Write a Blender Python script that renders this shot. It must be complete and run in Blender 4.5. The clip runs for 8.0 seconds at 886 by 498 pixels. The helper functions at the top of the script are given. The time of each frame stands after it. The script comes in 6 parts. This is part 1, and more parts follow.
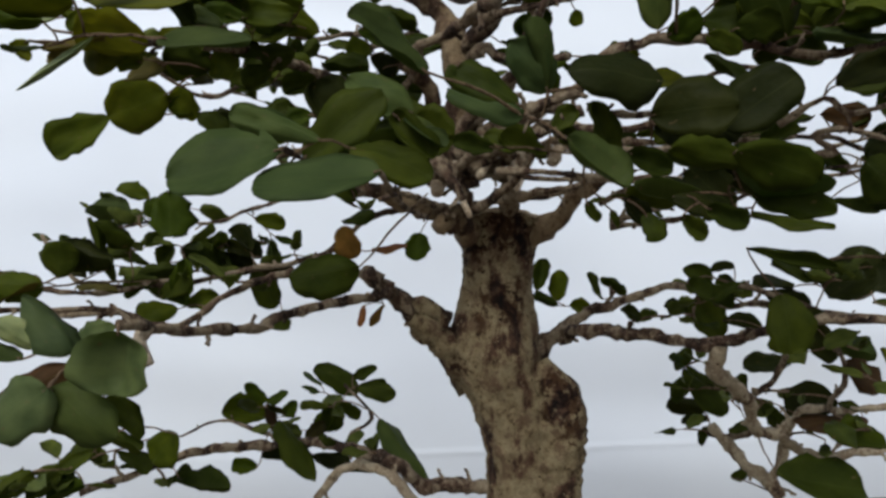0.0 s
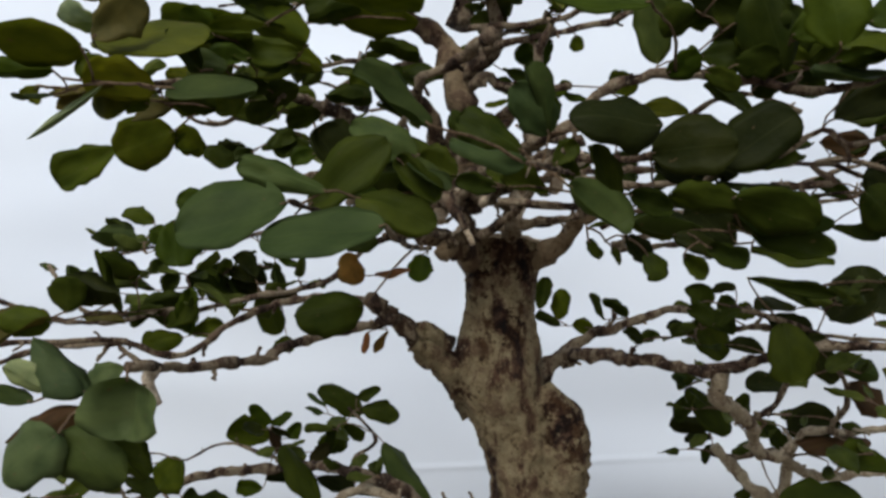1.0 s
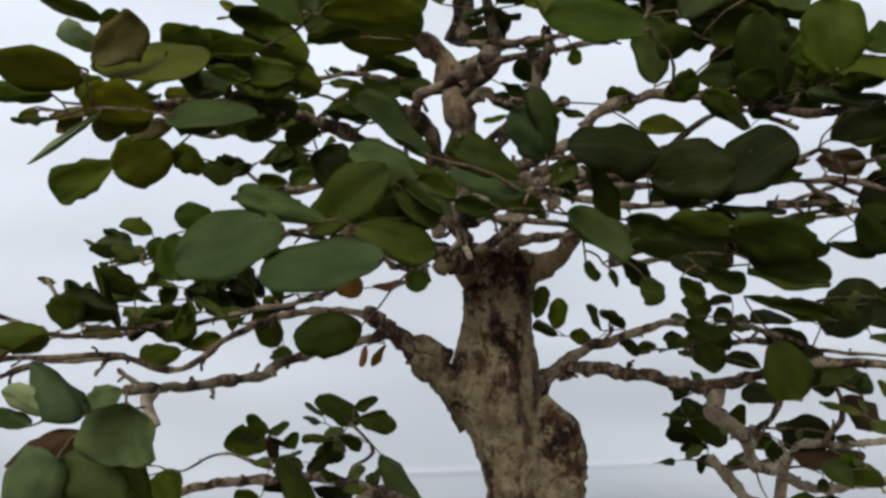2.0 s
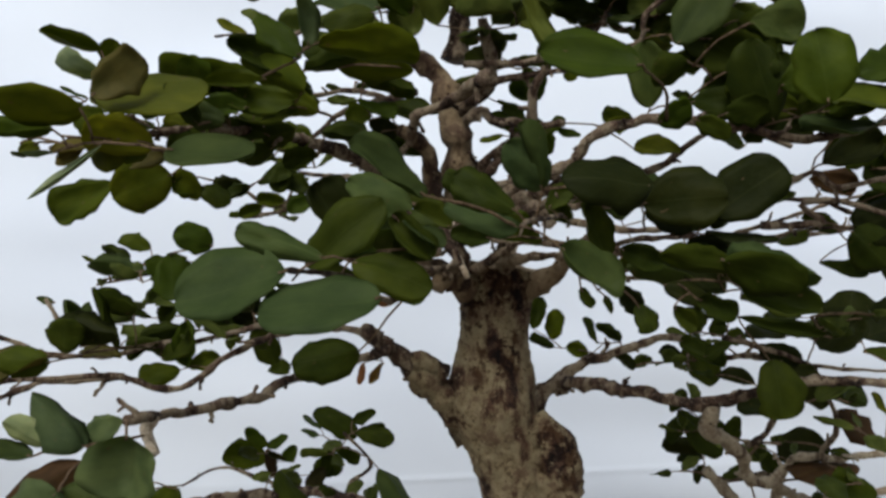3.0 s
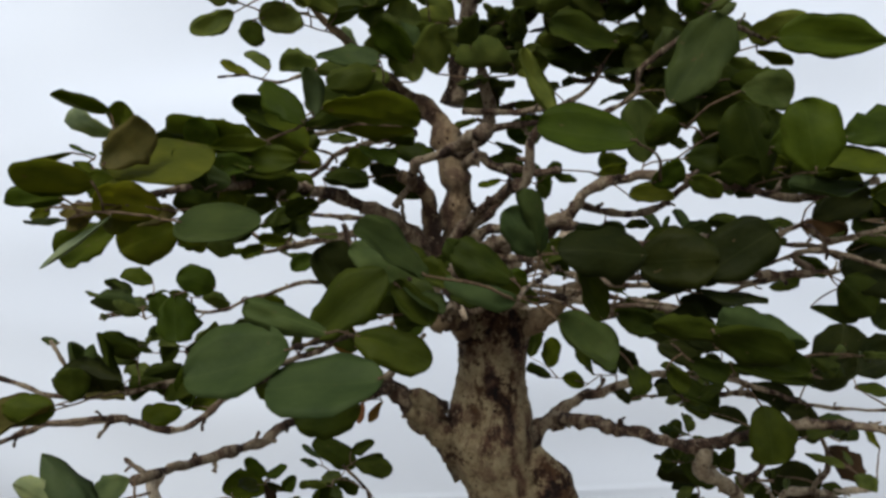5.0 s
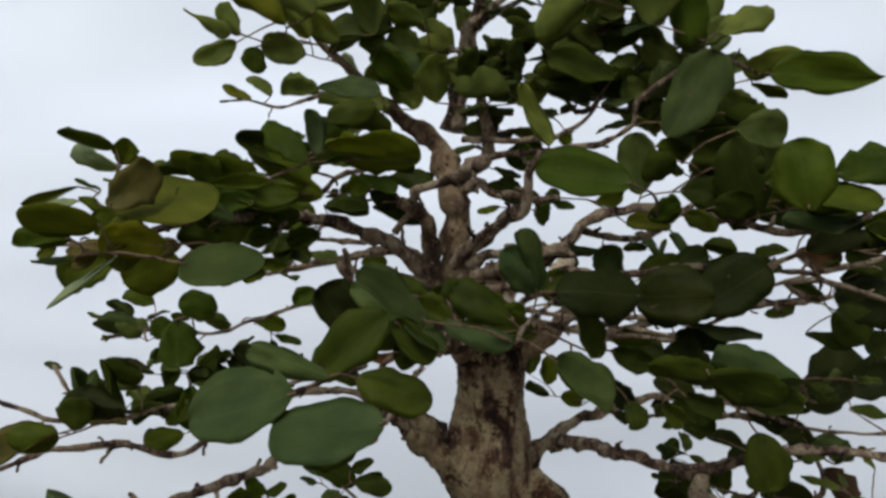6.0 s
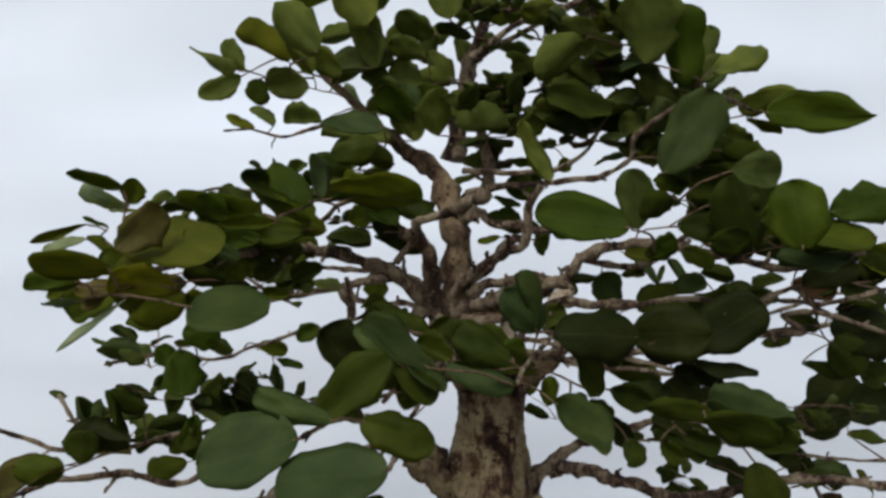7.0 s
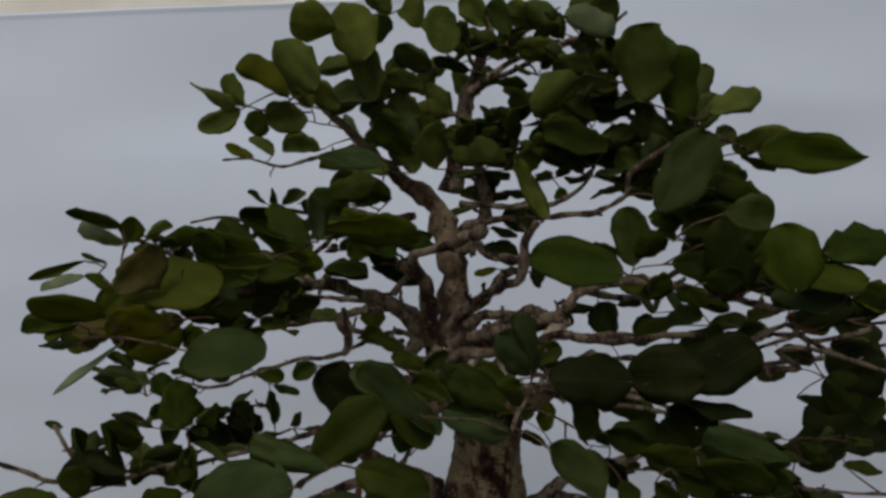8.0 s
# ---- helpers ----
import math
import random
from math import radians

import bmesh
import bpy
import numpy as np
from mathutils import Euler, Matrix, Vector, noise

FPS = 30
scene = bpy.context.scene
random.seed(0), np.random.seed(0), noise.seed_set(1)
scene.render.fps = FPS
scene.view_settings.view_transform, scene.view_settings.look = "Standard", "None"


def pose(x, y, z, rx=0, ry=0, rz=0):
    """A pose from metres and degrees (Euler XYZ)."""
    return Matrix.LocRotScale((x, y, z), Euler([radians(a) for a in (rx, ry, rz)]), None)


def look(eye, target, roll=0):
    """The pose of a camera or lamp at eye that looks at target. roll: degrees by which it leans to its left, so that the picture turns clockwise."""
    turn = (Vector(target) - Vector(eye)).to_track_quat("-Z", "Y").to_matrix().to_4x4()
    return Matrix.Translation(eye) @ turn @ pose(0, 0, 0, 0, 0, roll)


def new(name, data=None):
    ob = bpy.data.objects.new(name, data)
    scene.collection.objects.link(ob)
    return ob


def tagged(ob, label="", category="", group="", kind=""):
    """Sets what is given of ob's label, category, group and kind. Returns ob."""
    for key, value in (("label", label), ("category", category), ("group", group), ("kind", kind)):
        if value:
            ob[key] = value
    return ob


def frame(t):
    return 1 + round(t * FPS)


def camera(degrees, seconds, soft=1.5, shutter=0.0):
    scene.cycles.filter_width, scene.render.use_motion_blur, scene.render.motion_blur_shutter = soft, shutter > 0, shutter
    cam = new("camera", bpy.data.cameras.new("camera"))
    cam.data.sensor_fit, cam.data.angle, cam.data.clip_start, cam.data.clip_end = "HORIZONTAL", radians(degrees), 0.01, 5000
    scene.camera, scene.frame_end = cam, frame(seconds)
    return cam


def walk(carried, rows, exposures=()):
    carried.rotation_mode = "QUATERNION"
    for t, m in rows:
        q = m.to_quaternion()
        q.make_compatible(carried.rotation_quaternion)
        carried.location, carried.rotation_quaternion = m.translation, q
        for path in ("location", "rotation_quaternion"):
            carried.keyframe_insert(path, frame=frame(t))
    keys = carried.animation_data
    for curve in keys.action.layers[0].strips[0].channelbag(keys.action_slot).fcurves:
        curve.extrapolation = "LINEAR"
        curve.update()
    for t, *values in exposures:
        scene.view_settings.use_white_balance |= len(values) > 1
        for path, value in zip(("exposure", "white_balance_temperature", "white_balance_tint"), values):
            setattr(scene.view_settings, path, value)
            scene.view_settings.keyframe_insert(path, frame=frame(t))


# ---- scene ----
cam = camera(68.9, 8.0, soft=2.9)
METRES, EYE, TILT, LEAN, TURN = 0.11, 0.45, 0.0, 0.0, 0.0
ROWS = [
    (0.0, 0.0, 0.0, 0.0, 0.0, 0.0, -0.0),
    (0.5, 0.0094, -0.0196, 0.0714, 0.06, 0.29, 0.17),
    (1.0, -0.0061, -0.0321, 0.1309, 0.17, 0.5, 0.29),
    (1.5, -0.0112, -0.0374, 0.1739, -0.03, 0.48, 0.08),
    (3.0, -0.0048, -0.0722, 0.3384, -0.28, 0.4, 0.24),
    (3.5, 0.0009, -0.0957, 0.3975, -0.54, 0.42, 0.09),
    (4.0, -0.0023, -0.1229, 0.4645, -0.59, 0.61, 0.13),
    (4.5, -0.0097, -0.1339, 0.5132, -0.49, 0.77, 0.09),
    (6.0, -0.0191, -0.1954, 0.7013, -0.64, 1.2, -0.06),
    (6.5, -0.0234, -0.2247, 0.7714, -0.49, 1.6, -0.09),
    (7.0, -0.0282, -0.2522, 0.8279, -0.68, 2.01, -0.02),
    (7.5, -0.0271, -0.2736, 0.8969, -0.8, 2.58, -0.22),
    (8.0, -0.0211, -0.2798, 0.9495, -0.86, 3.12, -0.31),
]
EXPOSURES = [(0.0, 0.47, 6500, 10), (4.5, 0.47, 6500, 10), (6.0, 0.39, 6500, 10), (7.4, 0.35, 6500, 10), (8.0, -0.70, 6500, 12)]
walk(cam, [(t, pose(0, 0, EYE, TILT, LEAN, TURN) @ pose(METRES * x, METRES * y, METRES * z, 90 + pitch, roll, yaw)) for t, x, y, z, yaw, pitch, roll in ROWS], EXPOSURES)

# ---- sky and sun: an overcast day ----
SUN_ELEVATION, SUN_AZIMUTH = radians(52), radians(200)
world = bpy.data.worlds.new("overcast_sky")
scene.world = world
world.use_nodes = True
wn, wl = world.node_tree.nodes, world.node_tree.links
sky = wn.new("ShaderNodeTexSky")
sky.sky_type, sky.sun_disc = "NISHITA", False
sky.sun_elevation, sky.sun_rotation = SUN_ELEVATION, SUN_AZIMUTH
sky.dust_density, sky.air_density = 4.0, 1.0
grey = wn.new("ShaderNodeHueSaturation")
grey.inputs["Saturation"].default_value = 0.3
wl.new(sky.outputs[0], grey.inputs["Color"])
wl.new(grey.outputs[0], wn["Background"].inputs[0])
wn["Background"].inputs[1].default_value = 0.15
sun = new("sun", bpy.data.lights.new("sun", "SUN"))
sun.data.energy, sun.data.angle, sun.data.color = 1.15, radians(25), (1.0, 0.97, 0.93)
sun_way = Vector((math.sin(SUN_AZIMUTH) * math.cos(SUN_ELEVATION), math.cos(SUN_AZIMUTH) * math.cos(SUN_ELEVATION), math.sin(SUN_ELEVATION)))
sun.matrix_world = look(sun_way * 5, (0, 0, 0))


# ---- materials ----
def material(name):
    m = bpy.data.materials.new(name)
    m.use_nodes = True
    return m, m.node_tree.nodes, m.node_tree.links, m.node_tree.nodes["Principled BSDF"]


def ramp(nodes, *stops):
    r = nodes.new("ShaderNodeValToRGB")
    while len(r.color_ramp.elements) < len(stops):
        r.color_ramp.elements.new(0.5)
    for e, (at, colour) in zip(r.color_ramp.elements, stops):
        e.position, e.color = at, (*colour, 1)
    return r


def texture(nodes, links, kind, coords, scale, **values):
    t = nodes.new(kind)
    links.new(coords, t.inputs["Vector"])
    t.inputs["Scale"].default_value = scale
    for key, value in values.items():
        t.inputs[key.replace("_", " ").title()].default_value = value
    return t


def mix(nodes, links, blend, factor, a, b):
    m = nodes.new("ShaderNodeMix")
    m.data_type, m.blend_type = "RGBA", blend
    for socket, value in ((0, factor), (6, a), (7, b)):
        if hasattr(value, "is_linked"):
            links.new(value, m.inputs[socket])
        elif isinstance(value, tuple):
            m.inputs[socket].default_value = (*value, 1)
        else:
            m.inputs[socket].default_value = value
    return m.outputs[2]


def bump(nodes, links, bsdf, height, strength, distance):
    b = nodes.new("ShaderNodeBump")
    b.inputs["Strength"].default_value, b.inputs["Distance"].default_value = strength, distance
    links.new(height, b.inputs["Height"])
    links.new(b.outputs[0], bsdf.inputs["Normal"])


def bark_material(name, pale, mid, dark, scale, stains_and_shade=(), worn=0.0):
    m, n, l, bsdf = material(name)
    co = n.new("ShaderNodeTexCoord").outputs["Object"]
    long = n.new("ShaderNodeMapping")
    long.inputs["Scale"].default_value = (1.0, 1.0, 0.42)
    l.new(co, long.inputs[0])
    broad = texture(n, l, "ShaderNodeTexNoise", long.outputs[0], scale, detail=7.0, roughness=0.62)
    blots = texture(n, l, "ShaderNodeTexNoise", co, scale * 2.6, detail=5.0, roughness=0.65)
    fine = texture(n, l, "ShaderNodeTexNoise", co, scale * 11, detail=5.0, roughness=0.75)
    spots = texture(n, l, "ShaderNodeTexVoronoi", co, scale * 2.4)
    base = ramp(n, (0.35 + worn, dark), (0.40 + worn, mid), (0.46 + worn, pale), (0.72, tuple(v * 1.25 for v in pale)))
    l.new(broad.outputs[0], base.inputs[0])
    second = ramp(n, (0.33, (0.22, 0.16, 0.12)), (0.40, (0.74, 0.67, 0.60)), (0.56, (1.1, 1.1, 1.08)))
    l.new(blots.outputs[0], second.inputs[0])
    colour = mix(n, l, "MULTIPLY", 0.9, base.outputs[0], second.outputs[0])
    grain = ramp(n, (0.32, (0.5, 0.47, 0.44)), (0.62, (1.15, 1.15, 1.15)))
    l.new(fine.outputs[0], grain.inputs[0])
    colour = mix(n, l, "MULTIPLY", 0.7, colour, grain.outputs[0])
    dots = ramp(n, (0.11, (0.20, 0.14, 0.11)), (0.17, (1, 1, 1)))
    l.new(spots.outputs["Distance"], dots.inputs[0])
    some = ramp(n, (0.48, (0, 0, 0)), (0.52, (1, 1, 1)))
    l.new(broad.outputs[0], some.inputs[0])
    colour = mix(n, l, "MULTIPLY", some.outputs[0], colour, dots.outputs[0])
    rust = ramp(n, (0.53, (0, 0, 0)), (0.60, (0.75, 0.75, 0.75)))
    rusty = texture(n, l, "ShaderNodeTexNoise", co, scale * 1.3, detail=6.0, roughness=0.7)
    l.new(rusty.outputs[0], rust.inputs[0])
    colour = mix(n, l, "MIX", rust.outputs[0], colour, tuple(v * 1.1 for v in mid))
    crust = texture(n, l, "ShaderNodeTexNoise", co, scale * 4.5, detail=5.0, roughness=0.7)
    scurf = ramp(n, (0.58, (0, 0, 0)), (0.64, (0.6, 0.6, 0.6)))
    l.new(crust.outputs[0], scurf.inputs[0])
    colour = mix(n, l, "MIX", scurf.outputs[0], colour, tuple(v * 1.45 for v in pale))
    # ragged dark patches: bark blots, and shade painted in near the sawn top
    for place, size in stains_and_shade:
        gap = n.new("ShaderNodeVectorMath")
        gap.operation = "DISTANCE"
        l.new(co, gap.inputs[0])
        gap.inputs[1].default_value = place
        edge = n.new("ShaderNodeMath")
        edge.operation = "MULTIPLY_ADD"
        l.new(blots.outputs[0], edge.inputs[0])
        edge.inputs[1].default_value = size * 4.5
        l.new(gap.outputs["Value"], edge.inputs[2])
        mask = ramp(n, (size * 2.9, (0.27, 0.17, 0.12)), (size * 3.15, (1, 1, 1)))
        l.new(edge.outputs[0], mask.inputs[0])
        colour = mix(n, l, "MULTIPLY", 1.0, colour, mask.outputs[0])
    l.new(colour, bsdf.inputs["Base Color"])
    bsdf.inputs["Roughness"].default_value = 0.9
    bsdf.inputs["Specular IOR Level"].default_value = 0.2
    height = mix(n, l, "ADD", 0.6, mix(n, l, "ADD", 0.5, broad.outputs[0], blots.outputs[0]), fine.outputs[0])
    bump(n, l, bsdf, height, 1.0, 0.004)
    return m


# Brown bark blots, plus painted shade below the rim and in the leader's hollow
STAINS_AND_SHADE = (((0.038, 0.462, 0.414), 0.013), ((0.027, 0.462, 0.399), 0.008), ((0.049, 0.460, 0.408), 0.012), ((0.057, 0.465, 0.424), 0.009), ((0.021, 0.470, 0.446), 0.013),
          ((0.017, 0.475, 0.459), 0.014), ((0.045, 0.463, 0.466), 0.018), ((0.062, 0.468, 0.456), 0.012), ((0.008, 0.468, 0.362), 0.010), ((0.032, 0.455, 0.347), 0.006),
          ((0.082, 0.460, 0.355), 0.014), ((0.074, 0.457, 0.335), 0.008), ((0.093, 0.460, 0.322), 0.012), ((0.090, 0.460, 0.340), 0.012), ((0.0, 0.44, 0.500), 0.022))
BARK = bark_material("trunk_bark", (0.205, 0.172, 0.104), (0.074, 0.041, 0.024), (0.026, 0.014, 0.010), 62, STAINS_AND_SHADE, worn=0.03)
BRANCH_BARK = bark_material("branch_bark", (0.225, 0.188, 0.134), (0.078, 0.048, 0.032), (0.026, 0.016, 0.011), 75, worn=0.065)
KNOT_BARK = bark_material("knot_bark", (0.195, 0.150, 0.094), (0.070, 0.042, 0.027), (0.028, 0.017, 0.012), 45, worn=0.04)
PALE_WOOD = bark_material("bare_wood", (0.32, 0.28, 0.205), (0.15, 0.108, 0.072), (0.06, 0.04, 0.028), 60)
IVORY = bark_material("ivory_dead_wood", (0.56, 0.49, 0.38), (0.30, 0.225, 0.155), (0.10, 0.065, 0.045), 75, worn=-0.04)
TWIG = bark_material("twig_bark", (0.19, 0.135, 0.08), (0.10, 0.062, 0.038), (0.04, 0.024, 0.016), 200)


# f, n and p have the grey sheen of the sky mixed into their colour
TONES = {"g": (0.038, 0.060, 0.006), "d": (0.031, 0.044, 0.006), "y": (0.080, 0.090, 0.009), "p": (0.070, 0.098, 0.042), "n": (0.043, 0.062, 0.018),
         # k: near-black, the shade inside crowded pads put into the leaf colour
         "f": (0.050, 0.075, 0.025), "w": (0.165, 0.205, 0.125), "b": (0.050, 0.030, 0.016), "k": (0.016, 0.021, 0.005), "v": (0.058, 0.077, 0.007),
         # s, u: crown tones raised to stand in for haze over the darks
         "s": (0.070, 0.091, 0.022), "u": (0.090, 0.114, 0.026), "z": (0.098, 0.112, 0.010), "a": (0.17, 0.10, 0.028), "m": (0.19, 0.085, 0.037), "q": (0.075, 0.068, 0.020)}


def leaf_material(name, gain, rough, pale, joined=False):
    m, n, l, bsdf = material(name)
    co = n.new("ShaderNodeTexCoord").outputs["UV"]
    if joined:
        chance = n.new("ShaderNodeNewGeometry").outputs["Random Per Island"]
        # the raised tones in this ramp offset shade among crowded crown leaves
        hues = ramp(n, (0.0, TONES["b"]), (0.07, TONES["d"]), (0.35, TONES["s"]), (0.7, TONES["u"]), (0.85, TONES["n"]), (1.0, TONES["p"]))
        l.new(chance, hues.inputs[0])
        own = hues.outputs[0]
    else:
        info = n.new("ShaderNodeObjectInfo")
        chance, own = info.outputs["Random"], info.outputs["Color"]
    split = n.new("ShaderNodeSeparateXYZ")
    l.new(co, split.inputs[0])
    side = n.new("ShaderNodeMath")
    side.operation = "ABSOLUTE"
    l.new(split.outputs[1], side.inputs[0])
    # herring-bone side veins and the midrib
    slant = n.new("ShaderNodeMath")
    slant.operation = "MULTIPLY_ADD"
    l.new(side.outputs[0], slant.inputs[0])
    slant.inputs[1].default_value = -0.75
    l.new(split.outputs[0], slant.inputs[2])
    wave = n.new("ShaderNodeMath")
    wave.operation = "PINGPONG"
    l.new(slant.outputs[0], wave.inputs[0])
    wave.inputs[1].default_value = 0.065
    veins = ramp(n, (0.0, (1, 1, 1)), (0.010, (0, 0, 0)))
    l.new(wave.outputs[0], veins.inputs[0])
    rib = ramp(n, (0.008, (1, 1, 1)), (0.022, (0, 0, 0)))
    l.new(side.outputs[0], rib.inputs[0])
    lines = mix(n, l, "ADD", 0.9, rib.outputs[0], mix(n, l, "MULTIPLY", 1.0, veins.outputs[0], (0.35, 0.35, 0.35)))
    shift = n.new("ShaderNodeVectorMath")
    shift.operation = "MULTIPLY_ADD"
    l.new(chance, shift.inputs[0])
    shift.inputs[1].default_value = (37.0, 11.0, 5.0)
    l.new(co, shift.inputs[2])
    blotch = texture(n, l, "ShaderNodeTexNoise", shift.outputs[0], 2.6, detail=4.0)
    fine = texture(n, l, "ShaderNodeTexNoise", shift.outputs[0], 34, detail=3.0)
    tone = ramp(n, (0.3, (0.68, 0.72, 0.66)), (0.7, (1.28, 1.2, 1.1)))
    l.new(blotch.outputs[0], tone.inputs[0])
    colour = mix(n, l, "MULTIPLY", 1.0, own, tone.outputs[0])
    each = ramp(n, (0.0, (0.74, 0.78, 0.85)), (0.6, (1.0, 1.0, 1.0)), (1.0, (1.22, 1.15, 1.0)))
    l.new(chance, each.inputs[0])
    colour = mix(n, l, "MULTIPLY", 1.0, colour, each.outputs[0])
    colour = mix(n, l, "MIX", pale, colour, (0.15, 0.19, 0.08))
    colour = mix(n, l, "MIX", mix(n, l, "MULTIPLY", 1.0, lines, (0.05, 0.05, 0.05)), colour, (0.14, 0.17, 0.06))
    spots = texture(n, l, "ShaderNodeTexNoise", shift.outputs[0], 9.0, detail=2.0)
    spot = ramp(n, (0.70, (0, 0, 0)), (0.76, (0.7, 0.7, 0.7)))
    l.new(spots.outputs[0], spot.inputs[0])
    colour = mix(n, l, "MIX", spot.outputs[0], colour, (0.09, 0.06, 0.03))
    l.new(colour, bsdf.inputs["Base Color"])
    bsdf.inputs["Roughness"].default_value = rough
    bsdf.inputs["Specular IOR Level"].default_value = gain
    bump(n, l, bsdf, mix(n, l, "ADD", 0.9, rib.outputs[0], mix(n, l, "MULTIPLY", 1.0, blotch.outputs[0], (3.0, 3.0, 3.0))), 0.12, 0.01)
    through_leaf = n.new("ShaderNodeBsdfTranslucent")
    l.new(mix(n, l, "MULTIPLY", 1.0, colour, (2.1, 2.1, 0.65)), through_leaf.inputs[0])
    both = n.new("ShaderNodeMixShader")
    both.inputs[0].default_value = 0.44
    l.new(bsdf.outputs[0], both.inputs[1])
    l.new(through_leaf.outputs[0], both.inputs[2])
    l.new(both.outputs[0], n["Material Output"].inputs[0])
    return m


LEAF_TOP = leaf_material("leaf_upper_face", 0.045, 0.5, 0.0)
LEAF_REST = leaf_material("leaf_small", 0.05, 0.5, 0.0, joined=True)
LEAF_BACK = leaf_material("leaf_lower_face", 0.02, 0.6, 0.0)

PLASTER, n, l, bsdf = material("cream_plaster")
co = n.new("ShaderNodeTexCoord").outputs["Object"]
trowel = texture(n, l, "ShaderNodeTexNoise", co, 6.0, detail=6.0)
wash = ramp(n, (0.3, (0.70, 0.66, 0.58)), (0.7, (0.80, 0.76, 0.68)))
l.new(trowel.outputs[0], wash.inputs[0])
l.new(wash.outputs[0], bsdf.inputs["Base Color"])
bsdf.inputs["Roughness"].default_value = 0.9
bump(n, l, bsdf, trowel.outputs[0], 0.3, 0.01)

CLOTH, n, l, bsdf = material("backdrop_cloth")
co = n.new("ShaderNodeTexCoord").outputs["Object"]
soil = texture(n, l, "ShaderNodeTexNoise", co, 2.2, detail=3.0)
tint = ramp(n, (0.3, (0.53, 0.594, 0.683)), (0.7, (0.58, 0.644, 0.724)))
l.new(soil.outputs[0], tint.inputs[0])
l.new(tint.outputs[0], bsdf.inputs["Base Color"])
bsdf.inputs["Roughness"].default_value = 0.9
weave = texture(n, l, "ShaderNodeTexNoise", co, 900, detail=2.0)
bump(n, l, bsdf, weave.outputs[0], 0.1, 0.001)

EARTH, n, l, bsdf = material("bare_earth")
co = n.new("ShaderNodeTexCoord").outputs["Object"]
clods = texture(n, l, "ShaderNodeTexNoise", co, 14.0, detail=8.0)
tint = ramp(n, (0.3, (0.08, 0.066, 0.048)), (0.7, (0.20, 0.17, 0.13)))
l.new(clods.outputs[0], tint.inputs[0])
l.new(tint.outputs[0], bsdf.inputs["Base Color"])
bsdf.inputs["Roughness"].default_value = 0.95
bump(n, l, bsdf, clods.outputs[0], 0.6, 0.03)


# ---- mesh helpers ----
def mesh_object(name, verts, faces, materials, smooth=True, slots=None):
    me = bpy.data.meshes.new(name)
    me.from_pydata(verts, [], faces)
    for m in materials:
        me.materials.append(m)
    if slots:
        me.polygons.foreach_set("material_index", slots)
    me.polygons.foreach_set("use_smooth", [smooth] * len(faces))
    me.update()
    return new(name, me)


def spline(points, step):
    """Points of a Catmull-Rom curve about step apart, with the share of the way at each."""
    p = [Vector(q) for q in points]
    p = [p[0] * 2 - p[1], *p, p[-1] * 2 - p[-2]]
    out = []
    for a, b, c, d in zip(p, p[1:], p[2:], p[3:]):
        k = max(2, int((c - b).length / step))
        for i in range(k):
            t = i / k
            out.append(0.5 * (2 * b + (c - a) * t + (2 * a - 5 * b + 4 * c - d) * t * t + (3 * b - a - 3 * c + d) * t ** 3))
    return out + [p[-2]]


def tube(verts, faces, path, radii, sides, rough=0.0, seed=0.0):
    """Adds a closed tube along path; rough: share by which the radius wavers."""
    first = len(verts)
    side = None
    for i, q in enumerate(path):
        way = (path[min(i + 1, len(path) - 1)] - path[max(i - 1, 0)]).normalized()
        if side is None:
            side = way.orthogonal().normalized()
        side = (side - way * side.dot(way)).normalized()
        other = way.cross(side)
        for k in range(sides):
            a = 2 * math.pi * k / sides
            d = side * math.cos(a) + other * math.sin(a)
            w = 1.0
            if rough:
                w += rough * noise.noise((q + d * radii[i]) * 130 + Vector((seed, 0, 0))) + 0.6 * rough * noise.noise((q + d * radii[i]) * 330)
            verts.append(tuple(q + d * radii[i] * w))
    for i in range(len(path) - 1):
        for k in range(sides):
            a, b = first + i * sides + k, first + i * sides + (k + 1) % sides
            faces.append((a, b, b + sides, a + sides))
    faces.append(tuple(first + k for k in reversed(range(sides))))
    faces.append(tuple(first + (len(path) - 1) * sides + k for k in range(sides)))


# ---- ground and backdrop ----
def build_ground():
    verts, faces = [], []
    xs = [-300, -30, -4, -2, -1, -0.5, 0, 0.5, 1, 2, 4, 30, 300]
    for y in xs:
        for x in xs:
            verts.append((x, y, 0.0))
    k = len(xs)
    for j in range(k - 1):
        for i in range(k - 1):
            faces.append((j * k + i, j * k + i + 1, (j + 1) * k + i + 1, (j + 1) * k + i))
    tagged(mesh_object("ground", verts, faces, [EARTH]), "bare brown earth under the small tree", "ground", kind="structure")


BACK_Y = 1.03


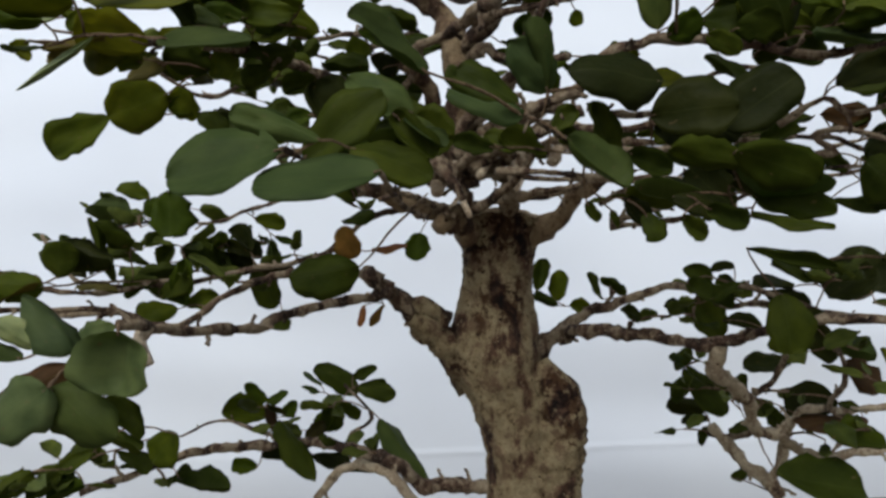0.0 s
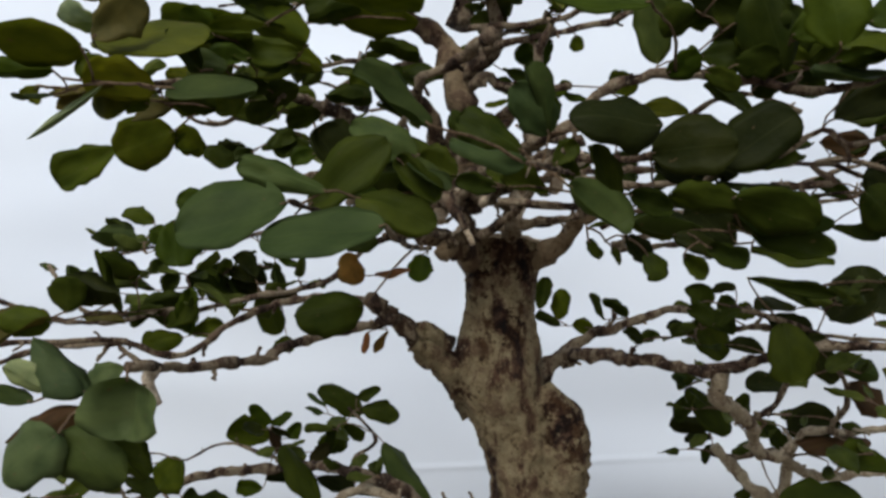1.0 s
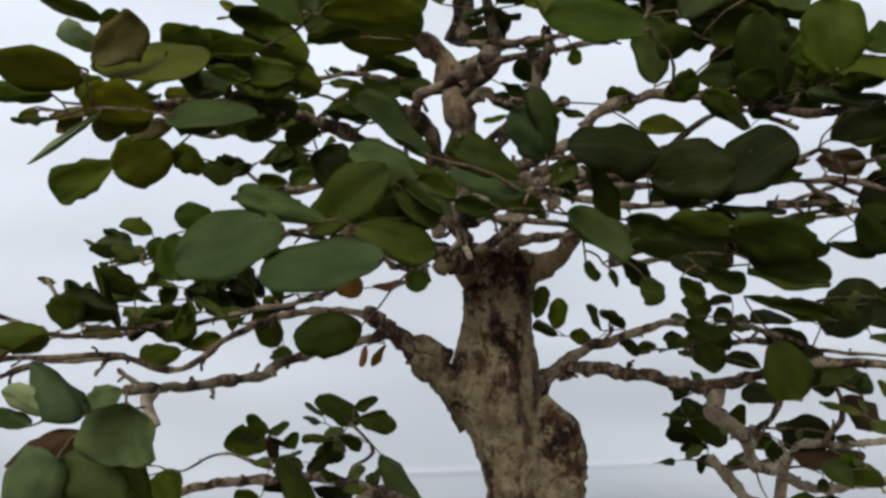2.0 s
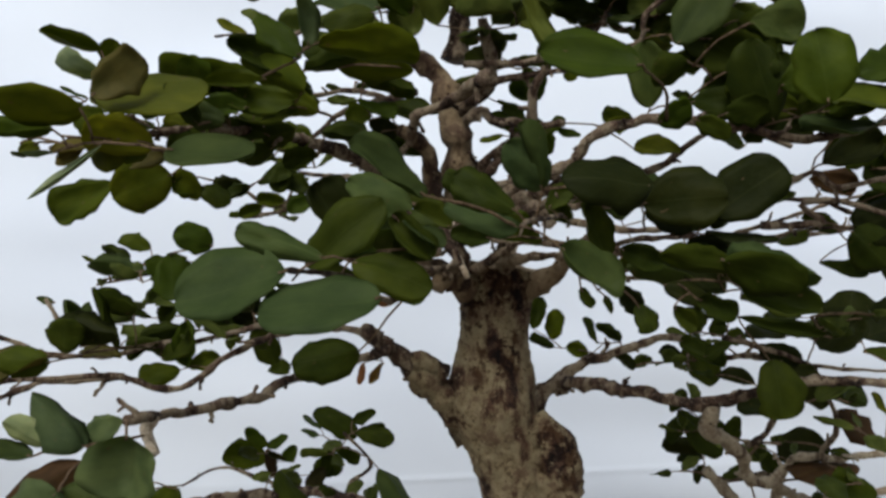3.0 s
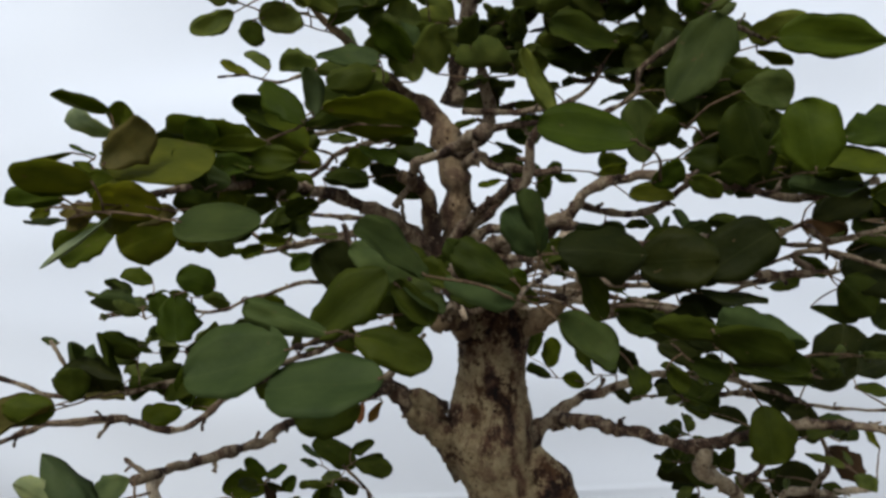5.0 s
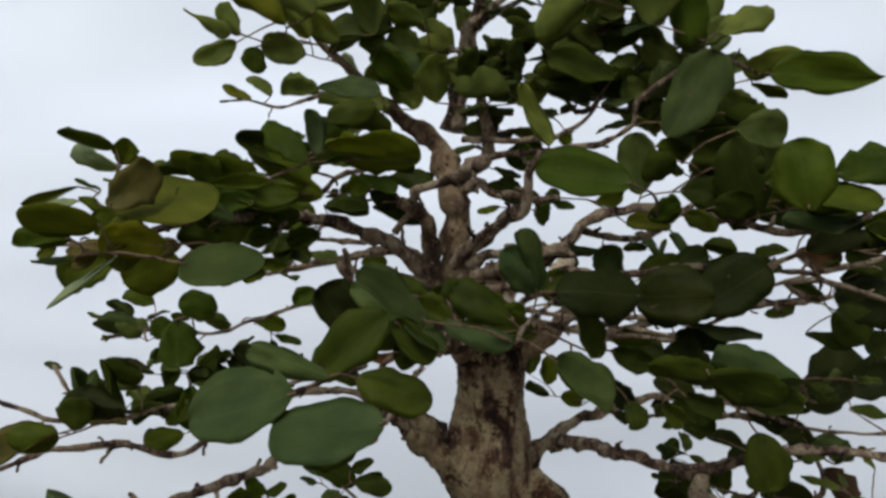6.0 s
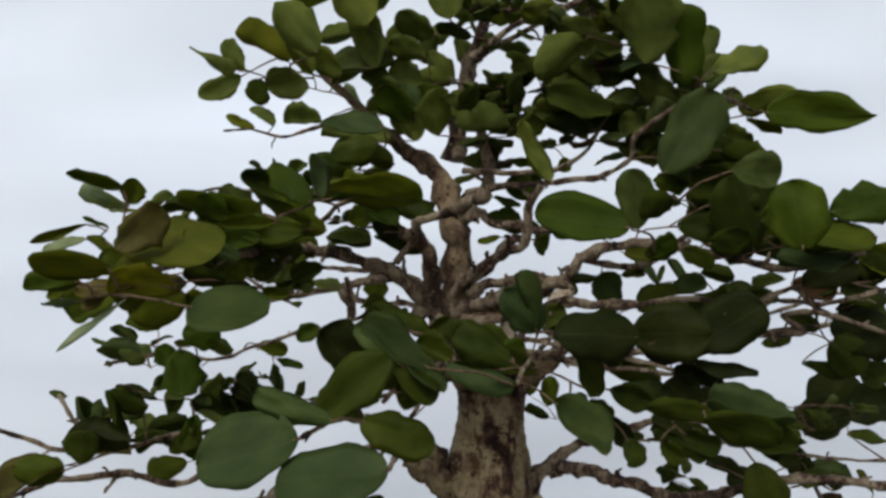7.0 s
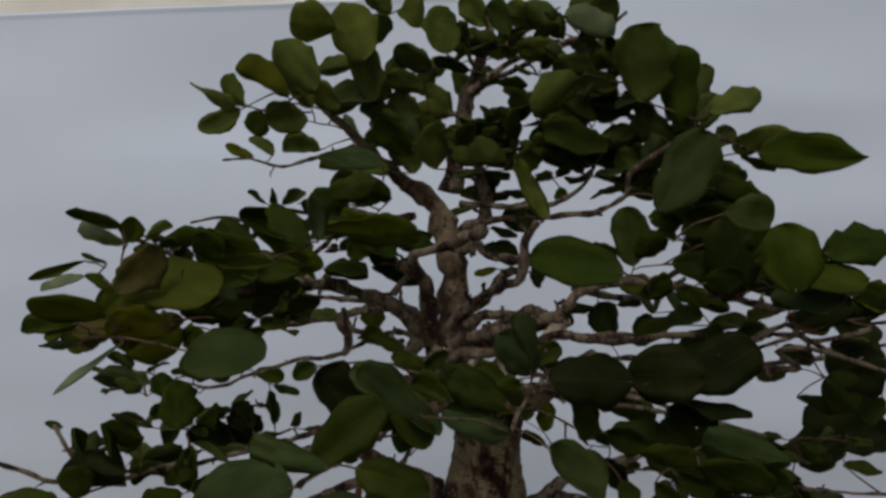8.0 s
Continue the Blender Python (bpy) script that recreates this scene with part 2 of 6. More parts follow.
def build_backdrop():
    """A hung sheet with a hem, soft waves and one lying crease low down."""
    nx, nz = 130, 240
    verts, faces = [], []
    for layer in (0.0, 0.0015):
        for j in range(nz + 1):
            for i in range(nx + 1):
                x = -2.6 + 5.2 * i / nx
                sweep = 0.08 * min(abs(x), 0.9) ** 2
                top = 0.55 + (0.4884 + 0.0505 * x + 0.004 * math.sin(3.1 * x)) * (1 + sweep / 1.03)
                z = top * j / nz
                y = BACK_Y + layer + sweep + 0.35 * max(0.0, 0.5 - z) ** 2
                y += 0.020 * noise.noise(Vector((x * 0.9, z * 1.7, 3.0)))
                y += 0.010 * noise.noise(Vector((x * 1.8 + z * 2.0, z * 4.0, 8.0)))
                y += 0.006 * noise.noise(Vector((x * 2.5 + z * 1.5, z * 8.0, 1.0)))
                fold = z - 0.100 - 0.02 * math.sin(2.2 * x + 0.4)
                y -= 0.0012 * math.exp(-(fold / 0.005) ** 2) * math.exp(-((x - 0.1) / 0.5) ** 2)
                if j > nz - 2:
                    y -= 0.002
                verts.append((x, y, z))
    k, per = nx + 1, (nx + 1) * (nz + 1)
    for j in range(nz):
        for i in range(nx):
            a = j * k + i
            faces.append((a, a + 1, a + k + 1, a + k))
            faces.append((per + a, per + a + k, per + a + k + 1, per + a + 1))
    for i in range(nx):
        a = nz * k + i
        faces.append((a, a + 1, per + a + 1, per + a))
    tagged(mesh_object("backdrop", verts, faces, [CLOTH]), "pale grey-white cloth sheet hung behind the tree", "backdrop", kind="structure")


def build_wall():
    """A cream plastered wall that shows as a strip above the cloth."""
    bm = bmesh.new()
    bmesh.ops.create_cube(bm, size=1.0, matrix=Matrix.Translation((0, 2.45, 1.15)) @ Matrix.Diagonal((9.0, 0.12, 2.4, 1)))
    bmesh.ops.bevel(bm, geom=bm.edges[:], offset=0.01, segments=2, affect="EDGES")
    me = bpy.data.meshes.new("wall_back")
    bm.to_mesh(me)
    bm.free()
    me.materials.append(PLASTER)
    tagged(new("wall_back", me), "cream plastered wall standing behind the cloth", "wall", kind="structure")


build_ground()
build_backdrop()
build_wall()

# ---- the tree ----
tree = tagged(new("bonsai_tree"), "old bonsai with mottled sawn-off trunk and round dark green leaves", "bonsai tree")
tree.location = (0.07, 0.49, 0.0)


def under(ob, parent):
    ob.parent = parent
    ob.matrix_parent_inverse = Matrix.Translation(-Vector(tree.location)) if parent is tree else Matrix.Identity(4)
    return ob


def build_trunk():
    """Stacked rings: centre, half width; the burl and hollows come from noise."""
    rings = [(0.066, 0.490, -0.01, 0.060), (0.064, 0.490, 0.03, 0.044), (0.061, 0.490, 0.10, 0.033), (0.0595, 0.490, 0.18, 0.028),
             (0.0590, 0.490, 0.25, 0.0262), (0.0585, 0.490, 0.281, 0.0258), (0.0560, 0.490, 0.311, 0.0262), (0.0490, 0.490, 0.336, 0.0290),
             (0.0425, 0.490, 0.357, 0.0325), (0.0390, 0.490, 0.372, 0.0348), (0.0385, 0.490, 0.387, 0.0330), (0.0398, 0.490, 0.407, 0.0288),
             (0.0408, 0.490, 0.427, 0.0268), (0.0425, 0.491, 0.4476, 0.0268), (0.0420, 0.492, 0.460, 0.0280), (0.0420, 0.493, 0.468, 0.0302),
             (0.0425, 0.493, 0.4745, 0.0318)]
    path = spline([r[:3] for r in rings], 0.0026)
    heights = [r[2] for r in rings]
    sides = 84
    verts, faces = [], []
    for q in path:
        r0 = float(np.interp(q.z, heights, [r[3] for r in rings]))
        for k in range(sides):
            a = 2 * math.pi * k / sides
            d = Vector((math.cos(a), math.sin(a), 0))
            s = q + d * r0
            r = r0 + 0.0026 * noise.noise(s * 45) + 0.0020 * noise.noise(s * 120) + 0.0014 * noise.noise(s * 260) + 0.0007 * noise.noise(s * 520)
            lift = max(0.0, (q.z - 0.45) / 0.0245)
            verts.append(tuple(q + d * r + Vector((0, 0, lift * (0.004 - 0.007 * abs(d.x) ** 2 + 0.0012 * noise.noise(d * 5))))))
    rim = [Vector(v) for v in verts[-sides:]]
    heart = sum(rim, Vector()) / sides
    for inward, drop in ((0.90, 0.0005), (0.82, 0.004), (0.3, 0.006)):
        verts += [tuple(heart + (v - heart) * inward - Vector((0, 0, drop))) for v in rim]
    rows = len(path) + 3
    for i in range(rows - 1):
        for k in range(sides):
            a, b = i * sides + k, i * sides + (k + 1) % sides
            faces.append((a, b, b + sides, a + sides))
    faces.append(tuple(reversed(range(sides))))
    faces.append(tuple((rows - 1) * sides + k for k in range(sides)))
    # the burl that runs down one flank
    flank = spline([(0.070, 0.477, 0.366), (0.0765, 0.474, 0.355), (0.0825, 0.474, 0.344), (0.0868, 0.475, 0.322), (0.0852, 0.477, 0.296), (0.0850, 0.482, 0.25), (0.088, 0.488, 0.12), (0.090, 0.489, 0.0)], 0.0025)
    wide = [float(np.interp(q.z, (0.0, 0.12, 0.25, 0.296, 0.322, 0.343, 0.352, 0.366), (0.03, 0.022, 0.0180, 0.0178, 0.0188, 0.0172, 0.0135, 0.008))) for q in flank]
    tube(verts, faces, flank, wide, 44, 0.17, 4.0)
    trunk = under(tagged(mesh_object("trunk", verts, faces, [BARK]), "mottled tan and brown trunk, sawn off at the top"), tree)
    edge_verts, edge_faces = [], []
    tube(edge_verts, edge_faces, rim + rim[:1], [0.0016 + 0.0008 * noise.noise(v * 150) for v in rim + rim[:1]], 8, 0.3, 2.0)
    under(tagged(mesh_object("cut_edge", edge_verts, edge_faces, [IVORY]), "pale worn edge of the sawn trunk"), trunk)


build_trunk()
BRANCHES = []


def branch(name, r0, r1, flare, *points, bark=None):
    """A knotty limb that tapers from r0 to r1 through points; flare: how much it swells at its root."""
    path = spline(points, 0.004)
    k = len(BRANCHES) * 7.3
    bent, radii = [], []
    last = len(path) - 1
    gone = 0.0
    for i, q in enumerate(path):
        t = i / last
        gone += (q - path[max(i - 1, 0)]).length
        r = (r0 + (r1 - r0) * t ** 0.8) * (1 + flare * math.exp(-gone / 0.018))
        wob = 0.45 * noise.noise_vector(q * 170 + Vector((k, 3, 0))) + Vector((noise.noise(q * 60 + Vector((k, 0, 0))), noise.noise(q * 60 + Vector((0, k, 0))), noise.noise(q * 60 + Vector((0, 0, k)))))
        bent.append(q + wob * min(0.0028, r * 0.8) * min(1.0, 4 * t, 4 * (1 - t) + 0.2))
        radii.append(r * (1 + 0.24 * noise.noise(q * 95 + Vector((k, k, 0))) + 0.22 * max(0, math.sin(i * 0.9 + k)) ** 6))
    verts, faces = [], []
    tube(verts, faces, bent, radii, 16 if r0 > 0.005 else 10, 0.26 if r0 > 0.008 else 0.42, k)
    # short bare spurs and buds
    chance = random.Random(int(k * 10) + 3)
    i = chance.randint(2, 4)
    while i < last - 1 and r0 < 0.008:
        way = (bent[i + 1] - bent[i - 1]).normalized()
        out = Vector((chance.uniform(-1, 1), chance.uniform(-1, 1), chance.uniform(-0.7, 1.1)))
        out = (out - way * out.dot(way)).normalized() + way * chance.uniform(0.1, 0.9)
        size = chance.choice((0.002, 0.003, 0.004, 0.006, 0.010) if r0 > 0.0032 else (0.002, 0.003, 0.005, 0.008))
        bits = [bent[i]]
        for step in range(1, 5):
            bits.append(bent[i] + out * (radii[i] * 0.8 + size * step / 4) + 0.12 * size * step * noise.noise_vector(bent[i] * 300 + Vector((step * 1.7, k, 0))))
        thick = min(0.0016, radii[i] * 0.55)
        tube(verts, faces, bits, [thick * 1.2, thick, thick * 0.75, thick * 0.95, thick * 0.6], 6, 0.25, k + i)
        if size > 0.008:
            tube(verts, faces, [bits[2], bits[2].lerp(bits[3], 0.5) + 0.004 * noise.noise_vector(bits[2] * 700), bits[3] + 0.010 * noise.noise_vector(bits[2] * 700)], [thick * 0.7, thick * 0.6, thick * 0.5], 6, 0.25, k)
        i += chance.randint(3, 8) if r0 > 0.0032 else chance.randint(5, 12)
    ob = under(mesh_object("branch", verts, faces, [bark or BRANCH_BARK if r0 < 0.0065 else bark or BARK if name.startswith("limb") else KNOT_BARK]), tree)
    BRANCHES.append((ob, bent, radii, []))
    return ob


leader = branch("leader", 0.0104, 0.0088, 0.45, (0.011, 0.468, 0.498), (0.012, 0.462, 0.511), (0.013, 0.455, 0.524), (0.012, 0.449, 0.537), (0.011, 0.444, 0.554), (0.012, 0.442, 0.568), (0.010, 0.442, 0.581), (0.006, 0.443, 0.593), (0.001, 0.446, 0.607))
leader_top = branch("leader_top", 0.0064, 0.0028, 0.3, (0.011, 0.446, 0.623), (0.015, 0.446, 0.653), (0.019, 0.445, 0.678), (0.024, 0.442, 0.703), (0.032, 0.440, 0.724), (0.036, 0.438, 0.736), (0.040, 0.436, 0.752), (0.044, 0.435, 0.769), (0.045, 0.432, 0.780))
limb_left = branch("limb_left", 0.0150, 0.0088, 0.3, (0.024, 0.498, 0.357), (0.011, 0.487, 0.371), (0.000, 0.480, 0.382), (-0.010, 0.473, 0.3925), (-0.017, 0.468, 0.4000), (-0.0225, 0.466, 0.4035))
limb_left_thin = branch("limb_left_thin", 0.0062, 0.0054, 0.1, (-0.014, 0.470, 0.4000), (-0.0235, 0.465, 0.4060), (-0.0315, 0.460, 0.4143), (-0.0400, 0.455, 0.4229), (-0.0482, 0.447, 0.4293), (-0.0520, 0.440, 0.4350))
branch_left = branch("branch_left", 0.0034, 0.0022, 0.3, (-0.037, 0.450, 0.419), (-0.058, 0.420, 0.417), (-0.077, 0.400, 0.415), (-0.091, 0.385, 0.412), (-0.104, 0.360, 0.407), (-0.113, 0.335, 0.408), (-0.122, 0.310, 0.411), (-0.127, 0.285, 0.415), (-0.125, 0.268, 0.418), (-0.128, 0.255, 0.420))
branch_left_upper = branch("branch_left_upper", 0.0030, 0.0015, 0, (-0.034, 0.450, 0.424), (-0.069, 0.445, 0.435), (-0.108, 0.440, 0.433), (-0.135, 0.425, 0.424), (-0.163, 0.410, 0.403), (-0.181, 0.400, 0.404), (-0.196, 0.390, 0.413), (-0.224, 0.375, 0.414), (-0.254, 0.365, 0.415), (-0.270, 0.360, 0.415))
branch_left_mid = branch("branch_left_mid", 0.0026, 0.0012, 0.15, (-0.022, 0.470, 0.481), (-0.057, 0.480, 0.472), (-0.088, 0.460, 0.445), (-0.132, 0.440, 0.436), (-0.175, 0.430, 0.426), (-0.216, 0.420, 0.426), (-0.237, 0.410, 0.433), (-0.255, 0.410, 0.459))
branch_left_high = branch("branch_left_high", 0.0022, 0.0009, 0.15, (-0.007, 0.460, 0.512), (-0.038, 0.490, 0.516), (-0.080, 0.500, 0.497), (-0.107, 0.500, 0.493), (-0.130, 0.500, 0.486), (-0.152, 0.500, 0.480), (-0.179, 0.500, 0.470), (-0.220, 0.510, 0.473), (-0.280, 0.520, 0.463))
branch_low = branch("branch_low", 0.0060, 0.0024, 0, (0.041, 0.490, 0.268), (0.003, 0.500, 0.268), (-0.017, 0.490, 0.271), (-0.035, 0.480, 0.290), (-0.062, 0.490, 0.296), (-0.100, 0.510, 0.296), (-0.138, 0.520, 0.293), (-0.166, 0.520, 0.291), (-0.203, 0.510, 0.288), (-0.229, 0.500, 0.279), (-0.270, 0.480, 0.269))
branch_low_arch = branch("branch_low_arch", 0.0040, 0.0030, 0, (-0.020, 0.470, 0.265), (-0.035, 0.470, 0.282), (-0.056, 0.480, 0.290), (-0.079, 0.490, 0.281), (-0.096, 0.500, 0.258), (-0.100, 0.500, 0.236), bark=PALE_WOOD)
branch_low_twig = branch("branch_low_twig", 0.0024, 0.0010, 0.15, (-0.063, 0.500, 0.293), (-0.075, 0.520, 0.298), (-0.058, 0.530, 0.310), (-0.067, 0.530, 0.325), (-0.081, 0.530, 0.339))
branch_low_side = branch("branch_low_side", 0.0020, 0.0010, 0.15, (-0.120, 0.520, 0.291), (-0.153, 0.540, 0.297), (-0.190, 0.550, 0.304), (-0.211, 0.520, 0.299))
branch_right = branch("branch_right", 0.0052, 0.0028, 2, (0.062, 0.500, 0.361), (0.078, 0.500, 0.377), (0.093, 0.490, 0.386), (0.108, 0.465, 0.391), (0.130, 0.430, 0.393), (0.152, 0.408, 0.392), (0.167, 0.402, 0.391), (0.191, 0.400, 0.396), (0.213, 0.395, 0.403), (0.238, 0.390, 0.408), (0.285, 0.380, 0.406))
branch_right_upper = branch("branch_right_upper", 0.0044, 0.0022, 0.3, (0.090, 0.500, 0.385), (0.112, 0.500, 0.401), (0.137, 0.495, 0.411), (0.172, 0.490, 0.422), (0.191, 0.485, 0.419), (0.213, 0.480, 0.408), (0.227, 0.475, 0.411), (0.248, 0.460, 0.408))
branch_right_drop = branch("branch_right_drop", 0.0048, 0.0034, 0, (0.172, 0.403, 0.390), (0.173, 0.410, 0.373), (0.189, 0.425, 0.362), (0.204, 0.440, 0.353), (0.219, 0.460, 0.337), (0.233, 0.480, 0.316), (0.261, 0.500, 0.306), (0.283, 0.520, 0.289), (0.314, 0.530, 0.280), (0.379, 0.540, 0.284), bark=PALE_WOOD)
branch_right_fork = branch("branch_right_fork", 0.0036, 0.0024, 0, (0.266, 0.505, 0.305), (0.275, 0.505, 0.317), (0.283, 0.500, 0.326), (0.314, 0.500, 0.325), (0.349, 0.500, 0.328), bark=PALE_WOOD)
branch_right_low = branch("branch_right_low", 0.0046, 0.005, 0, (0.232, 0.560, 0.297), (0.244, 0.555, 0.283), (0.256, 0.545, 0.269), (0.266, 0.535, 0.261), (0.277, 0.530, 0.247), bark=PALE_WOOD)
branch_right_tie = branch("branch_right_tie", 0.0036, 0.0044, 0, (0.270, 0.510, 0.303), (0.273, 0.520, 0.282), (0.271, 0.530, 0.265), (0.268, 0.535, 0.254), bark=PALE_WOOD)
branch_right_hook = branch("branch_right_hook", 0.0024, 0.0014, 0, (0.224, 0.465, 0.345), (0.233, 0.455, 0.358), (0.233, 0.440, 0.376), (0.225, 0.430, 0.389), (0.212, 0.420, 0.398))
branch_right_back = branch("branch_right_back", 0.0022, 0.0010, 0.15, (0.204, 0.460, 0.426), (0.243, 0.450, 0.415), (0.274, 0.450, 0.405), (0.337, 0.440, 0.404))
stub_right = branch("stub_right", 0.0092, 0.0046, 0.2, (0.056, 0.490, 0.450), (0.069, 0.478, 0.461), (0.082, 0.465, 0.473), (0.092, 0.455, 0.485), (0.104, 0.447, 0.495), (0.116, 0.440, 0.505))
stub_left = branch("stub_left", 0.0085, 0.0044, 0.2, (0.022, 0.492, 0.461), (0.005, 0.470, 0.473), (-0.013, 0.452, 0.479), (-0.030, 0.440, 0.484), (-0.046, 0.420, 0.488), (-0.063, 0.400, 0.489))
branch_front = branch("branch_front", 0.0030, 0.0012, 0.15, (0.010, 0.440, 0.473), (0.028, 0.420, 0.479), (0.044, 0.390, 0.493), (0.058, 0.360, 0.509), (0.072, 0.335, 0.504), (0.096, 0.320, 0.499), (0.123, 0.310, 0.500), (0.152, 0.310, 0.508))
branch_front_left = branch("branch_front_left", 0.0026, 0.0012, 0.15, (0.006, 0.440, 0.477), (-0.006, 0.400, 0.477), (-0.019, 0.350, 0.480), (-0.030, 0.310, 0.474))
branch_front_cross = branch("branch_front_cross", 0.0020, 0.0010, 0.15, (-0.006, 0.450, 0.494), (0.032, 0.430, 0.499), (0.076, 0.400, 0.493), (0.121, 0.350, 0.487), (0.147, 0.320, 0.482), (0.173, 0.310, 0.476))
branch_left_leader = branch("branch_left_leader", 0.0064, 0.0011, 0.5, (0.003, 0.452, 0.508), (-0.013, 0.440, 0.524), (-0.025, 0.432, 0.534), (-0.039, 0.425, 0.544), (-0.057, 0.410, 0.550), (-0.075, 0.385, 0.554), (-0.088, 0.360, 0.554), (-0.105, 0.325, 0.552), (-0.129, 0.300, 0.546), (-0.147, 0.285, 0.539), (-0.163, 0.270, 0.535))
branch_left_loop = branch("branch_left_loop", 0.0036, 0.0026, 0.2, (0.026, 0.350, 0.586), (0.015, 0.370, 0.582), (0.003, 0.385, 0.578), (-0.010, 0.390, 0.575), (-0.017, 0.400, 0.570), (-0.020, 0.410, 0.562), (-0.030, 0.420, 0.548))
branch_left_pale = branch("branch_left_pale", 0.0032, 0.0016, 0.2, (-0.002, 0.460, 0.515), (-0.020, 0.470, 0.536), (-0.039, 0.475, 0.538), (-0.071, 0.480, 0.532), (-0.098, 0.485, 0.526), (-0.128, 0.480, 0.524), (-0.147, 0.470, 0.536))
branch_right_leader = branch("branch_right_leader", 0.0038, 0.0024, 0.15, (0.009, 0.420, 0.525), (0.022, 0.410, 0.540), (0.043, 0.380, 0.554), (0.051, 0.370, 0.559), (0.054, 0.360, 0.582), (0.060, 0.355, 0.592))
branch_right_pad = branch("branch_right_pad", 0.0042, 0.0018, 0.4, (0.009, 0.430, 0.513), (0.028, 0.410, 0.520), (0.043, 0.380, 0.525), (0.061, 0.360, 0.533), (0.075, 0.350, 0.538), (0.086, 0.340, 0.552), (0.106, 0.330, 0.556), (0.130, 0.320, 0.554), (0.155, 0.315, 0.549), (0.182, 0.310, 0.543), (0.223, 0.310, 0.552))
branch_right_long = branch("branch_right_long", 0.0030, 0.0014, 0.15, (0.024, 0.440, 0.499), (0.051, 0.430, 0.512), (0.113, 0.420, 0.519), (0.189, 0.420, 0.520), (0.243, 0.410, 0.521), (0.267, 0.400, 0.510), (0.302, 0.390, 0.500))
branch_right_far = branch("branch_right_far", 0.0024, 0.0012, 0.15, (0.127, 0.490, 0.471), (0.160, 0.470, 0.481), (0.215, 0.450, 0.502), (0.250, 0.440, 0.514), (0.283, 0.440, 0.524), (0.324, 0.430, 0.529))
branch_right_far_low = branch("branch_right_far_low", 0.0022, 0.0012, 0.15, (0.127, 0.490, 0.467), (0.177, 0.460, 0.473), (0.227, 0.450, 0.494), (0.266, 0.440, 0.500), (0.323, 0.430, 0.513))
branch_left_top = branch("branch_left_top", 0.0082, 0.002, 0.0, (0.008, 0.444, 0.597), (0.001, 0.447, 0.610), (-0.010, 0.450, 0.621), (-0.022, 0.452, 0.630), (-0.036, 0.452, 0.642), (-0.050, 0.450, 0.655), (-0.069, 0.445, 0.671), (-0.083, 0.440, 0.682), (-0.090, 0.430, 0.689))
branch_left_top_low = branch("branch_left_top_low", 0.0020, 0.0009, 0.1, (-0.046, 0.450, 0.645), (-0.074, 0.455, 0.653), (-0.104, 0.460, 0.647), (-0.123, 0.470, 0.645), (-0.146, 0.475, 0.652), (-0.170, 0.480, 0.652))
branch_top_right = branch("branch_top_right", 0.0024, 0.0012, 0.15, (0.021, 0.400, 0.684), (0.047, 0.390, 0.701), (0.081, 0.375, 0.710), (0.101, 0.365, 0.713), (0.117, 0.360, 0.724))
branch_right_top = branch("branch_right_top", 0.0022, 0.0012, 0.15, (0.016, 0.410, 0.610), (0.044, 0.395, 0.606), (0.075, 0.380, 0.607), (0.092, 0.370, 0.618), (0.098, 0.370, 0.629))
branch_right_top_low = branch("branch_right_top_low", 0.0024, 0.0012, 0.15, (0.018, 0.410, 0.594), (0.048, 0.400, 0.599), (0.068, 0.385, 0.598), (0.098, 0.370, 0.600), (0.115, 0.360, 0.610), (0.115, 0.355, 0.621), (0.135, 0.345, 0.636), (0.158, 0.335, 0.641), (0.181, 0.335, 0.631))
knot_right = branch("knot_right", 0.0040, 0.0022, 0.15, (0.002, 0.430, 0.501), (0.023, 0.400, 0.509), (0.039, 0.380, 0.512), (0.054, 0.350, 0.513), (0.062, 0.330, 0.518))
knot_left = branch("knot_left", 0.0034, 0.0016, 0.15, (0.009, 0.420, 0.499), (-0.012, 0.420, 0.500), (-0.032, 0.430, 0.515), (-0.061, 0.440, 0.522), (-0.068, 0.440, 0.537))
knot_drop = branch("knot_drop", 0.0050, 0.0020, 0.15, (-0.004, 0.410, 0.505), (0.004, 0.400, 0.494), (0.012, 0.395, 0.480))
knot_rise = branch("knot_rise", 0.0055, 0.0040, 0.15, (0.045, 0.450, 0.477), (0.045, 0.430, 0.500), (0.042, 0.420, 0.518), (0.031, 0.420, 0.523))
leader_side = branch("leader_side", 0.0082, 0.0042, 0.3, (0.002, 0.455, 0.503), (-0.003, 0.445, 0.522), (-0.006, 0.440, 0.542), (-0.008, 0.432, 0.554), (-0.017, 0.420, 0.562), (-0.026, 0.410, 0.567))
rim_twig = branch("rim_twig", 0.0024, 0.0015, 0.1, (0.001, 0.435, 0.473), (0.018, 0.432, 0.480), (0.042, 0.430, 0.482), (0.071, 0.420, 0.485), (0.087, 0.400, 0.491))
branch_mid_left = branch("branch_mid_left", 0.0028, 0.0013, 0.1, (-0.018, 0.470, 0.607), (-0.053, 0.490, 0.603), (-0.080, 0.500, 0.597), (-0.102, 0.500, 0.577), (-0.124, 0.500, 0.577), (-0.147, 0.490, 0.579), (-0.167, 0.485, 0.565), (-0.185, 0.475, 0.565), (-0.207, 0.460, 0.579), (-0.222, 0.450, 0.586))
branch_mid_left_low = branch("branch_mid_left_low", 0.0024, 0.0012, 0.1, (-0.018, 0.470, 0.594), (-0.062, 0.490, 0.613), (-0.098, 0.500, 0.612), (-0.122, 0.490, 0.613), (-0.144, 0.480, 0.604), (-0.164, 0.465, 0.605), (-0.183, 0.450, 0.599))
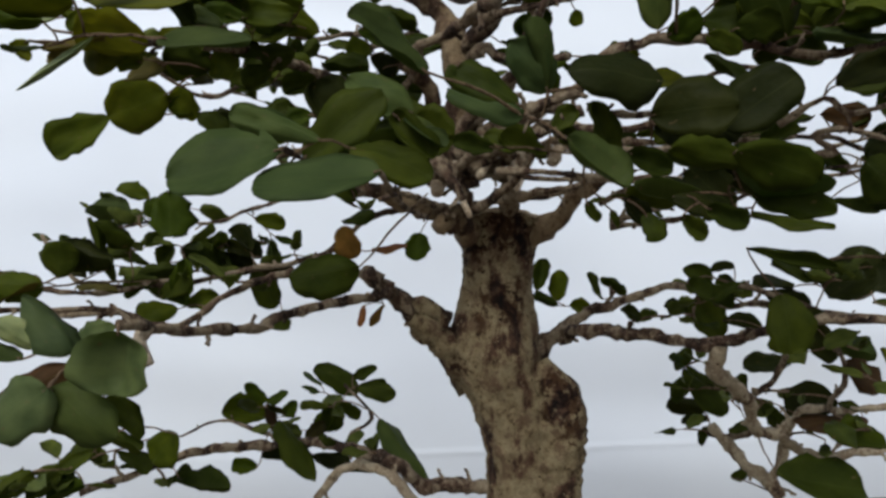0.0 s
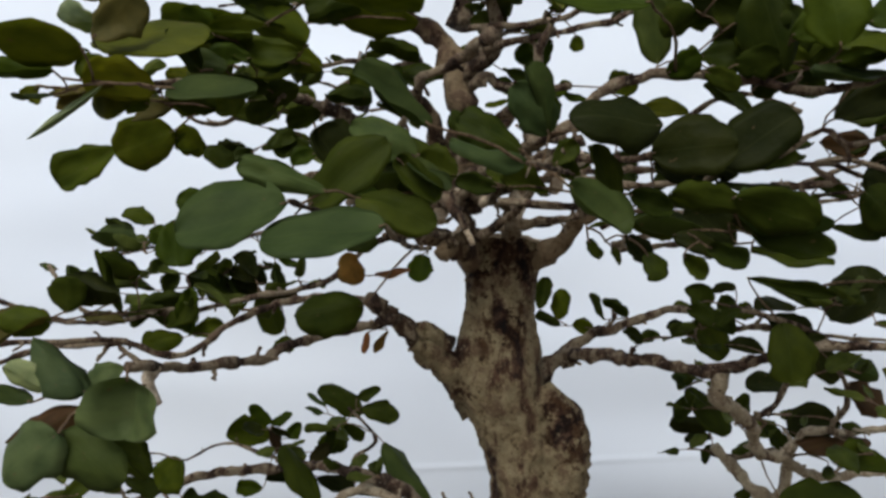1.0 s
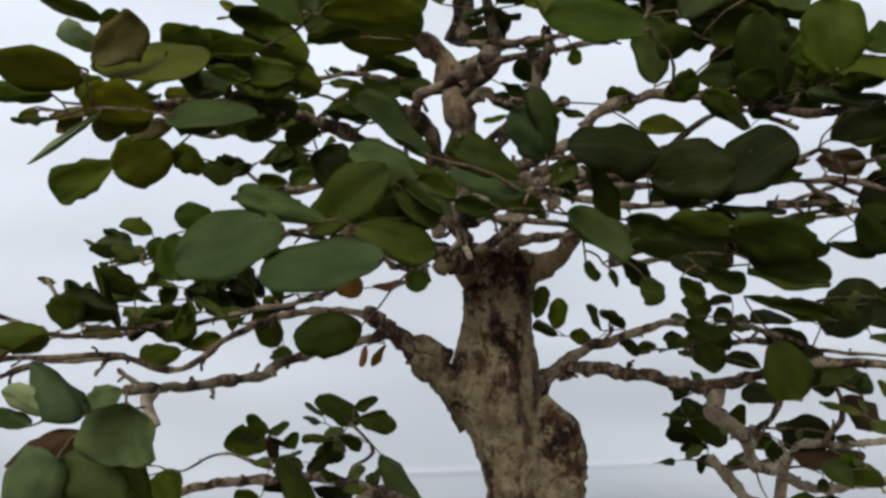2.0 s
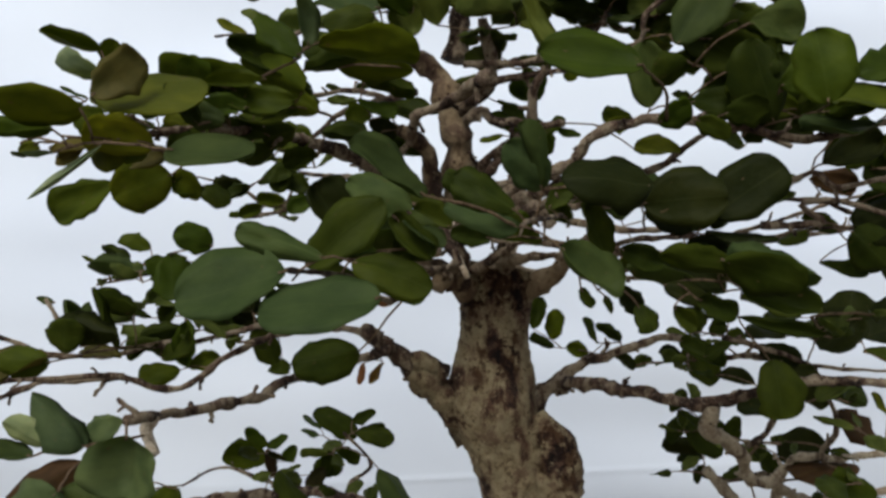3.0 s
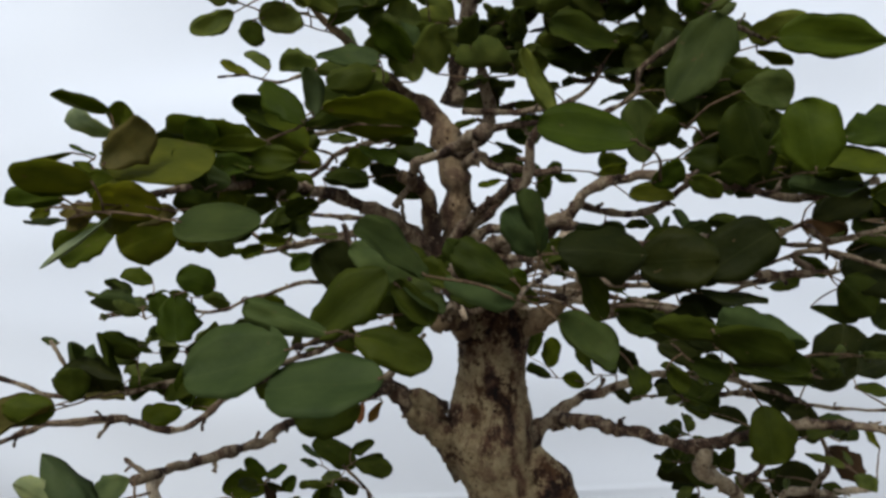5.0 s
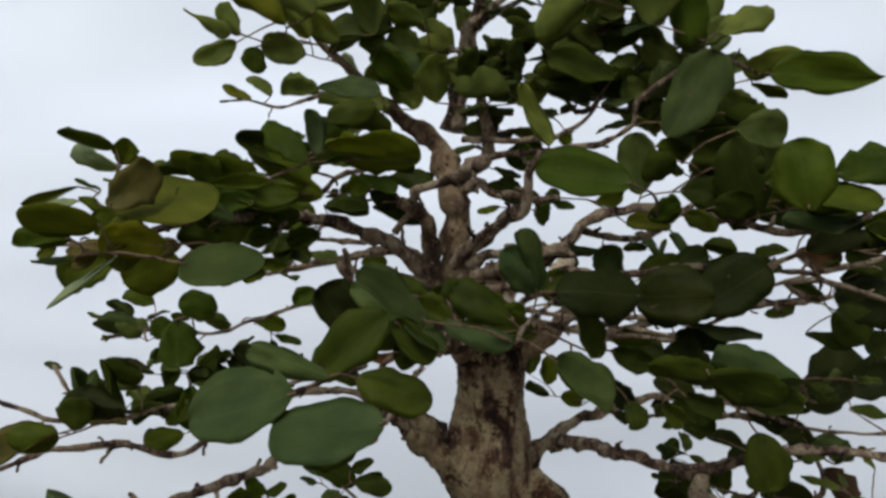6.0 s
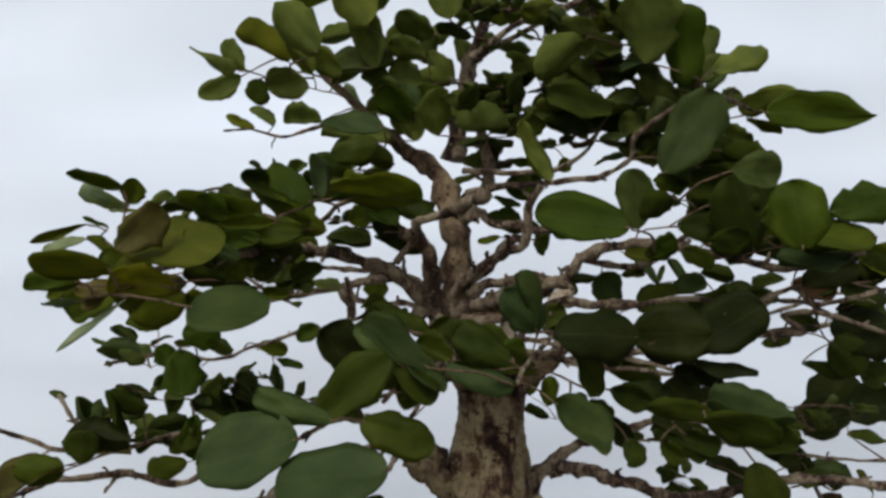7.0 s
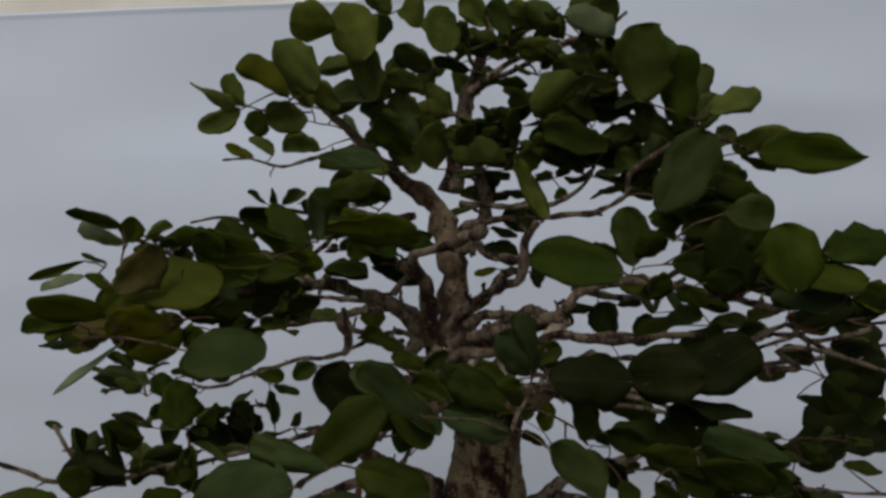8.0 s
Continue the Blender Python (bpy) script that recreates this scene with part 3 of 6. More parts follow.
branch_right_deep = branch("branch_right_deep", 0.0030, 0.0016, 0.1, (0.105, 0.470, 0.553), (0.135, 0.460, 0.545), (0.156, 0.450, 0.549), (0.187, 0.440, 0.570), (0.209, 0.430, 0.570), (0.239, 0.430, 0.559))
branch_right_deep_low = branch("branch_right_deep_low", 0.0024, 0.0012, 0.1, (0.121, 0.500, 0.485), (0.145, 0.480, 0.497), (0.180, 0.450, 0.498), (0.217, 0.430, 0.496), (0.248, 0.420, 0.502), (0.293, 0.420, 0.505))
knot_fork_right = branch("knot_fork_right", 0.0052, 0.0032, 0.3, (0.014, 0.440, 0.587), (0.024, 0.432, 0.594), (0.032, 0.425, 0.599), (0.035, 0.420, 0.612), (0.031, 0.415, 0.627), (0.028, 0.410, 0.640))
knot_loop_right = branch("knot_loop_right", 0.0034, 0.0022, 0.2, (0.017, 0.432, 0.577), (0.027, 0.425, 0.583), (0.037, 0.420, 0.576), (0.055, 0.410, 0.571), (0.079, 0.400, 0.569))
knot_elbow = branch("knot_elbow", 0.0038, 0.0026, 0.5, (0.015, 0.440, 0.533), (0.026, 0.432, 0.539), (0.037, 0.425, 0.547), (0.049, 0.420, 0.562), (0.060, 0.415, 0.563))
knot_hollow_left = branch("knot_hollow_left", 0.0050, 0.0036, 0.2, (-0.011, 0.445, 0.515), (-0.018, 0.440, 0.506), (-0.010, 0.435, 0.497), (0.002, 0.430, 0.494))
knot_hollow_mid = branch("knot_hollow_mid", 0.0044, 0.0030, 0.2, (-0.001, 0.435, 0.506), (0.008, 0.430, 0.501), (0.011, 0.430, 0.491), (0.018, 0.430, 0.482))
knot_hollow_right = branch("knot_hollow_right", 0.0050, 0.0034, 0.2, (0.014, 0.440, 0.503), (0.027, 0.435, 0.515), (0.039, 0.430, 0.522), (0.050, 0.420, 0.529), (0.062, 0.400, 0.537), (0.071, 0.385, 0.534))
knot_front = branch("knot_front", 0.0042, 0.0026, 0.2, (0.023, 0.437, 0.523), (0.031, 0.432, 0.531), (0.044, 0.425, 0.534), (0.058, 0.410, 0.532))
twig_right_tangle = branch("twig_right_tangle", 0.0022, 0.0012, 0.1, (0.187, 0.360, 0.519), (0.206, 0.350, 0.532), (0.216, 0.345, 0.523), (0.233, 0.340, 0.525), (0.253, 0.340, 0.531))
twig_right_tangle_low = branch("twig_right_tangle_low", 0.0024, 0.0012, 0.1, (0.188, 0.370, 0.503), (0.221, 0.365, 0.504), (0.209, 0.365, 0.514), (0.228, 0.360, 0.516), (0.273, 0.360, 0.503))
twig_right_mid = branch("twig_right_mid", 0.0026, 0.0014, 0.1, (0.068, 0.400, 0.517), (0.081, 0.390, 0.523), (0.099, 0.375, 0.519), (0.121, 0.365, 0.521), (0.151, 0.355, 0.525), (0.172, 0.350, 0.520))
twig_thin_right = branch("twig_thin_right", 0.0016, 0.0010, 0.1, (0.222, 0.465, 0.349), (0.234, 0.460, 0.349), (0.244, 0.455, 0.350))
twig_low_tie = branch("twig_low_tie", 0.0032, 0.0024, 0.1, (0.241, 0.585, 0.283), (0.252, 0.570, 0.285), (0.272, 0.550, 0.295), (0.289, 0.535, 0.297))
twig_left_gray = branch("twig_left_gray", 0.0026, 0.0014, 0.1, (-0.034, 0.470, 0.536), (-0.056, 0.475, 0.533), (-0.079, 0.480, 0.529), (-0.106, 0.485, 0.523), (-0.125, 0.490, 0.520), (-0.152, 0.490, 0.515))
twig_left_drop = branch("twig_left_drop", 0.0042, 0.0026, 0.1, (-0.076, 0.475, 0.531), (-0.069, 0.470, 0.518), (-0.067, 0.465, 0.507), (-0.070, 0.460, 0.501))
twig_left_low = branch("twig_left_low", 0.0026, 0.0015, 0.1, (-0.033, 0.450, 0.546), (-0.058, 0.455, 0.542), (-0.080, 0.460, 0.544), (-0.101, 0.460, 0.546))
limb_knob = branch("limb_knob", 0.0074, 0.0066, 0.1, (0.000, 0.476, 0.396), (-0.008, 0.470, 0.4045), (-0.015, 0.466, 0.4085), (-0.020, 0.466, 0.4065))
knot_stub_left = branch("knot_stub_left", 0.0092, 0.0062, 0.1, (0.019, 0.470, 0.461), (0.011, 0.455, 0.469), (0.003, 0.445, 0.469), (-0.003, 0.438, 0.464), bark=IVORY)
branch_pale_right = branch("branch_pale_right", 0.0056, 0.0034, 0.20, (0.019, 0.430, 0.503), (0.035, 0.420, 0.515), (0.052, 0.410, 0.522), (0.070, 0.400, 0.529), (0.084, 0.390, 0.534))
twig_long_right = branch("twig_long_right", 0.0022, 0.0009, 0.10, (0.032, 0.380, 0.496), (0.055, 0.360, 0.493), (0.082, 0.340, 0.488), (0.114, 0.330, 0.486), (0.147, 0.320, 0.483))
twig_crown_fork = branch("twig_crown_fork", 0.0030, 0.0018, 0.10, (0.041, 0.420, 0.483), (0.058, 0.400, 0.484), (0.075, 0.380, 0.486), (0.084, 0.360, 0.489))
twig_left_stub = branch("twig_left_stub", 0.0028, 0.002, 0.2, (-0.126, 0.275, 0.417), (-0.128, 0.272, 0.412), (-0.126, 0.270, 0.407), (-0.122, 0.268, 0.402), bark=IVORY)
twig_front_leaf = branch("twig_front_leaf", 0.0011, 0.0009, 0.1, (-0.037, 0.300, 0.476), (-0.043, 0.255, 0.479), (-0.048, 0.225, 0.481), (-0.051, 0.205, 0.482))
twig_front_leaf_low = branch("twig_front_leaf_low", 0.0012, 0.0009, 0.1, (-0.009, 0.360, 0.468), (-0.016, 0.290, 0.468), (-0.018, 0.230, 0.470), (-0.019, 0.198, 0.473))
twig_crown_long = branch("twig_crown_long", 0.0022, 0.0012, 0.2, (0.024, 0.442, 0.696), (0.042, 0.420, 0.700), (0.067, 0.400, 0.708), (0.097, 0.380, 0.717))
branch_right_loop = branch("branch_right_loop", 0.0022, 0.0016, 0, (0.292, 0.490, 0.327), (0.292, 0.485, 0.337), (0.298, 0.480, 0.350), (0.296, 0.475, 0.366), (0.287, 0.470, 0.378))
twig_left_red = branch("twig_left_red", 0.002, 0.0012, 0.1, (-0.175, 0.430, 0.429), (-0.190, 0.420, 0.427), (-0.219, 0.410, 0.422), (-0.247, 0.400, 0.425), (-0.276, 0.390, 0.439), (-0.287, 0.385, 0.444))
twig_left_lower = branch("twig_left_lower", 0.0022, 0.0014, 0.1, (-0.197, 0.395, 0.412), (-0.216, 0.390, 0.411), (-0.245, 0.385, 0.409), (-0.269, 0.380, 0.400), (-0.283, 0.380, 0.394))
knot_root_left = branch("knot_root_left", 0.0058, 0.0046, 0.1, (0.010, 0.445, 0.504), (0.001, 0.435, 0.498), (-0.004, 0.428, 0.487), bark=IVORY)
knot_prong_left = branch("knot_prong_left", 0.004, 0.0018, 0.1, (0.005, 0.435, 0.499), (0.011, 0.428, 0.487), (0.018, 0.422, 0.471), bark=IVORY)
knot_prong_mid = branch("knot_prong_mid", 0.0044, 0.0028, 0.1, (0.046, 0.435, 0.523), (0.032, 0.428, 0.510), (0.023, 0.422, 0.496), bark=IVORY)
knot_lump_right = branch("knot_lump_right", 0.0056, 0.0044, 0.1, (0.053, 0.430, 0.512), (0.048, 0.422, 0.498), (0.046, 0.418, 0.486), bark=IVORY)
knot_prong_right = branch("knot_prong_right", 0.0048, 0.0036, 0.1, (0.091, 0.430, 0.531), (0.079, 0.422, 0.518), (0.070, 0.416, 0.505), bark=IVORY)
twig_front_right = branch("twig_front_right", 0.0012, 0.0009, 0.1, (0.066, 0.340, 0.508), (0.052, 0.300, 0.504), (0.038, 0.260, 0.501), (0.029, 0.227, 0.497))


# ---- leaves ----
OUTLINES = {"o": (0.60, 0.40), "e": (0.62, 0.54), "p": (0.58, 0.74), "r": (0.52, 0.40), "c": (0.50, 0.40), "h": (0.46, 0.40)}


def leaf_mesh(shape, fold, droop, twist, seed, calm=1.0):
    """A unit blade along x, 1 wide, with an upper and a lower face."""
    a, b = OUTLINES[shape]
    a *= 1 + 0.15 * calm * math.sin(seed * 5.3)
    b *= 1.05 + 0.22 * calm * math.sin(seed * 3.1)
    peak = (a / (a + b)) ** a * (b / (a + b)) ** b
    nu, nv = 14, 6
    top, verts, faces, slots = [], [], [], []
    for i in range(nu + 1):
        u = 0.5 - 0.5 * math.cos(math.pi * min(max(i / nu, 0.004), 0.996))
        half = 0.5 * u ** a * (1 - u) ** b / peak
        half *= 1 + 0.22 * calm * noise.noise(Vector((u * 5, seed, 0))) + 0.02 * math.sin(u * 46 + seed) + 0.10 * calm * noise.noise(Vector((u * 13, seed, 4)))
        lean = 0.12 * calm * noise.noise(Vector((u * 2, seed, 7)))
        for j in range(nv + 1):
            v = (j / nv - 0.5) * 2
            y = half * v * (1 + calm * 0.2 * math.sin(seed * 2.1) * (1 if v > 0 else -1)) * (1 + 0.22 * calm * noise.noise(Vector((u * 6, v * 1.4, seed)))) + lean * u
            z = fold * (abs(v) ** (1.0 if shape == "h" else 1.4) - 0.45 * min(1.0, 8 * u)) * half * 2 + droop * (u - u * u) + twist * v * half * (u - 0.4) + 0.11 * calm * noise.noise(Vector((u * 2.6, v * 1.5, seed + 3)))
            top.append((u, y, z))
    k = nv + 1
    per = len(top)
    verts = top + [(x, y * 0.995, z - 0.010) for x, y, z in top]
    for i in range(nu):
        for j in range(nv):
            q = i * k + j
            faces.append((q, q + k, q + k + 1, q + 1))
            slots.append(0)
            faces.append((per + q, per + q + 1, per + q + k + 1, per + q + k))
            slots.append(1)
    edge = [i * k for i in range(nu + 1)] + [nu * k + j for j in range(1, k)] + [i * k + nv for i in range(nu - 1, -1, -1)] + [j for j in range(nv - 1, 0, -1)]
    for q, s in zip(edge, edge[1:] + edge[:1]):
        faces.append((s, q, per + q, per + s))
        slots.append(1)
    me = bpy.data.meshes.new("leaf")
    me.from_pydata(verts, [], faces)
    uv = me.uv_layers.new(name="UVMap")
    for loop in me.loops:
        uv.data[loop.index].uv = verts[loop.vertex_index][:2]
    me.materials.append(LEAF_TOP)
    me.materials.append(LEAF_BACK)
    me.polygons.foreach_set("material_index", slots)
    me.polygons.foreach_set("use_smooth", [True] * len(faces))
    me.update()
    return me


def blade_set(shape):
    """Twelve blades of one kind: flat, cupped, folded, twisted and nibbled ones."""
    chance = random.Random(ord(shape))
    return [leaf_mesh(shape, chance.choice((-0.12, 0.0, 0.10, 0.18, 0.30, 0.42)), chance.uniform(-0.16, 0.22), chance.uniform(-0.5, 0.5),
                      i * 3.7 + ord(shape), 0.8 if shape == "r" else 1.0) for i in range(12)]


BLADES = {s: blade_set(s) for s in OUTLINES}
BLADES["h"] = [leaf_mesh("h", 0.62, 0.05, 0.1, 12.3, 0.5), leaf_mesh("h", 0.55, -0.04, -0.1, 45.1, 0.5)]
BLADES["c"] = [leaf_mesh("c", 0.06, 0.04, 0.08, 21.4, 0.4), leaf_mesh("c", 0.10, -0.03, -0.1, 34.9, 0.4)]
LEAF_LABELS = {"a": "withered orange leaf", "m": "small young reddish leaf", "b": "dull brown leaf", "q": "dry brownish olive leaf",
               "w": "pale grey-green leaf underside", "y": "yellowish olive leaf", "z": "yellow-green leaf"}
LEAVES = []
dice = random.Random(5)


def leaf(x, y, z, tx, ty, tz, width, nx, ny, nz, look_of):
    """One leaf from its foot to its tip; nx, ny, nz: the way its upper face looks; look_of: tone and outline."""
    foot, tip = Vector((x, y, z)), Vector((tx, ty, tz))
    way = tip - foot
    size = way.length
    way.normalize()
    face = Vector((nx, ny, nz))
    face = (face - way * face.dot(way)).normalized()
    across = face.cross(way)
    m = Matrix((way, across, face)).transposed().to_4x4()
    m.translation = foot
    ob = new("leaf", dice.choice(BLADES[look_of[1]]))
    ob.matrix_world = m @ Matrix.Diagonal((size, width, min(size, 0.035), 1))
    ob.color = (*TONES[look_of[0]], 1)
    if look_of[0] in LEAF_LABELS:
        tagged(ob, LEAF_LABELS[look_of[0]])
    LEAVES.append((ob, foot, way))


# crown: mostly the lifted tones s and u
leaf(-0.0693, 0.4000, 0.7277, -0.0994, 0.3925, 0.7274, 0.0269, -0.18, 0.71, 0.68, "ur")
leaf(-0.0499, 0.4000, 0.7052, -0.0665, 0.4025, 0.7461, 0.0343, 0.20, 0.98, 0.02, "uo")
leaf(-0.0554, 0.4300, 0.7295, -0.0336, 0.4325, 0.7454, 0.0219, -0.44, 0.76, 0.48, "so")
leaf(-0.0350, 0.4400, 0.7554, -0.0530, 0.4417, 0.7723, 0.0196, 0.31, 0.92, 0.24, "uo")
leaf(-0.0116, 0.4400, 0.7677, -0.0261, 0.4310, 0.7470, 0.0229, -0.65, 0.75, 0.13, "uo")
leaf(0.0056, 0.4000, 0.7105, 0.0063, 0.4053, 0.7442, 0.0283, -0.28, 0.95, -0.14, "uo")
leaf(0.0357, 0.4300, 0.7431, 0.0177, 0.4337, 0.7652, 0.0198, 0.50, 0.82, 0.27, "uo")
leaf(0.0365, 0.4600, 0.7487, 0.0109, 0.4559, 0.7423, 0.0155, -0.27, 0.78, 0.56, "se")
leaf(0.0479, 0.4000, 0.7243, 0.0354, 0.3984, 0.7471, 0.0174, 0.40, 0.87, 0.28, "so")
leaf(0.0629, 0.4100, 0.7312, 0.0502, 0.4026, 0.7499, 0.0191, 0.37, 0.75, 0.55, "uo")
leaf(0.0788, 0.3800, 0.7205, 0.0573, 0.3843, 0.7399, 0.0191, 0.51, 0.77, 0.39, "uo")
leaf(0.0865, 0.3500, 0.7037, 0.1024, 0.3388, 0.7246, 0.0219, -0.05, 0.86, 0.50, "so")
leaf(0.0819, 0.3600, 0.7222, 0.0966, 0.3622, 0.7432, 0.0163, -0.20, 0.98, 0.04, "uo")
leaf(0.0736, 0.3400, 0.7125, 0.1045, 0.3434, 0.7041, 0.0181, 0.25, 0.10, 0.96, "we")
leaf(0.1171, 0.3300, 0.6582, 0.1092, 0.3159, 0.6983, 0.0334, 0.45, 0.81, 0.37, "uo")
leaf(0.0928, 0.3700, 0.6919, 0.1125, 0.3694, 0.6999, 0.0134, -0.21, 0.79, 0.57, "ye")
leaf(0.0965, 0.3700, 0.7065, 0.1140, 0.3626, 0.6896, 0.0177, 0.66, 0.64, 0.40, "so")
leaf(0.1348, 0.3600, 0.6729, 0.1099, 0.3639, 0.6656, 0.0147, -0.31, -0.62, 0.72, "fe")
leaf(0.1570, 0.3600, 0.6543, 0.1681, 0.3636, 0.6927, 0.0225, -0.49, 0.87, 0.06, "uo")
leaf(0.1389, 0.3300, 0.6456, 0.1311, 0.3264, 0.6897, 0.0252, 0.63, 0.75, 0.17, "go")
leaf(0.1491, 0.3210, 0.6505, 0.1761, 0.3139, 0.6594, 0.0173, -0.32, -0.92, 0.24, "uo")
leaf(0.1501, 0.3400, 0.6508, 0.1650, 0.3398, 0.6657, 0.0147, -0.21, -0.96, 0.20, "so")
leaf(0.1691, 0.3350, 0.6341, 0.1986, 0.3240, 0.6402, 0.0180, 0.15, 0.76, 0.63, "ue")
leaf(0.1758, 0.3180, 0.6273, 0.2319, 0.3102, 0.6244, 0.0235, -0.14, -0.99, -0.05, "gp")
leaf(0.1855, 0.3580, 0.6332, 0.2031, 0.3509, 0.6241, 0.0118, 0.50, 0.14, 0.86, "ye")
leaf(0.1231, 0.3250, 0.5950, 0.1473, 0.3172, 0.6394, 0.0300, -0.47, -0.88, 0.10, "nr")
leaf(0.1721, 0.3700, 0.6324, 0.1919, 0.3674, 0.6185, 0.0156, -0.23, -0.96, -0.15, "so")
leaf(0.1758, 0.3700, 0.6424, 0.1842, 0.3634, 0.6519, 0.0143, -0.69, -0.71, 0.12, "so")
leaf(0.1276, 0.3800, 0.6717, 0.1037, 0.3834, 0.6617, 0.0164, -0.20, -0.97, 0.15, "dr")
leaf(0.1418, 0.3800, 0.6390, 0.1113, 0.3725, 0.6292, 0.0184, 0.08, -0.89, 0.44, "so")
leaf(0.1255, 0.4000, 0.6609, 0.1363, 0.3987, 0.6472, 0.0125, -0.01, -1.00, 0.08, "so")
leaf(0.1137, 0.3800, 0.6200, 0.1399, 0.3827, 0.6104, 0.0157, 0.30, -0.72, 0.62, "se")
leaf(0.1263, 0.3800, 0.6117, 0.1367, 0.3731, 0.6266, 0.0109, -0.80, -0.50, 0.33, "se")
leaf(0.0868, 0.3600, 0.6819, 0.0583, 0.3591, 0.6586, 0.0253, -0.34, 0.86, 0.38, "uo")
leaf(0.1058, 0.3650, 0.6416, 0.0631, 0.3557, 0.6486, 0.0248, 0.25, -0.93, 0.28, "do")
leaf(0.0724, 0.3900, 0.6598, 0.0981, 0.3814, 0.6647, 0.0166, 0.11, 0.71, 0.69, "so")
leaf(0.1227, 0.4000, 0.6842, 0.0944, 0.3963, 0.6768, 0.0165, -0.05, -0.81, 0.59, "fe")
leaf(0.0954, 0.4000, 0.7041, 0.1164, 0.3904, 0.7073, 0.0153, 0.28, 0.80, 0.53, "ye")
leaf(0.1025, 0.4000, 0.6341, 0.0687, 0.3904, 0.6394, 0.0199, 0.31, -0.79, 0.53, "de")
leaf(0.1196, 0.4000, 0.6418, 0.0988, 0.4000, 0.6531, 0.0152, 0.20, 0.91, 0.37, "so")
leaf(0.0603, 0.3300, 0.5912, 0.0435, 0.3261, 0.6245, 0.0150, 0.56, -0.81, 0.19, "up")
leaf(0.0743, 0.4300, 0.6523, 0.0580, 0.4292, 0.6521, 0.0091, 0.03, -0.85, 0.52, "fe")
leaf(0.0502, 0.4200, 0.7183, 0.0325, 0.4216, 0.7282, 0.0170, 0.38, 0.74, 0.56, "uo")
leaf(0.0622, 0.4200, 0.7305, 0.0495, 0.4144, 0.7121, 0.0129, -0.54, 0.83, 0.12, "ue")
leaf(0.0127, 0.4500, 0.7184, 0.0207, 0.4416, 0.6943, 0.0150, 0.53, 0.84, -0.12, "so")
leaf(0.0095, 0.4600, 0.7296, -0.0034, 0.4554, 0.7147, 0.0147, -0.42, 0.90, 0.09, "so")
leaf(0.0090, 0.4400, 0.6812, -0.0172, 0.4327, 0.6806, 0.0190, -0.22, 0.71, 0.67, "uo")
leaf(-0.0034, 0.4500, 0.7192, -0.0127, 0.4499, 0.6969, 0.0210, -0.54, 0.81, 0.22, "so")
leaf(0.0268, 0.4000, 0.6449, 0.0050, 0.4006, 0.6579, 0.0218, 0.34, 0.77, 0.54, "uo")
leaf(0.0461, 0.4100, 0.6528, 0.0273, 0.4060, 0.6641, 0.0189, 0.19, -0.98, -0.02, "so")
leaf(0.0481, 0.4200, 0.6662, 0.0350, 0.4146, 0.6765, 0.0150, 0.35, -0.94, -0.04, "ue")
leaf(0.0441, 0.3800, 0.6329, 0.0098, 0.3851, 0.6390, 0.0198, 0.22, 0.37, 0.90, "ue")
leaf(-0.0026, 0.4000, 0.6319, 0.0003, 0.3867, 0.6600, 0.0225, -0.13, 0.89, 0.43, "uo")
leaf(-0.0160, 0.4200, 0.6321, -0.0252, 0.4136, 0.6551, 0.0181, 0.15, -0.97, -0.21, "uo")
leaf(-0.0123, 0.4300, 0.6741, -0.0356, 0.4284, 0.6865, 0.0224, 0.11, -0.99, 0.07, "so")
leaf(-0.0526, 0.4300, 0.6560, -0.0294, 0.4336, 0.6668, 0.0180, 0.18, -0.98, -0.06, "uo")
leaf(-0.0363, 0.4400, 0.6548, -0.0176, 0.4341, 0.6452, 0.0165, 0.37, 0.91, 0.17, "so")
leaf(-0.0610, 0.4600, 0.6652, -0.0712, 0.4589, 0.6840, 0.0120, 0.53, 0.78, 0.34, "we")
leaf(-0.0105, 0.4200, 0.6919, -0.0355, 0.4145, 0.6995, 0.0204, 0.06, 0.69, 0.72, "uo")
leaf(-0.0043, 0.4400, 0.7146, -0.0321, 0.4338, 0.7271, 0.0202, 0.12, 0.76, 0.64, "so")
leaf(-0.0437, 0.4200, 0.6838, -0.0551, 0.4142, 0.7239, 0.0256, 0.34, 0.91, 0.23, "uo")
leaf(-0.0372, 0.4500, 0.7041, -0.0245, 0.4482, 0.7270, 0.0183, -0.48, 0.81, 0.33, "so")
leaf(-0.0816, 0.4200, 0.6829, -0.0322, 0.4243, 0.6901, 0.0281, 0.01, -0.87, 0.49, "se")
leaf(-0.0776, 0.4400, 0.6775, -0.0502, 0.4329, 0.6982, 0.0196, -0.51, 0.34, 0.79, "se")
leaf(-0.0690, 0.3300, 0.6630, -0.0930, 0.3315, 0.6920, 0.0234, 0.25, 0.96, 0.15, "uo")
leaf(-0.0912, 0.4500, 0.7137, -0.0610, 0.4504, 0.7234, 0.0145, -0.16, 0.88, 0.46, "sp")
leaf(-0.0814, 0.3800, 0.6673, -0.0966, 0.3722, 0.6855, 0.0149, 0.08, 0.89, 0.45, "uo")
leaf(-0.0916, 0.3600, 0.6686, -0.1245, 0.3634, 0.6888, 0.0217, 0.51, 0.39, 0.77, "ye")
leaf(-0.0984, 0.3800, 0.6810, -0.1150, 0.3750, 0.6943, 0.0144, 0.10, 0.88, 0.46, "so")
leaf(-0.1223, 0.3560, 0.6617, -0.1492, 0.3529, 0.6735, 0.0118, 0.34, -0.74, 0.59, "sp")
leaf(-0.1205, 0.3680, 0.6651, -0.1326, 0.3714, 0.6857, 0.0135, 0.39, 0.92, 0.08, "uo")
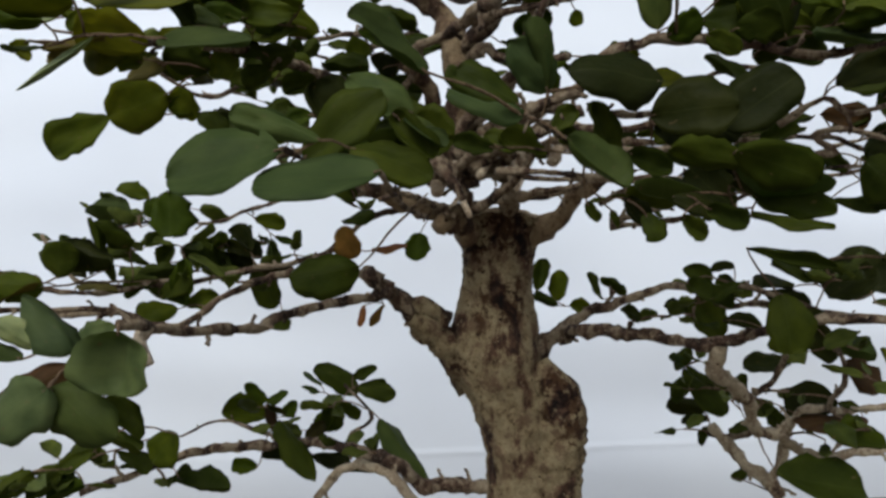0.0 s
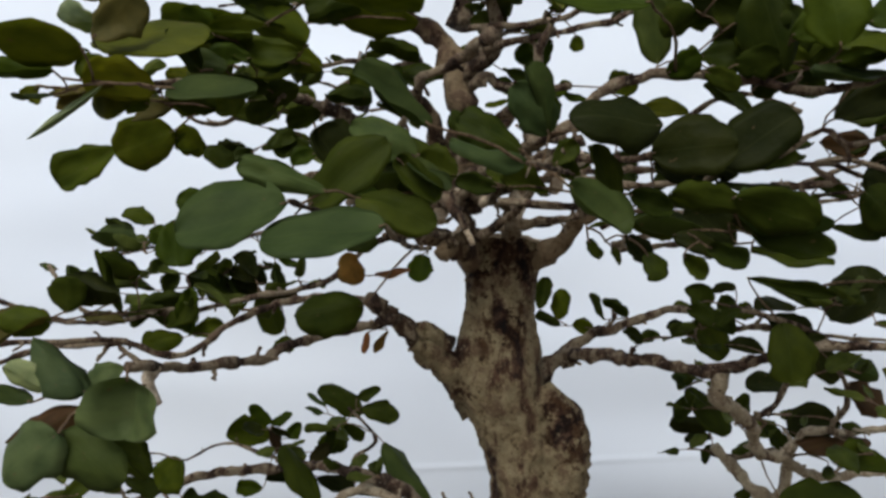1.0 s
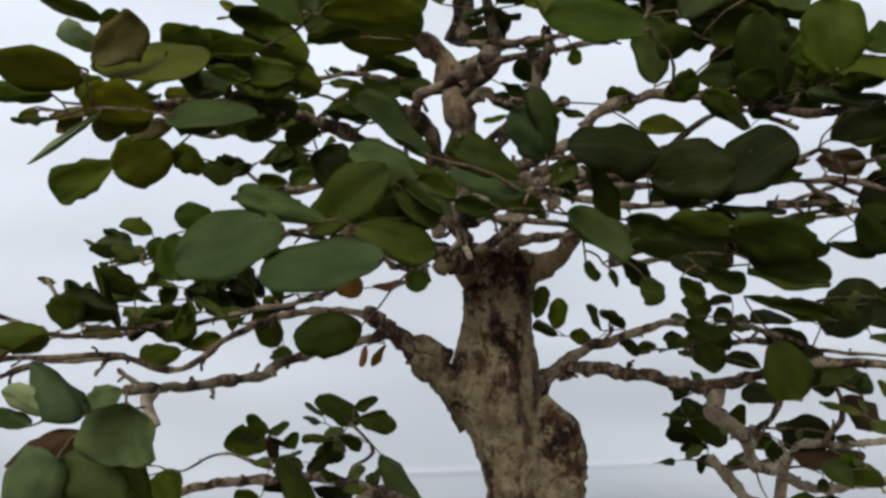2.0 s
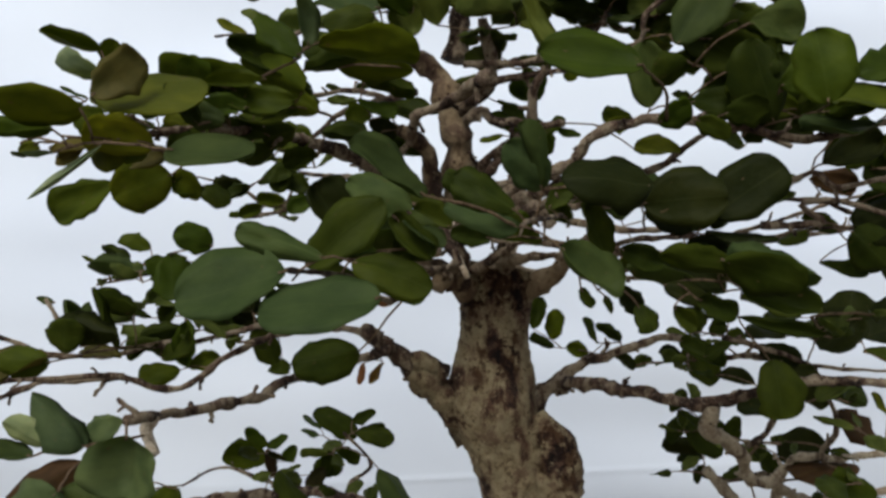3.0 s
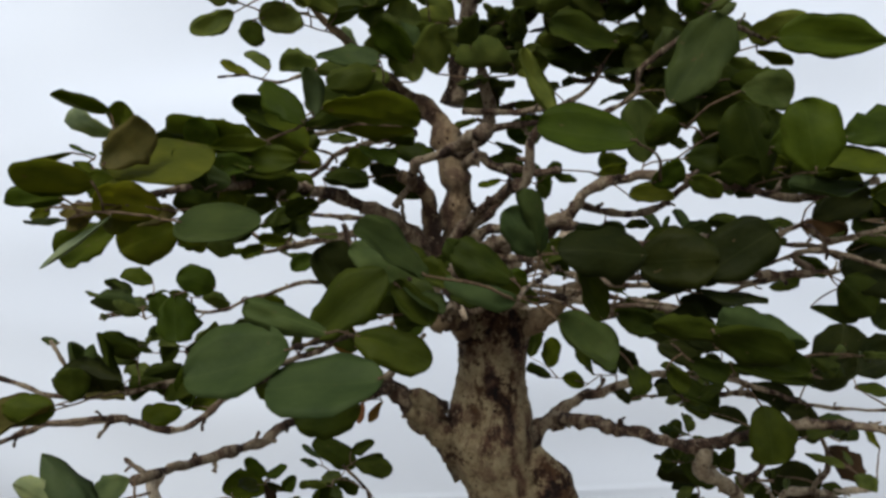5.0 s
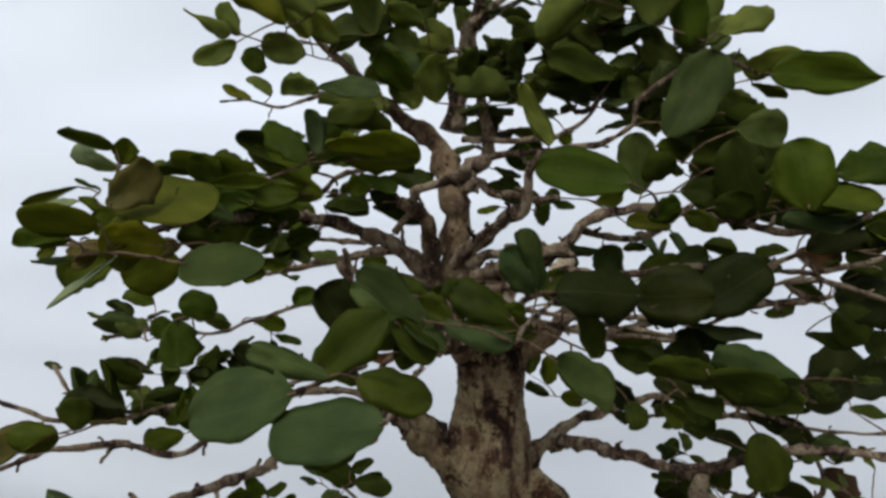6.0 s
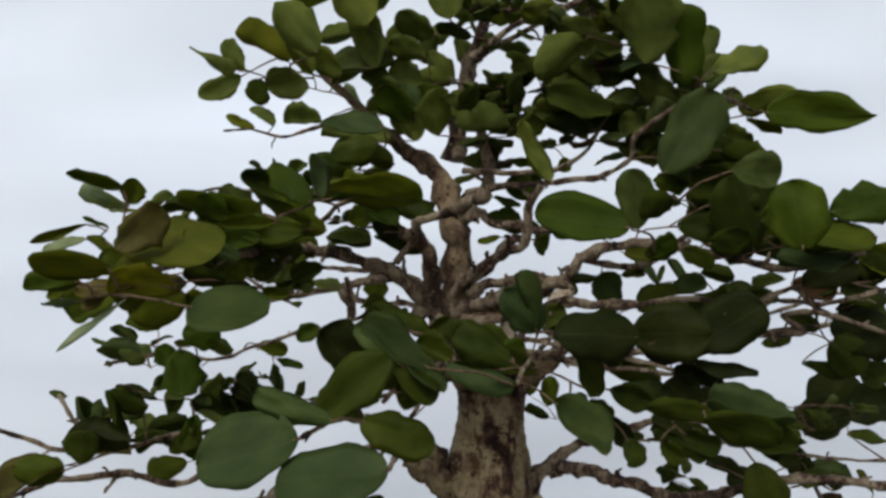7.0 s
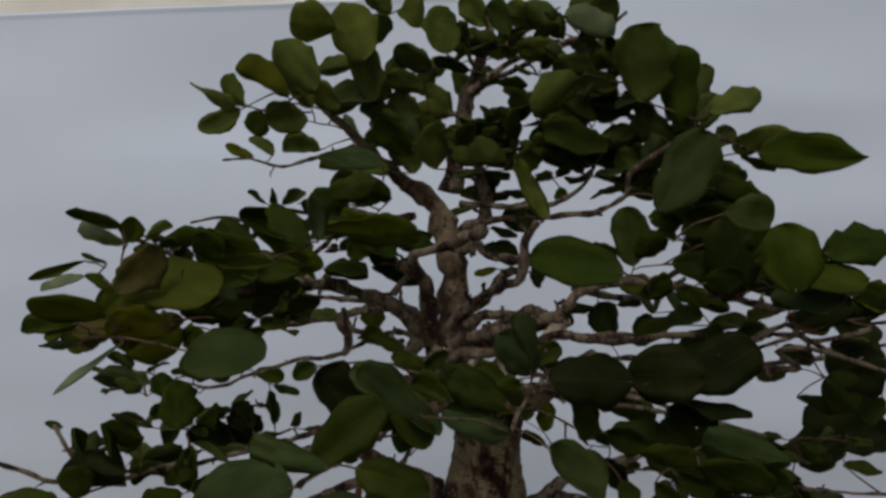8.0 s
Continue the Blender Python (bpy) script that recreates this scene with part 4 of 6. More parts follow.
leaf(-0.1320, 0.3970, 0.6701, -0.1550, 0.3860, 0.6534, 0.0170, 0.29, -0.93, 0.22, "uo")
leaf(-0.1303, 0.4370, 0.6806, -0.1301, 0.4328, 0.6605, 0.0207, -0.59, 0.79, -0.17, "dr")
leaf(-0.1090, 0.3750, 0.6584, -0.0842, 0.3782, 0.6587, 0.0186, 0.13, -0.97, -0.19, "sr")
leaf(-0.1469, 0.4830, 0.6541, -0.1668, 0.4751, 0.6629, 0.0130, 0.51, -0.64, 0.57, "ye")
leaf(-0.1271, 0.4680, 0.6539, -0.1469, 0.4698, 0.6674, 0.0135, 0.33, -0.74, 0.58, "ue")
leaf(-0.0963, 0.5000, 0.6650, -0.1295, 0.5055, 0.6671, 0.0189, -0.13, -0.93, 0.35, "uo")
leaf(-0.0347, 0.3600, 0.6281, -0.0729, 0.3598, 0.6314, 0.0214, 0.05, -0.84, 0.55, "fo")
leaf(-0.0342, 0.3240, 0.6119, -0.0593, 0.3187, 0.6035, 0.0167, 0.16, -0.98, 0.13, "dr")
# left pad
leaf(-0.1559, 0.2890, 0.5812, -0.1798, 0.2815, 0.5878, 0.0064, 0.35, -0.89, 0.27, "ve")
leaf(-0.1549, 0.2930, 0.5749, -0.1505, 0.2890, 0.5867, 0.0119, 0.16, -0.91, -0.37, "vo")
leaf(-0.1627, 0.3070, 0.5747, -0.1874, 0.3069, 0.5822, 0.0145, 0.22, 0.64, 0.74, "we")
leaf(-0.1395, 0.2500, 0.5505, -0.1223, 0.2517, 0.5696, 0.0179, 0.15, -0.99, -0.05, "qo")
leaf(-0.1496, 0.2720, 0.5575, -0.0968, 0.2536, 0.5496, 0.0316, -0.14, -0.70, 0.70, "yc")
leaf(-0.1272, 0.3340, 0.5793, -0.1538, 0.3271, 0.5758, 0.0155, 0.06, -0.62, 0.78, "de")
leaf(-0.1381, 0.3400, 0.5719, -0.1222, 0.3406, 0.5639, 0.0100, 0.18, -0.94, 0.29, "ge")
leaf(-0.1111, 0.3600, 0.5780, -0.1345, 0.3628, 0.5899, 0.0171, 0.07, -0.93, 0.35, "do")
leaf(-0.1845, 0.3080, 0.5653, -0.2081, 0.3010, 0.5556, 0.0055, 0.20, -0.96, 0.20, "ye")
leaf(-0.1739, 0.3100, 0.5643, -0.1850, 0.3065, 0.5693, 0.0061, 0.46, -0.25, 0.85, "ge")
leaf(-0.1795, 0.3000, 0.5573, -0.1981, 0.2945, 0.5509, 0.0050, -0.40, 0.76, 0.51, "we")
leaf(-0.1359, 0.2360, 0.5430, -0.1662, 0.2360, 0.5421, 0.0232, -0.02, 0.53, 0.85, "zc")
leaf(-0.1614, 0.2900, 0.5508, -0.1745, 0.2916, 0.5586, 0.0086, 0.48, -0.23, 0.85, "ve")
leaf(-0.1524, 0.2460, 0.5366, -0.1731, 0.2410, 0.5360, 0.0119, 0.14, -0.65, 0.74, "ge")
leaf(-0.1352, 0.2600, 0.5348, -0.1642, 0.2640, 0.5327, 0.0164, -0.13, -0.47, 0.88, "qe")
leaf(-0.2102, 0.4100, 0.5334, -0.2509, 0.4127, 0.5125, 0.0257, -0.13, -0.98, 0.13, "vo")
leaf(-0.1317, 0.2430, 0.5299, -0.1577, 0.2387, 0.5086, 0.0032, -0.35, 0.90, 0.24, "we")
leaf(-0.1393, 0.3270, 0.5285, -0.1694, 0.3270, 0.5167, 0.0273, -0.09, 0.97, 0.23, "zr")
leaf(-0.1027, 0.2350, 0.5267, -0.0704, 0.2350, 0.5254, 0.0351, 0.04, -0.50, 0.87, "nc")
leaf(-0.1211, 0.2650, 0.5336, -0.1443, 0.2517, 0.5366, 0.0186, -0.39, 0.78, 0.49, "zo")
leaf(-0.1287, 0.3000, 0.5357, -0.1490, 0.3027, 0.5299, 0.0121, -0.18, -0.96, 0.20, "qo")
leaf(-0.1508, 0.4200, 0.4928, -0.1730, 0.4108, 0.5019, 0.0205, 0.44, -0.88, 0.17, "go")
leaf(-0.1123, 0.3100, 0.5561, -0.1301, 0.3113, 0.5414, 0.0159, -0.14, -0.99, 0.08, "do")
leaf(-0.0692, 0.3150, 0.5769, -0.1043, 0.3075, 0.5915, 0.0143, 0.17, -0.98, -0.09, "do")
leaf(-0.0601, 0.2700, 0.5721, -0.0785, 0.2723, 0.5919, 0.0152, 0.26, -0.90, 0.35, "go")
leaf(-0.0547, 0.2600, 0.5736, -0.0573, 0.2545, 0.5929, 0.0113, 0.74, -0.66, -0.09, "po")
leaf(-0.0666, 0.3100, 0.5781, -0.0411, 0.3089, 0.5845, 0.0147, -0.18, -0.78, 0.59, "do")
leaf(-0.0326, 0.4500, 0.5868, -0.0033, 0.4510, 0.5911, 0.0166, -0.07, -0.78, 0.63, "de")
leaf(-0.0768, 0.2750, 0.5639, -0.1040, 0.2769, 0.5632, 0.0080, -0.07, -1.00, 0.06, "ve")
leaf(-0.0746, 0.3300, 0.5633, -0.1057, 0.3343, 0.5616, 0.0176, -0.15, -0.88, 0.44, "vo")
leaf(-0.0914, 0.3000, 0.5574, -0.1108, 0.2952, 0.5560, 0.0135, 0.19, -0.89, 0.42, "go")
leaf(-0.1115, 0.3600, 0.5516, -0.0941, 0.3574, 0.5583, 0.0126, -0.18, -0.98, 0.08, "do")
leaf(-0.0520, 0.4000, 0.5846, -0.0274, 0.3957, 0.5730, 0.0154, 0.23, -0.66, 0.72, "ge")
leaf(-0.0751, 0.4000, 0.5639, -0.0452, 0.3931, 0.5592, 0.0174, -0.06, -0.73, 0.68, "de")
leaf(-0.0458, 0.4300, 0.5664, -0.0086, 0.4356, 0.5574, 0.0217, 0.27, -0.65, 0.71, "de")
leaf(-0.0531, 0.5000, 0.5398, -0.0489, 0.4948, 0.5184, 0.0202, 0.34, -0.90, 0.28, "vr")
leaf(-0.0946, 0.3600, 0.5431, -0.1190, 0.3517, 0.5447, 0.0145, 0.32, -0.87, 0.37, "do")
leaf(-0.1203, 0.4200, 0.5337, -0.0960, 0.4154, 0.5415, 0.0145, -0.31, -0.83, 0.47, "do")
leaf(-0.1153, 0.3200, 0.5444, -0.1290, 0.3157, 0.5534, 0.0128, 0.45, -0.85, 0.27, "go")
# right of the leader
leaf(0.0778, 0.2400, 0.5593, 0.0386, 0.2426, 0.5661, 0.0223, 0.01, -0.90, 0.43, "gc")
leaf(0.1132, 0.3400, 0.5654, 0.1090, 0.3317, 0.5992, 0.0226, -0.18, -0.95, -0.25, "nr")
leaf(0.0574, 0.4200, 0.6101, 0.0610, 0.4128, 0.5911, 0.0116, 0.25, -0.89, 0.39, "go")
leaf(0.0412, 0.4600, 0.5973, 0.0622, 0.4631, 0.5920, 0.0122, 0.27, -0.66, 0.70, "de")
leaf(0.0648, 0.4400, 0.5703, 0.0318, 0.4264, 0.5782, 0.0205, 0.39, -0.49, 0.78, "ge")
leaf(0.0706, 0.4400, 0.5744, 0.0759, 0.4426, 0.5556, 0.0112, 0.17, -0.98, -0.09, "go")
leaf(0.0424, 0.2620, 0.5139, 0.0335, 0.2543, 0.5413, 0.0099, 0.47, 0.80, 0.38, "no")
leaf(0.0431, 0.2620, 0.5138, 0.0273, 0.2575, 0.5332, 0.0183, 0.07, -0.98, -0.17, "fo")
leaf(0.1371, 0.4800, 0.5114, 0.1331, 0.4806, 0.5416, 0.0247, -0.03, -1.00, 0.02, "no")
leaf(0.1791, 0.5000, 0.5315, 0.1592, 0.4997, 0.5514, 0.0157, 0.55, -0.63, 0.54, "fe")
leaf(0.1791, 0.5000, 0.5315, 0.1851, 0.5007, 0.5463, 0.0090, -0.86, -0.34, 0.37, "fe")
leaf(0.1258, 0.4800, 0.5372, 0.0973, 0.4718, 0.5338, 0.0161, -0.02, -0.33, 0.94, "de")
leaf(0.1494, 0.5000, 0.5380, 0.1697, 0.5022, 0.5389, 0.0114, 0.01, -0.47, 0.88, "de")
leaf(0.0885, 0.4600, 0.5224, 0.1046, 0.4613, 0.5288, 0.0120, -0.11, -0.87, 0.47, "do")
leaf(0.1631, 0.5000, 0.5140, 0.1775, 0.5008, 0.5301, 0.0140, -0.26, -0.92, 0.28, "do")
leaf(0.1373, 0.2770, 0.5888, 0.1615, 0.2776, 0.5857, 0.0187, 0.04, -1.00, 0.09, "no")
leaf(0.1516, 0.3300, 0.5984, 0.1721, 0.3269, 0.5853, 0.0210, -0.05, -0.99, 0.16, "do")
leaf(0.1667, 0.2680, 0.5513, 0.1625, 0.2708, 0.5842, 0.0259, -0.40, -0.91, 0.03, "go")
leaf(0.1958, 0.2950, 0.5711, 0.2269, 0.2886, 0.5762, 0.0226, -0.23, -0.95, 0.20, "go")
leaf(0.1647, 0.3100, 0.5519, 0.1498, 0.3041, 0.5907, 0.0306, 0.07, -0.99, -0.12, "do")
leaf(0.1828, 0.3300, 0.5636, 0.1769, 0.3267, 0.5916, 0.0161, -0.22, -0.96, -0.16, "do")
leaf(0.2088, 0.3000, 0.5484, 0.1676, 0.2905, 0.5465, 0.0237, 0.06, -0.44, 0.90, "fe")
leaf(0.2162, 0.2900, 0.5583, 0.1772, 0.2786, 0.5544, 0.0228, 0.14, -0.71, 0.70, "vo")
leaf(0.2459, 0.3600, 0.5347, 0.2713, 0.3615, 0.5450, 0.0173, -0.11, -0.91, 0.39, "do")
leaf(0.2411, 0.4000, 0.5266, 0.2591, 0.3921, 0.5342, 0.0150, -0.45, -0.88, 0.14, "de")
leaf(0.2063, 0.4800, 0.5394, 0.2306, 0.4745, 0.5364, 0.0141, -0.01, -0.53, 0.85, "de")
leaf(0.2097, 0.5000, 0.5269, 0.1863, 0.4936, 0.5508, 0.0180, 0.64, -0.62, 0.46, "fe")
leaf(0.1724, 0.4200, 0.5909, 0.1866, 0.4206, 0.5970, 0.0131, -0.15, -0.88, 0.45, "do")
leaf(0.1545, 0.4200, 0.5929, 0.1679, 0.4187, 0.5888, 0.0088, -0.01, -0.96, 0.27, "do")
leaf(0.2016, 0.4200, 0.5574, 0.1657, 0.4084, 0.5723, 0.0227, 0.46, -0.68, 0.58, "de")
leaf(0.2170, 0.4200, 0.5318, 0.2423, 0.4227, 0.5357, 0.0144, -0.05, -0.63, 0.77, "do")
# the k leaves here carry the pad's shade in their tone
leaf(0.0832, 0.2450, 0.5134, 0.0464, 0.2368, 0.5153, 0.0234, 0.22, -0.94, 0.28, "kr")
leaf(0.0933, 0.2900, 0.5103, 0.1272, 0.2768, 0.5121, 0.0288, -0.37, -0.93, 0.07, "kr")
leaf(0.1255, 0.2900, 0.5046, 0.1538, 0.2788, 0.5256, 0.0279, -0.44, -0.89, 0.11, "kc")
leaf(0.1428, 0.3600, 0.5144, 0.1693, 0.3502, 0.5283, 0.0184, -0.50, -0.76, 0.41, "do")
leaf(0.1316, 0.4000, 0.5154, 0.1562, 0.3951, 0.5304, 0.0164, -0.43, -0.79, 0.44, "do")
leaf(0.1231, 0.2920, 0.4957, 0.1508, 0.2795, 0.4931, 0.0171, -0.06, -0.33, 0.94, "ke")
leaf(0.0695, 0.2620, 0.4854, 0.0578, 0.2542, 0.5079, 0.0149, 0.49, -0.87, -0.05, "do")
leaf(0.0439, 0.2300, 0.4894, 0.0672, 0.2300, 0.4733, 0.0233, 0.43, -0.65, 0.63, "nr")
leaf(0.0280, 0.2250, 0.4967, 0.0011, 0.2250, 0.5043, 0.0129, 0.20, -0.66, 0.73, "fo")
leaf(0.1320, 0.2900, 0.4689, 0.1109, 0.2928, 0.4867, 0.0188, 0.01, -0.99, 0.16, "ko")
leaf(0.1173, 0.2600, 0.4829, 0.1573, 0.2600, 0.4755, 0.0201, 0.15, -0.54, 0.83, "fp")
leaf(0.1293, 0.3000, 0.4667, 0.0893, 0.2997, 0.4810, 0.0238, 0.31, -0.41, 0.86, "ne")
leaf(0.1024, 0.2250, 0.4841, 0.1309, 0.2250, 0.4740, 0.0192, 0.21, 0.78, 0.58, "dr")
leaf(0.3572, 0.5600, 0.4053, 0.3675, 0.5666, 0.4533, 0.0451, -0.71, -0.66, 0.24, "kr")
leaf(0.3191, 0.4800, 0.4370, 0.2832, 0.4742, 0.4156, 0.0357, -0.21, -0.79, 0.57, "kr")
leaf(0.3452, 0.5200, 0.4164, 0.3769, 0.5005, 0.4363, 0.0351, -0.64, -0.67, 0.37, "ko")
leaf(0.3331, 0.5000, 0.4082, 0.3625, 0.4956, 0.4047, 0.0167, 0.05, -0.40, 0.91, "de")
leaf(0.3221, 0.5400, 0.3698, 0.3519, 0.5239, 0.3626, 0.0194, -0.02, -0.44, 0.90, "fe")
leaf(0.3799, 0.5400, 0.3481, 0.3680, 0.5417, 0.3672, 0.0126, 0.50, -0.78, 0.38, "ye")
leaf(0.2609, 0.4400, 0.4064, 0.2437, 0.4371, 0.4033, 0.0116, 0.04, -0.82, 0.57, "kr")
leaf(0.2623, 0.4000, 0.4884, 0.2762, 0.3934, 0.4767, 0.0146, -0.27, -0.94, 0.21, "do")
leaf(0.2331, 0.4000, 0.5004, 0.2134, 0.3986, 0.4931, 0.0118, -0.23, -0.63, 0.74, "do")
leaf(0.2655, 0.3800, 0.5129, 0.2829, 0.3744, 0.4992, 0.0234, -0.12, -0.96, 0.24, "do")
leaf(0.2721, 0.4200, 0.5102, 0.2955, 0.4199, 0.4984, 0.0166, 0.05, -0.99, 0.11, "de")
leaf(0.1016, 0.3600, 0.4807, 0.1311, 0.3569, 0.4771, 0.0167, 0.09, -0.29, 0.95, "de")
leaf(0.1085, 0.3600, 0.4891, 0.1239, 0.3577, 0.4803, 0.0088, 0.40, -0.40, 0.82, "de")
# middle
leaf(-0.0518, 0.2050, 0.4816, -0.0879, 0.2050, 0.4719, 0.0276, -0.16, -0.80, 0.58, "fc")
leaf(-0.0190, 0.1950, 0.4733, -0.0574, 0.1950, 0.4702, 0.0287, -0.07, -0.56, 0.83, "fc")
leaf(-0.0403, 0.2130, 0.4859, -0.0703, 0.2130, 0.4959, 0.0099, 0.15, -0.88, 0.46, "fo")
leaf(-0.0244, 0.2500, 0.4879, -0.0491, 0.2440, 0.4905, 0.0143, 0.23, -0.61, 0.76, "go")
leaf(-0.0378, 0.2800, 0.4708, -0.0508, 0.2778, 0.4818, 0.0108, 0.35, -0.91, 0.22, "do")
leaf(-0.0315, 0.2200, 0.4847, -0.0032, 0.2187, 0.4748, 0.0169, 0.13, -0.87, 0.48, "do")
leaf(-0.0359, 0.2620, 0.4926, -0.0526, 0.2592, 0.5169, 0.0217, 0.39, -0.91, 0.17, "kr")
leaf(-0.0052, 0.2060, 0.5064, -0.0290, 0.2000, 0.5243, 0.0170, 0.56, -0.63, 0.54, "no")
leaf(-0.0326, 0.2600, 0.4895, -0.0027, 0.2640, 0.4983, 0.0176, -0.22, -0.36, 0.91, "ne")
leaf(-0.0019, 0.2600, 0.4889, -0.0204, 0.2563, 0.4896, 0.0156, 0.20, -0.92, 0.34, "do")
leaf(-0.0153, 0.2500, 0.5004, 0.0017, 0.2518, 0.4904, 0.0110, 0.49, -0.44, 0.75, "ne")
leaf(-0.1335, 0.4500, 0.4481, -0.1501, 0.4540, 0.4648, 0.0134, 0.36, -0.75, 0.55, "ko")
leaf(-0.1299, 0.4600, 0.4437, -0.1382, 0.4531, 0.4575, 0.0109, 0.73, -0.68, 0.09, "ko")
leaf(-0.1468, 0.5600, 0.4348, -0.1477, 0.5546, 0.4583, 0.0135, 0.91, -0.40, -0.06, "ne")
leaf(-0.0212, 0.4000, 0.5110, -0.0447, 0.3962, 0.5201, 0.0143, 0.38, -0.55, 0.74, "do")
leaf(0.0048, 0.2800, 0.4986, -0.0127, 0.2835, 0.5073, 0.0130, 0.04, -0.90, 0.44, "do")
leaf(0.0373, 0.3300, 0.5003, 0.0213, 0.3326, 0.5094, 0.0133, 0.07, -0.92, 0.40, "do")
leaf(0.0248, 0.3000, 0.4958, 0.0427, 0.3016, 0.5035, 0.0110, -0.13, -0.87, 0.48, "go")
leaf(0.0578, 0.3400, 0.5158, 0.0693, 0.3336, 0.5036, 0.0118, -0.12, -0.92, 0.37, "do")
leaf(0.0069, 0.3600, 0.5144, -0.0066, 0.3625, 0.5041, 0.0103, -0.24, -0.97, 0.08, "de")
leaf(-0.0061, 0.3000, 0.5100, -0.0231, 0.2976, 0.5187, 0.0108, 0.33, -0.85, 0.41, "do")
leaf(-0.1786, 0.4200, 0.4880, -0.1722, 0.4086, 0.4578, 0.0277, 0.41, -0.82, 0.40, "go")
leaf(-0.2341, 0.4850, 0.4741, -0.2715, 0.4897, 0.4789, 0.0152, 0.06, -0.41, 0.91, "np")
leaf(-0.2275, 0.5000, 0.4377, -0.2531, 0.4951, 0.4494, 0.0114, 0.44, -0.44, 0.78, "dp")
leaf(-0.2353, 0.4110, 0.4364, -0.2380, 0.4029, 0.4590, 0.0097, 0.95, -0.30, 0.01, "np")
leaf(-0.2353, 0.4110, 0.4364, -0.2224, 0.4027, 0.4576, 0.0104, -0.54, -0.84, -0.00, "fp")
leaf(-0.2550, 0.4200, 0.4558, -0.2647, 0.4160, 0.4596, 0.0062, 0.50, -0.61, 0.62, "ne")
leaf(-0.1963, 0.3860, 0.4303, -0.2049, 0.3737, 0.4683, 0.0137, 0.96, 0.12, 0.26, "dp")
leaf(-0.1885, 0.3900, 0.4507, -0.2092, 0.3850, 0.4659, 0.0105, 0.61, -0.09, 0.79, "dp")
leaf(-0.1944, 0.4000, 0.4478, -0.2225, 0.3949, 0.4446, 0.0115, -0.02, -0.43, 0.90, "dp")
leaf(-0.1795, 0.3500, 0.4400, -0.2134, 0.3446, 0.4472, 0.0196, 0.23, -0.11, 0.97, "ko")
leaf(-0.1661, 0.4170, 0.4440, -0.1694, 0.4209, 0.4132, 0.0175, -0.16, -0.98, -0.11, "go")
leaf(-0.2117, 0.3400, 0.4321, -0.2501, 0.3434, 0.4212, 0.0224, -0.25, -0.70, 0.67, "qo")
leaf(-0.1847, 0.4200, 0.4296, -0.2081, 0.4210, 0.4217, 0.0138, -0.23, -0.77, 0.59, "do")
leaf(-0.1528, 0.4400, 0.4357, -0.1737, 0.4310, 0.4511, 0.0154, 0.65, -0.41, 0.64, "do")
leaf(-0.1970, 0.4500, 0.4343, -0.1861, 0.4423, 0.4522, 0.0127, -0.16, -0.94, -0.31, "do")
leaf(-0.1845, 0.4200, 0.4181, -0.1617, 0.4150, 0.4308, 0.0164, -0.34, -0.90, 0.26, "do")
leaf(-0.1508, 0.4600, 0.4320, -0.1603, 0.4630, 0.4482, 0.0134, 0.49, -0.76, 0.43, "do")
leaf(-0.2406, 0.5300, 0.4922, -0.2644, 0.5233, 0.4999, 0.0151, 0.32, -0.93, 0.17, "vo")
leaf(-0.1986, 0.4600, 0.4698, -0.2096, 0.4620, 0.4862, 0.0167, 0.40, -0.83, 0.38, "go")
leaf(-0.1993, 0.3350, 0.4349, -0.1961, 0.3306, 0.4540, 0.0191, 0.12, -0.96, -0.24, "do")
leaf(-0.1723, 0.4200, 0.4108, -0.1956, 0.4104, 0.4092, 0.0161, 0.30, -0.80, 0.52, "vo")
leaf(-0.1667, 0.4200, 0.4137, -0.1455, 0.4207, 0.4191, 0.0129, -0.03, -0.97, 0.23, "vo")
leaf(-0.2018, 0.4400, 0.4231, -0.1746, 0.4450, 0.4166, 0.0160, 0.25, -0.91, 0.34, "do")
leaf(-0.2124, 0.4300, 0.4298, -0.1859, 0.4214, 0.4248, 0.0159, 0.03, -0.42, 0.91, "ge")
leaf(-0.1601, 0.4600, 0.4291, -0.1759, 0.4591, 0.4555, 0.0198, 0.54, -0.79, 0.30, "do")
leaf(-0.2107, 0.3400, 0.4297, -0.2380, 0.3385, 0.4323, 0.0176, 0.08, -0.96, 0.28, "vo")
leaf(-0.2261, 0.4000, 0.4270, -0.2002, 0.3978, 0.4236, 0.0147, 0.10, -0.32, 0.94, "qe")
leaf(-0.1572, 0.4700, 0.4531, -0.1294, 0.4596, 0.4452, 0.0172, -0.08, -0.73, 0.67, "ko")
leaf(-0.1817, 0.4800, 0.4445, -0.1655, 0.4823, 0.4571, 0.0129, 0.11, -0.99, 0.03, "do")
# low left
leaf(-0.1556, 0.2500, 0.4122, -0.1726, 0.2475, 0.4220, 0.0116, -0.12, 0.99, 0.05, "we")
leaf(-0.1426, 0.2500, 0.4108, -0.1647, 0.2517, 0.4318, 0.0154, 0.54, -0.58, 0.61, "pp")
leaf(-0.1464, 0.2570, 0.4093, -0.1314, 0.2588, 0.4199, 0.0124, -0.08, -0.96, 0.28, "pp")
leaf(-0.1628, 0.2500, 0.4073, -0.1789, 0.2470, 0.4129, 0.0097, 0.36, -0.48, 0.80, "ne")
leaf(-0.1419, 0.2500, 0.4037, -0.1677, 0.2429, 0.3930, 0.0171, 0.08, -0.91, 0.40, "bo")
# folded leaf; its pale tone paints the sheen
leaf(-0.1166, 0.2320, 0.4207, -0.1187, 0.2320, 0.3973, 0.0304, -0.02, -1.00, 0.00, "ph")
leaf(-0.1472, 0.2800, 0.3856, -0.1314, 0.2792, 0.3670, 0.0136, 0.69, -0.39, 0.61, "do")
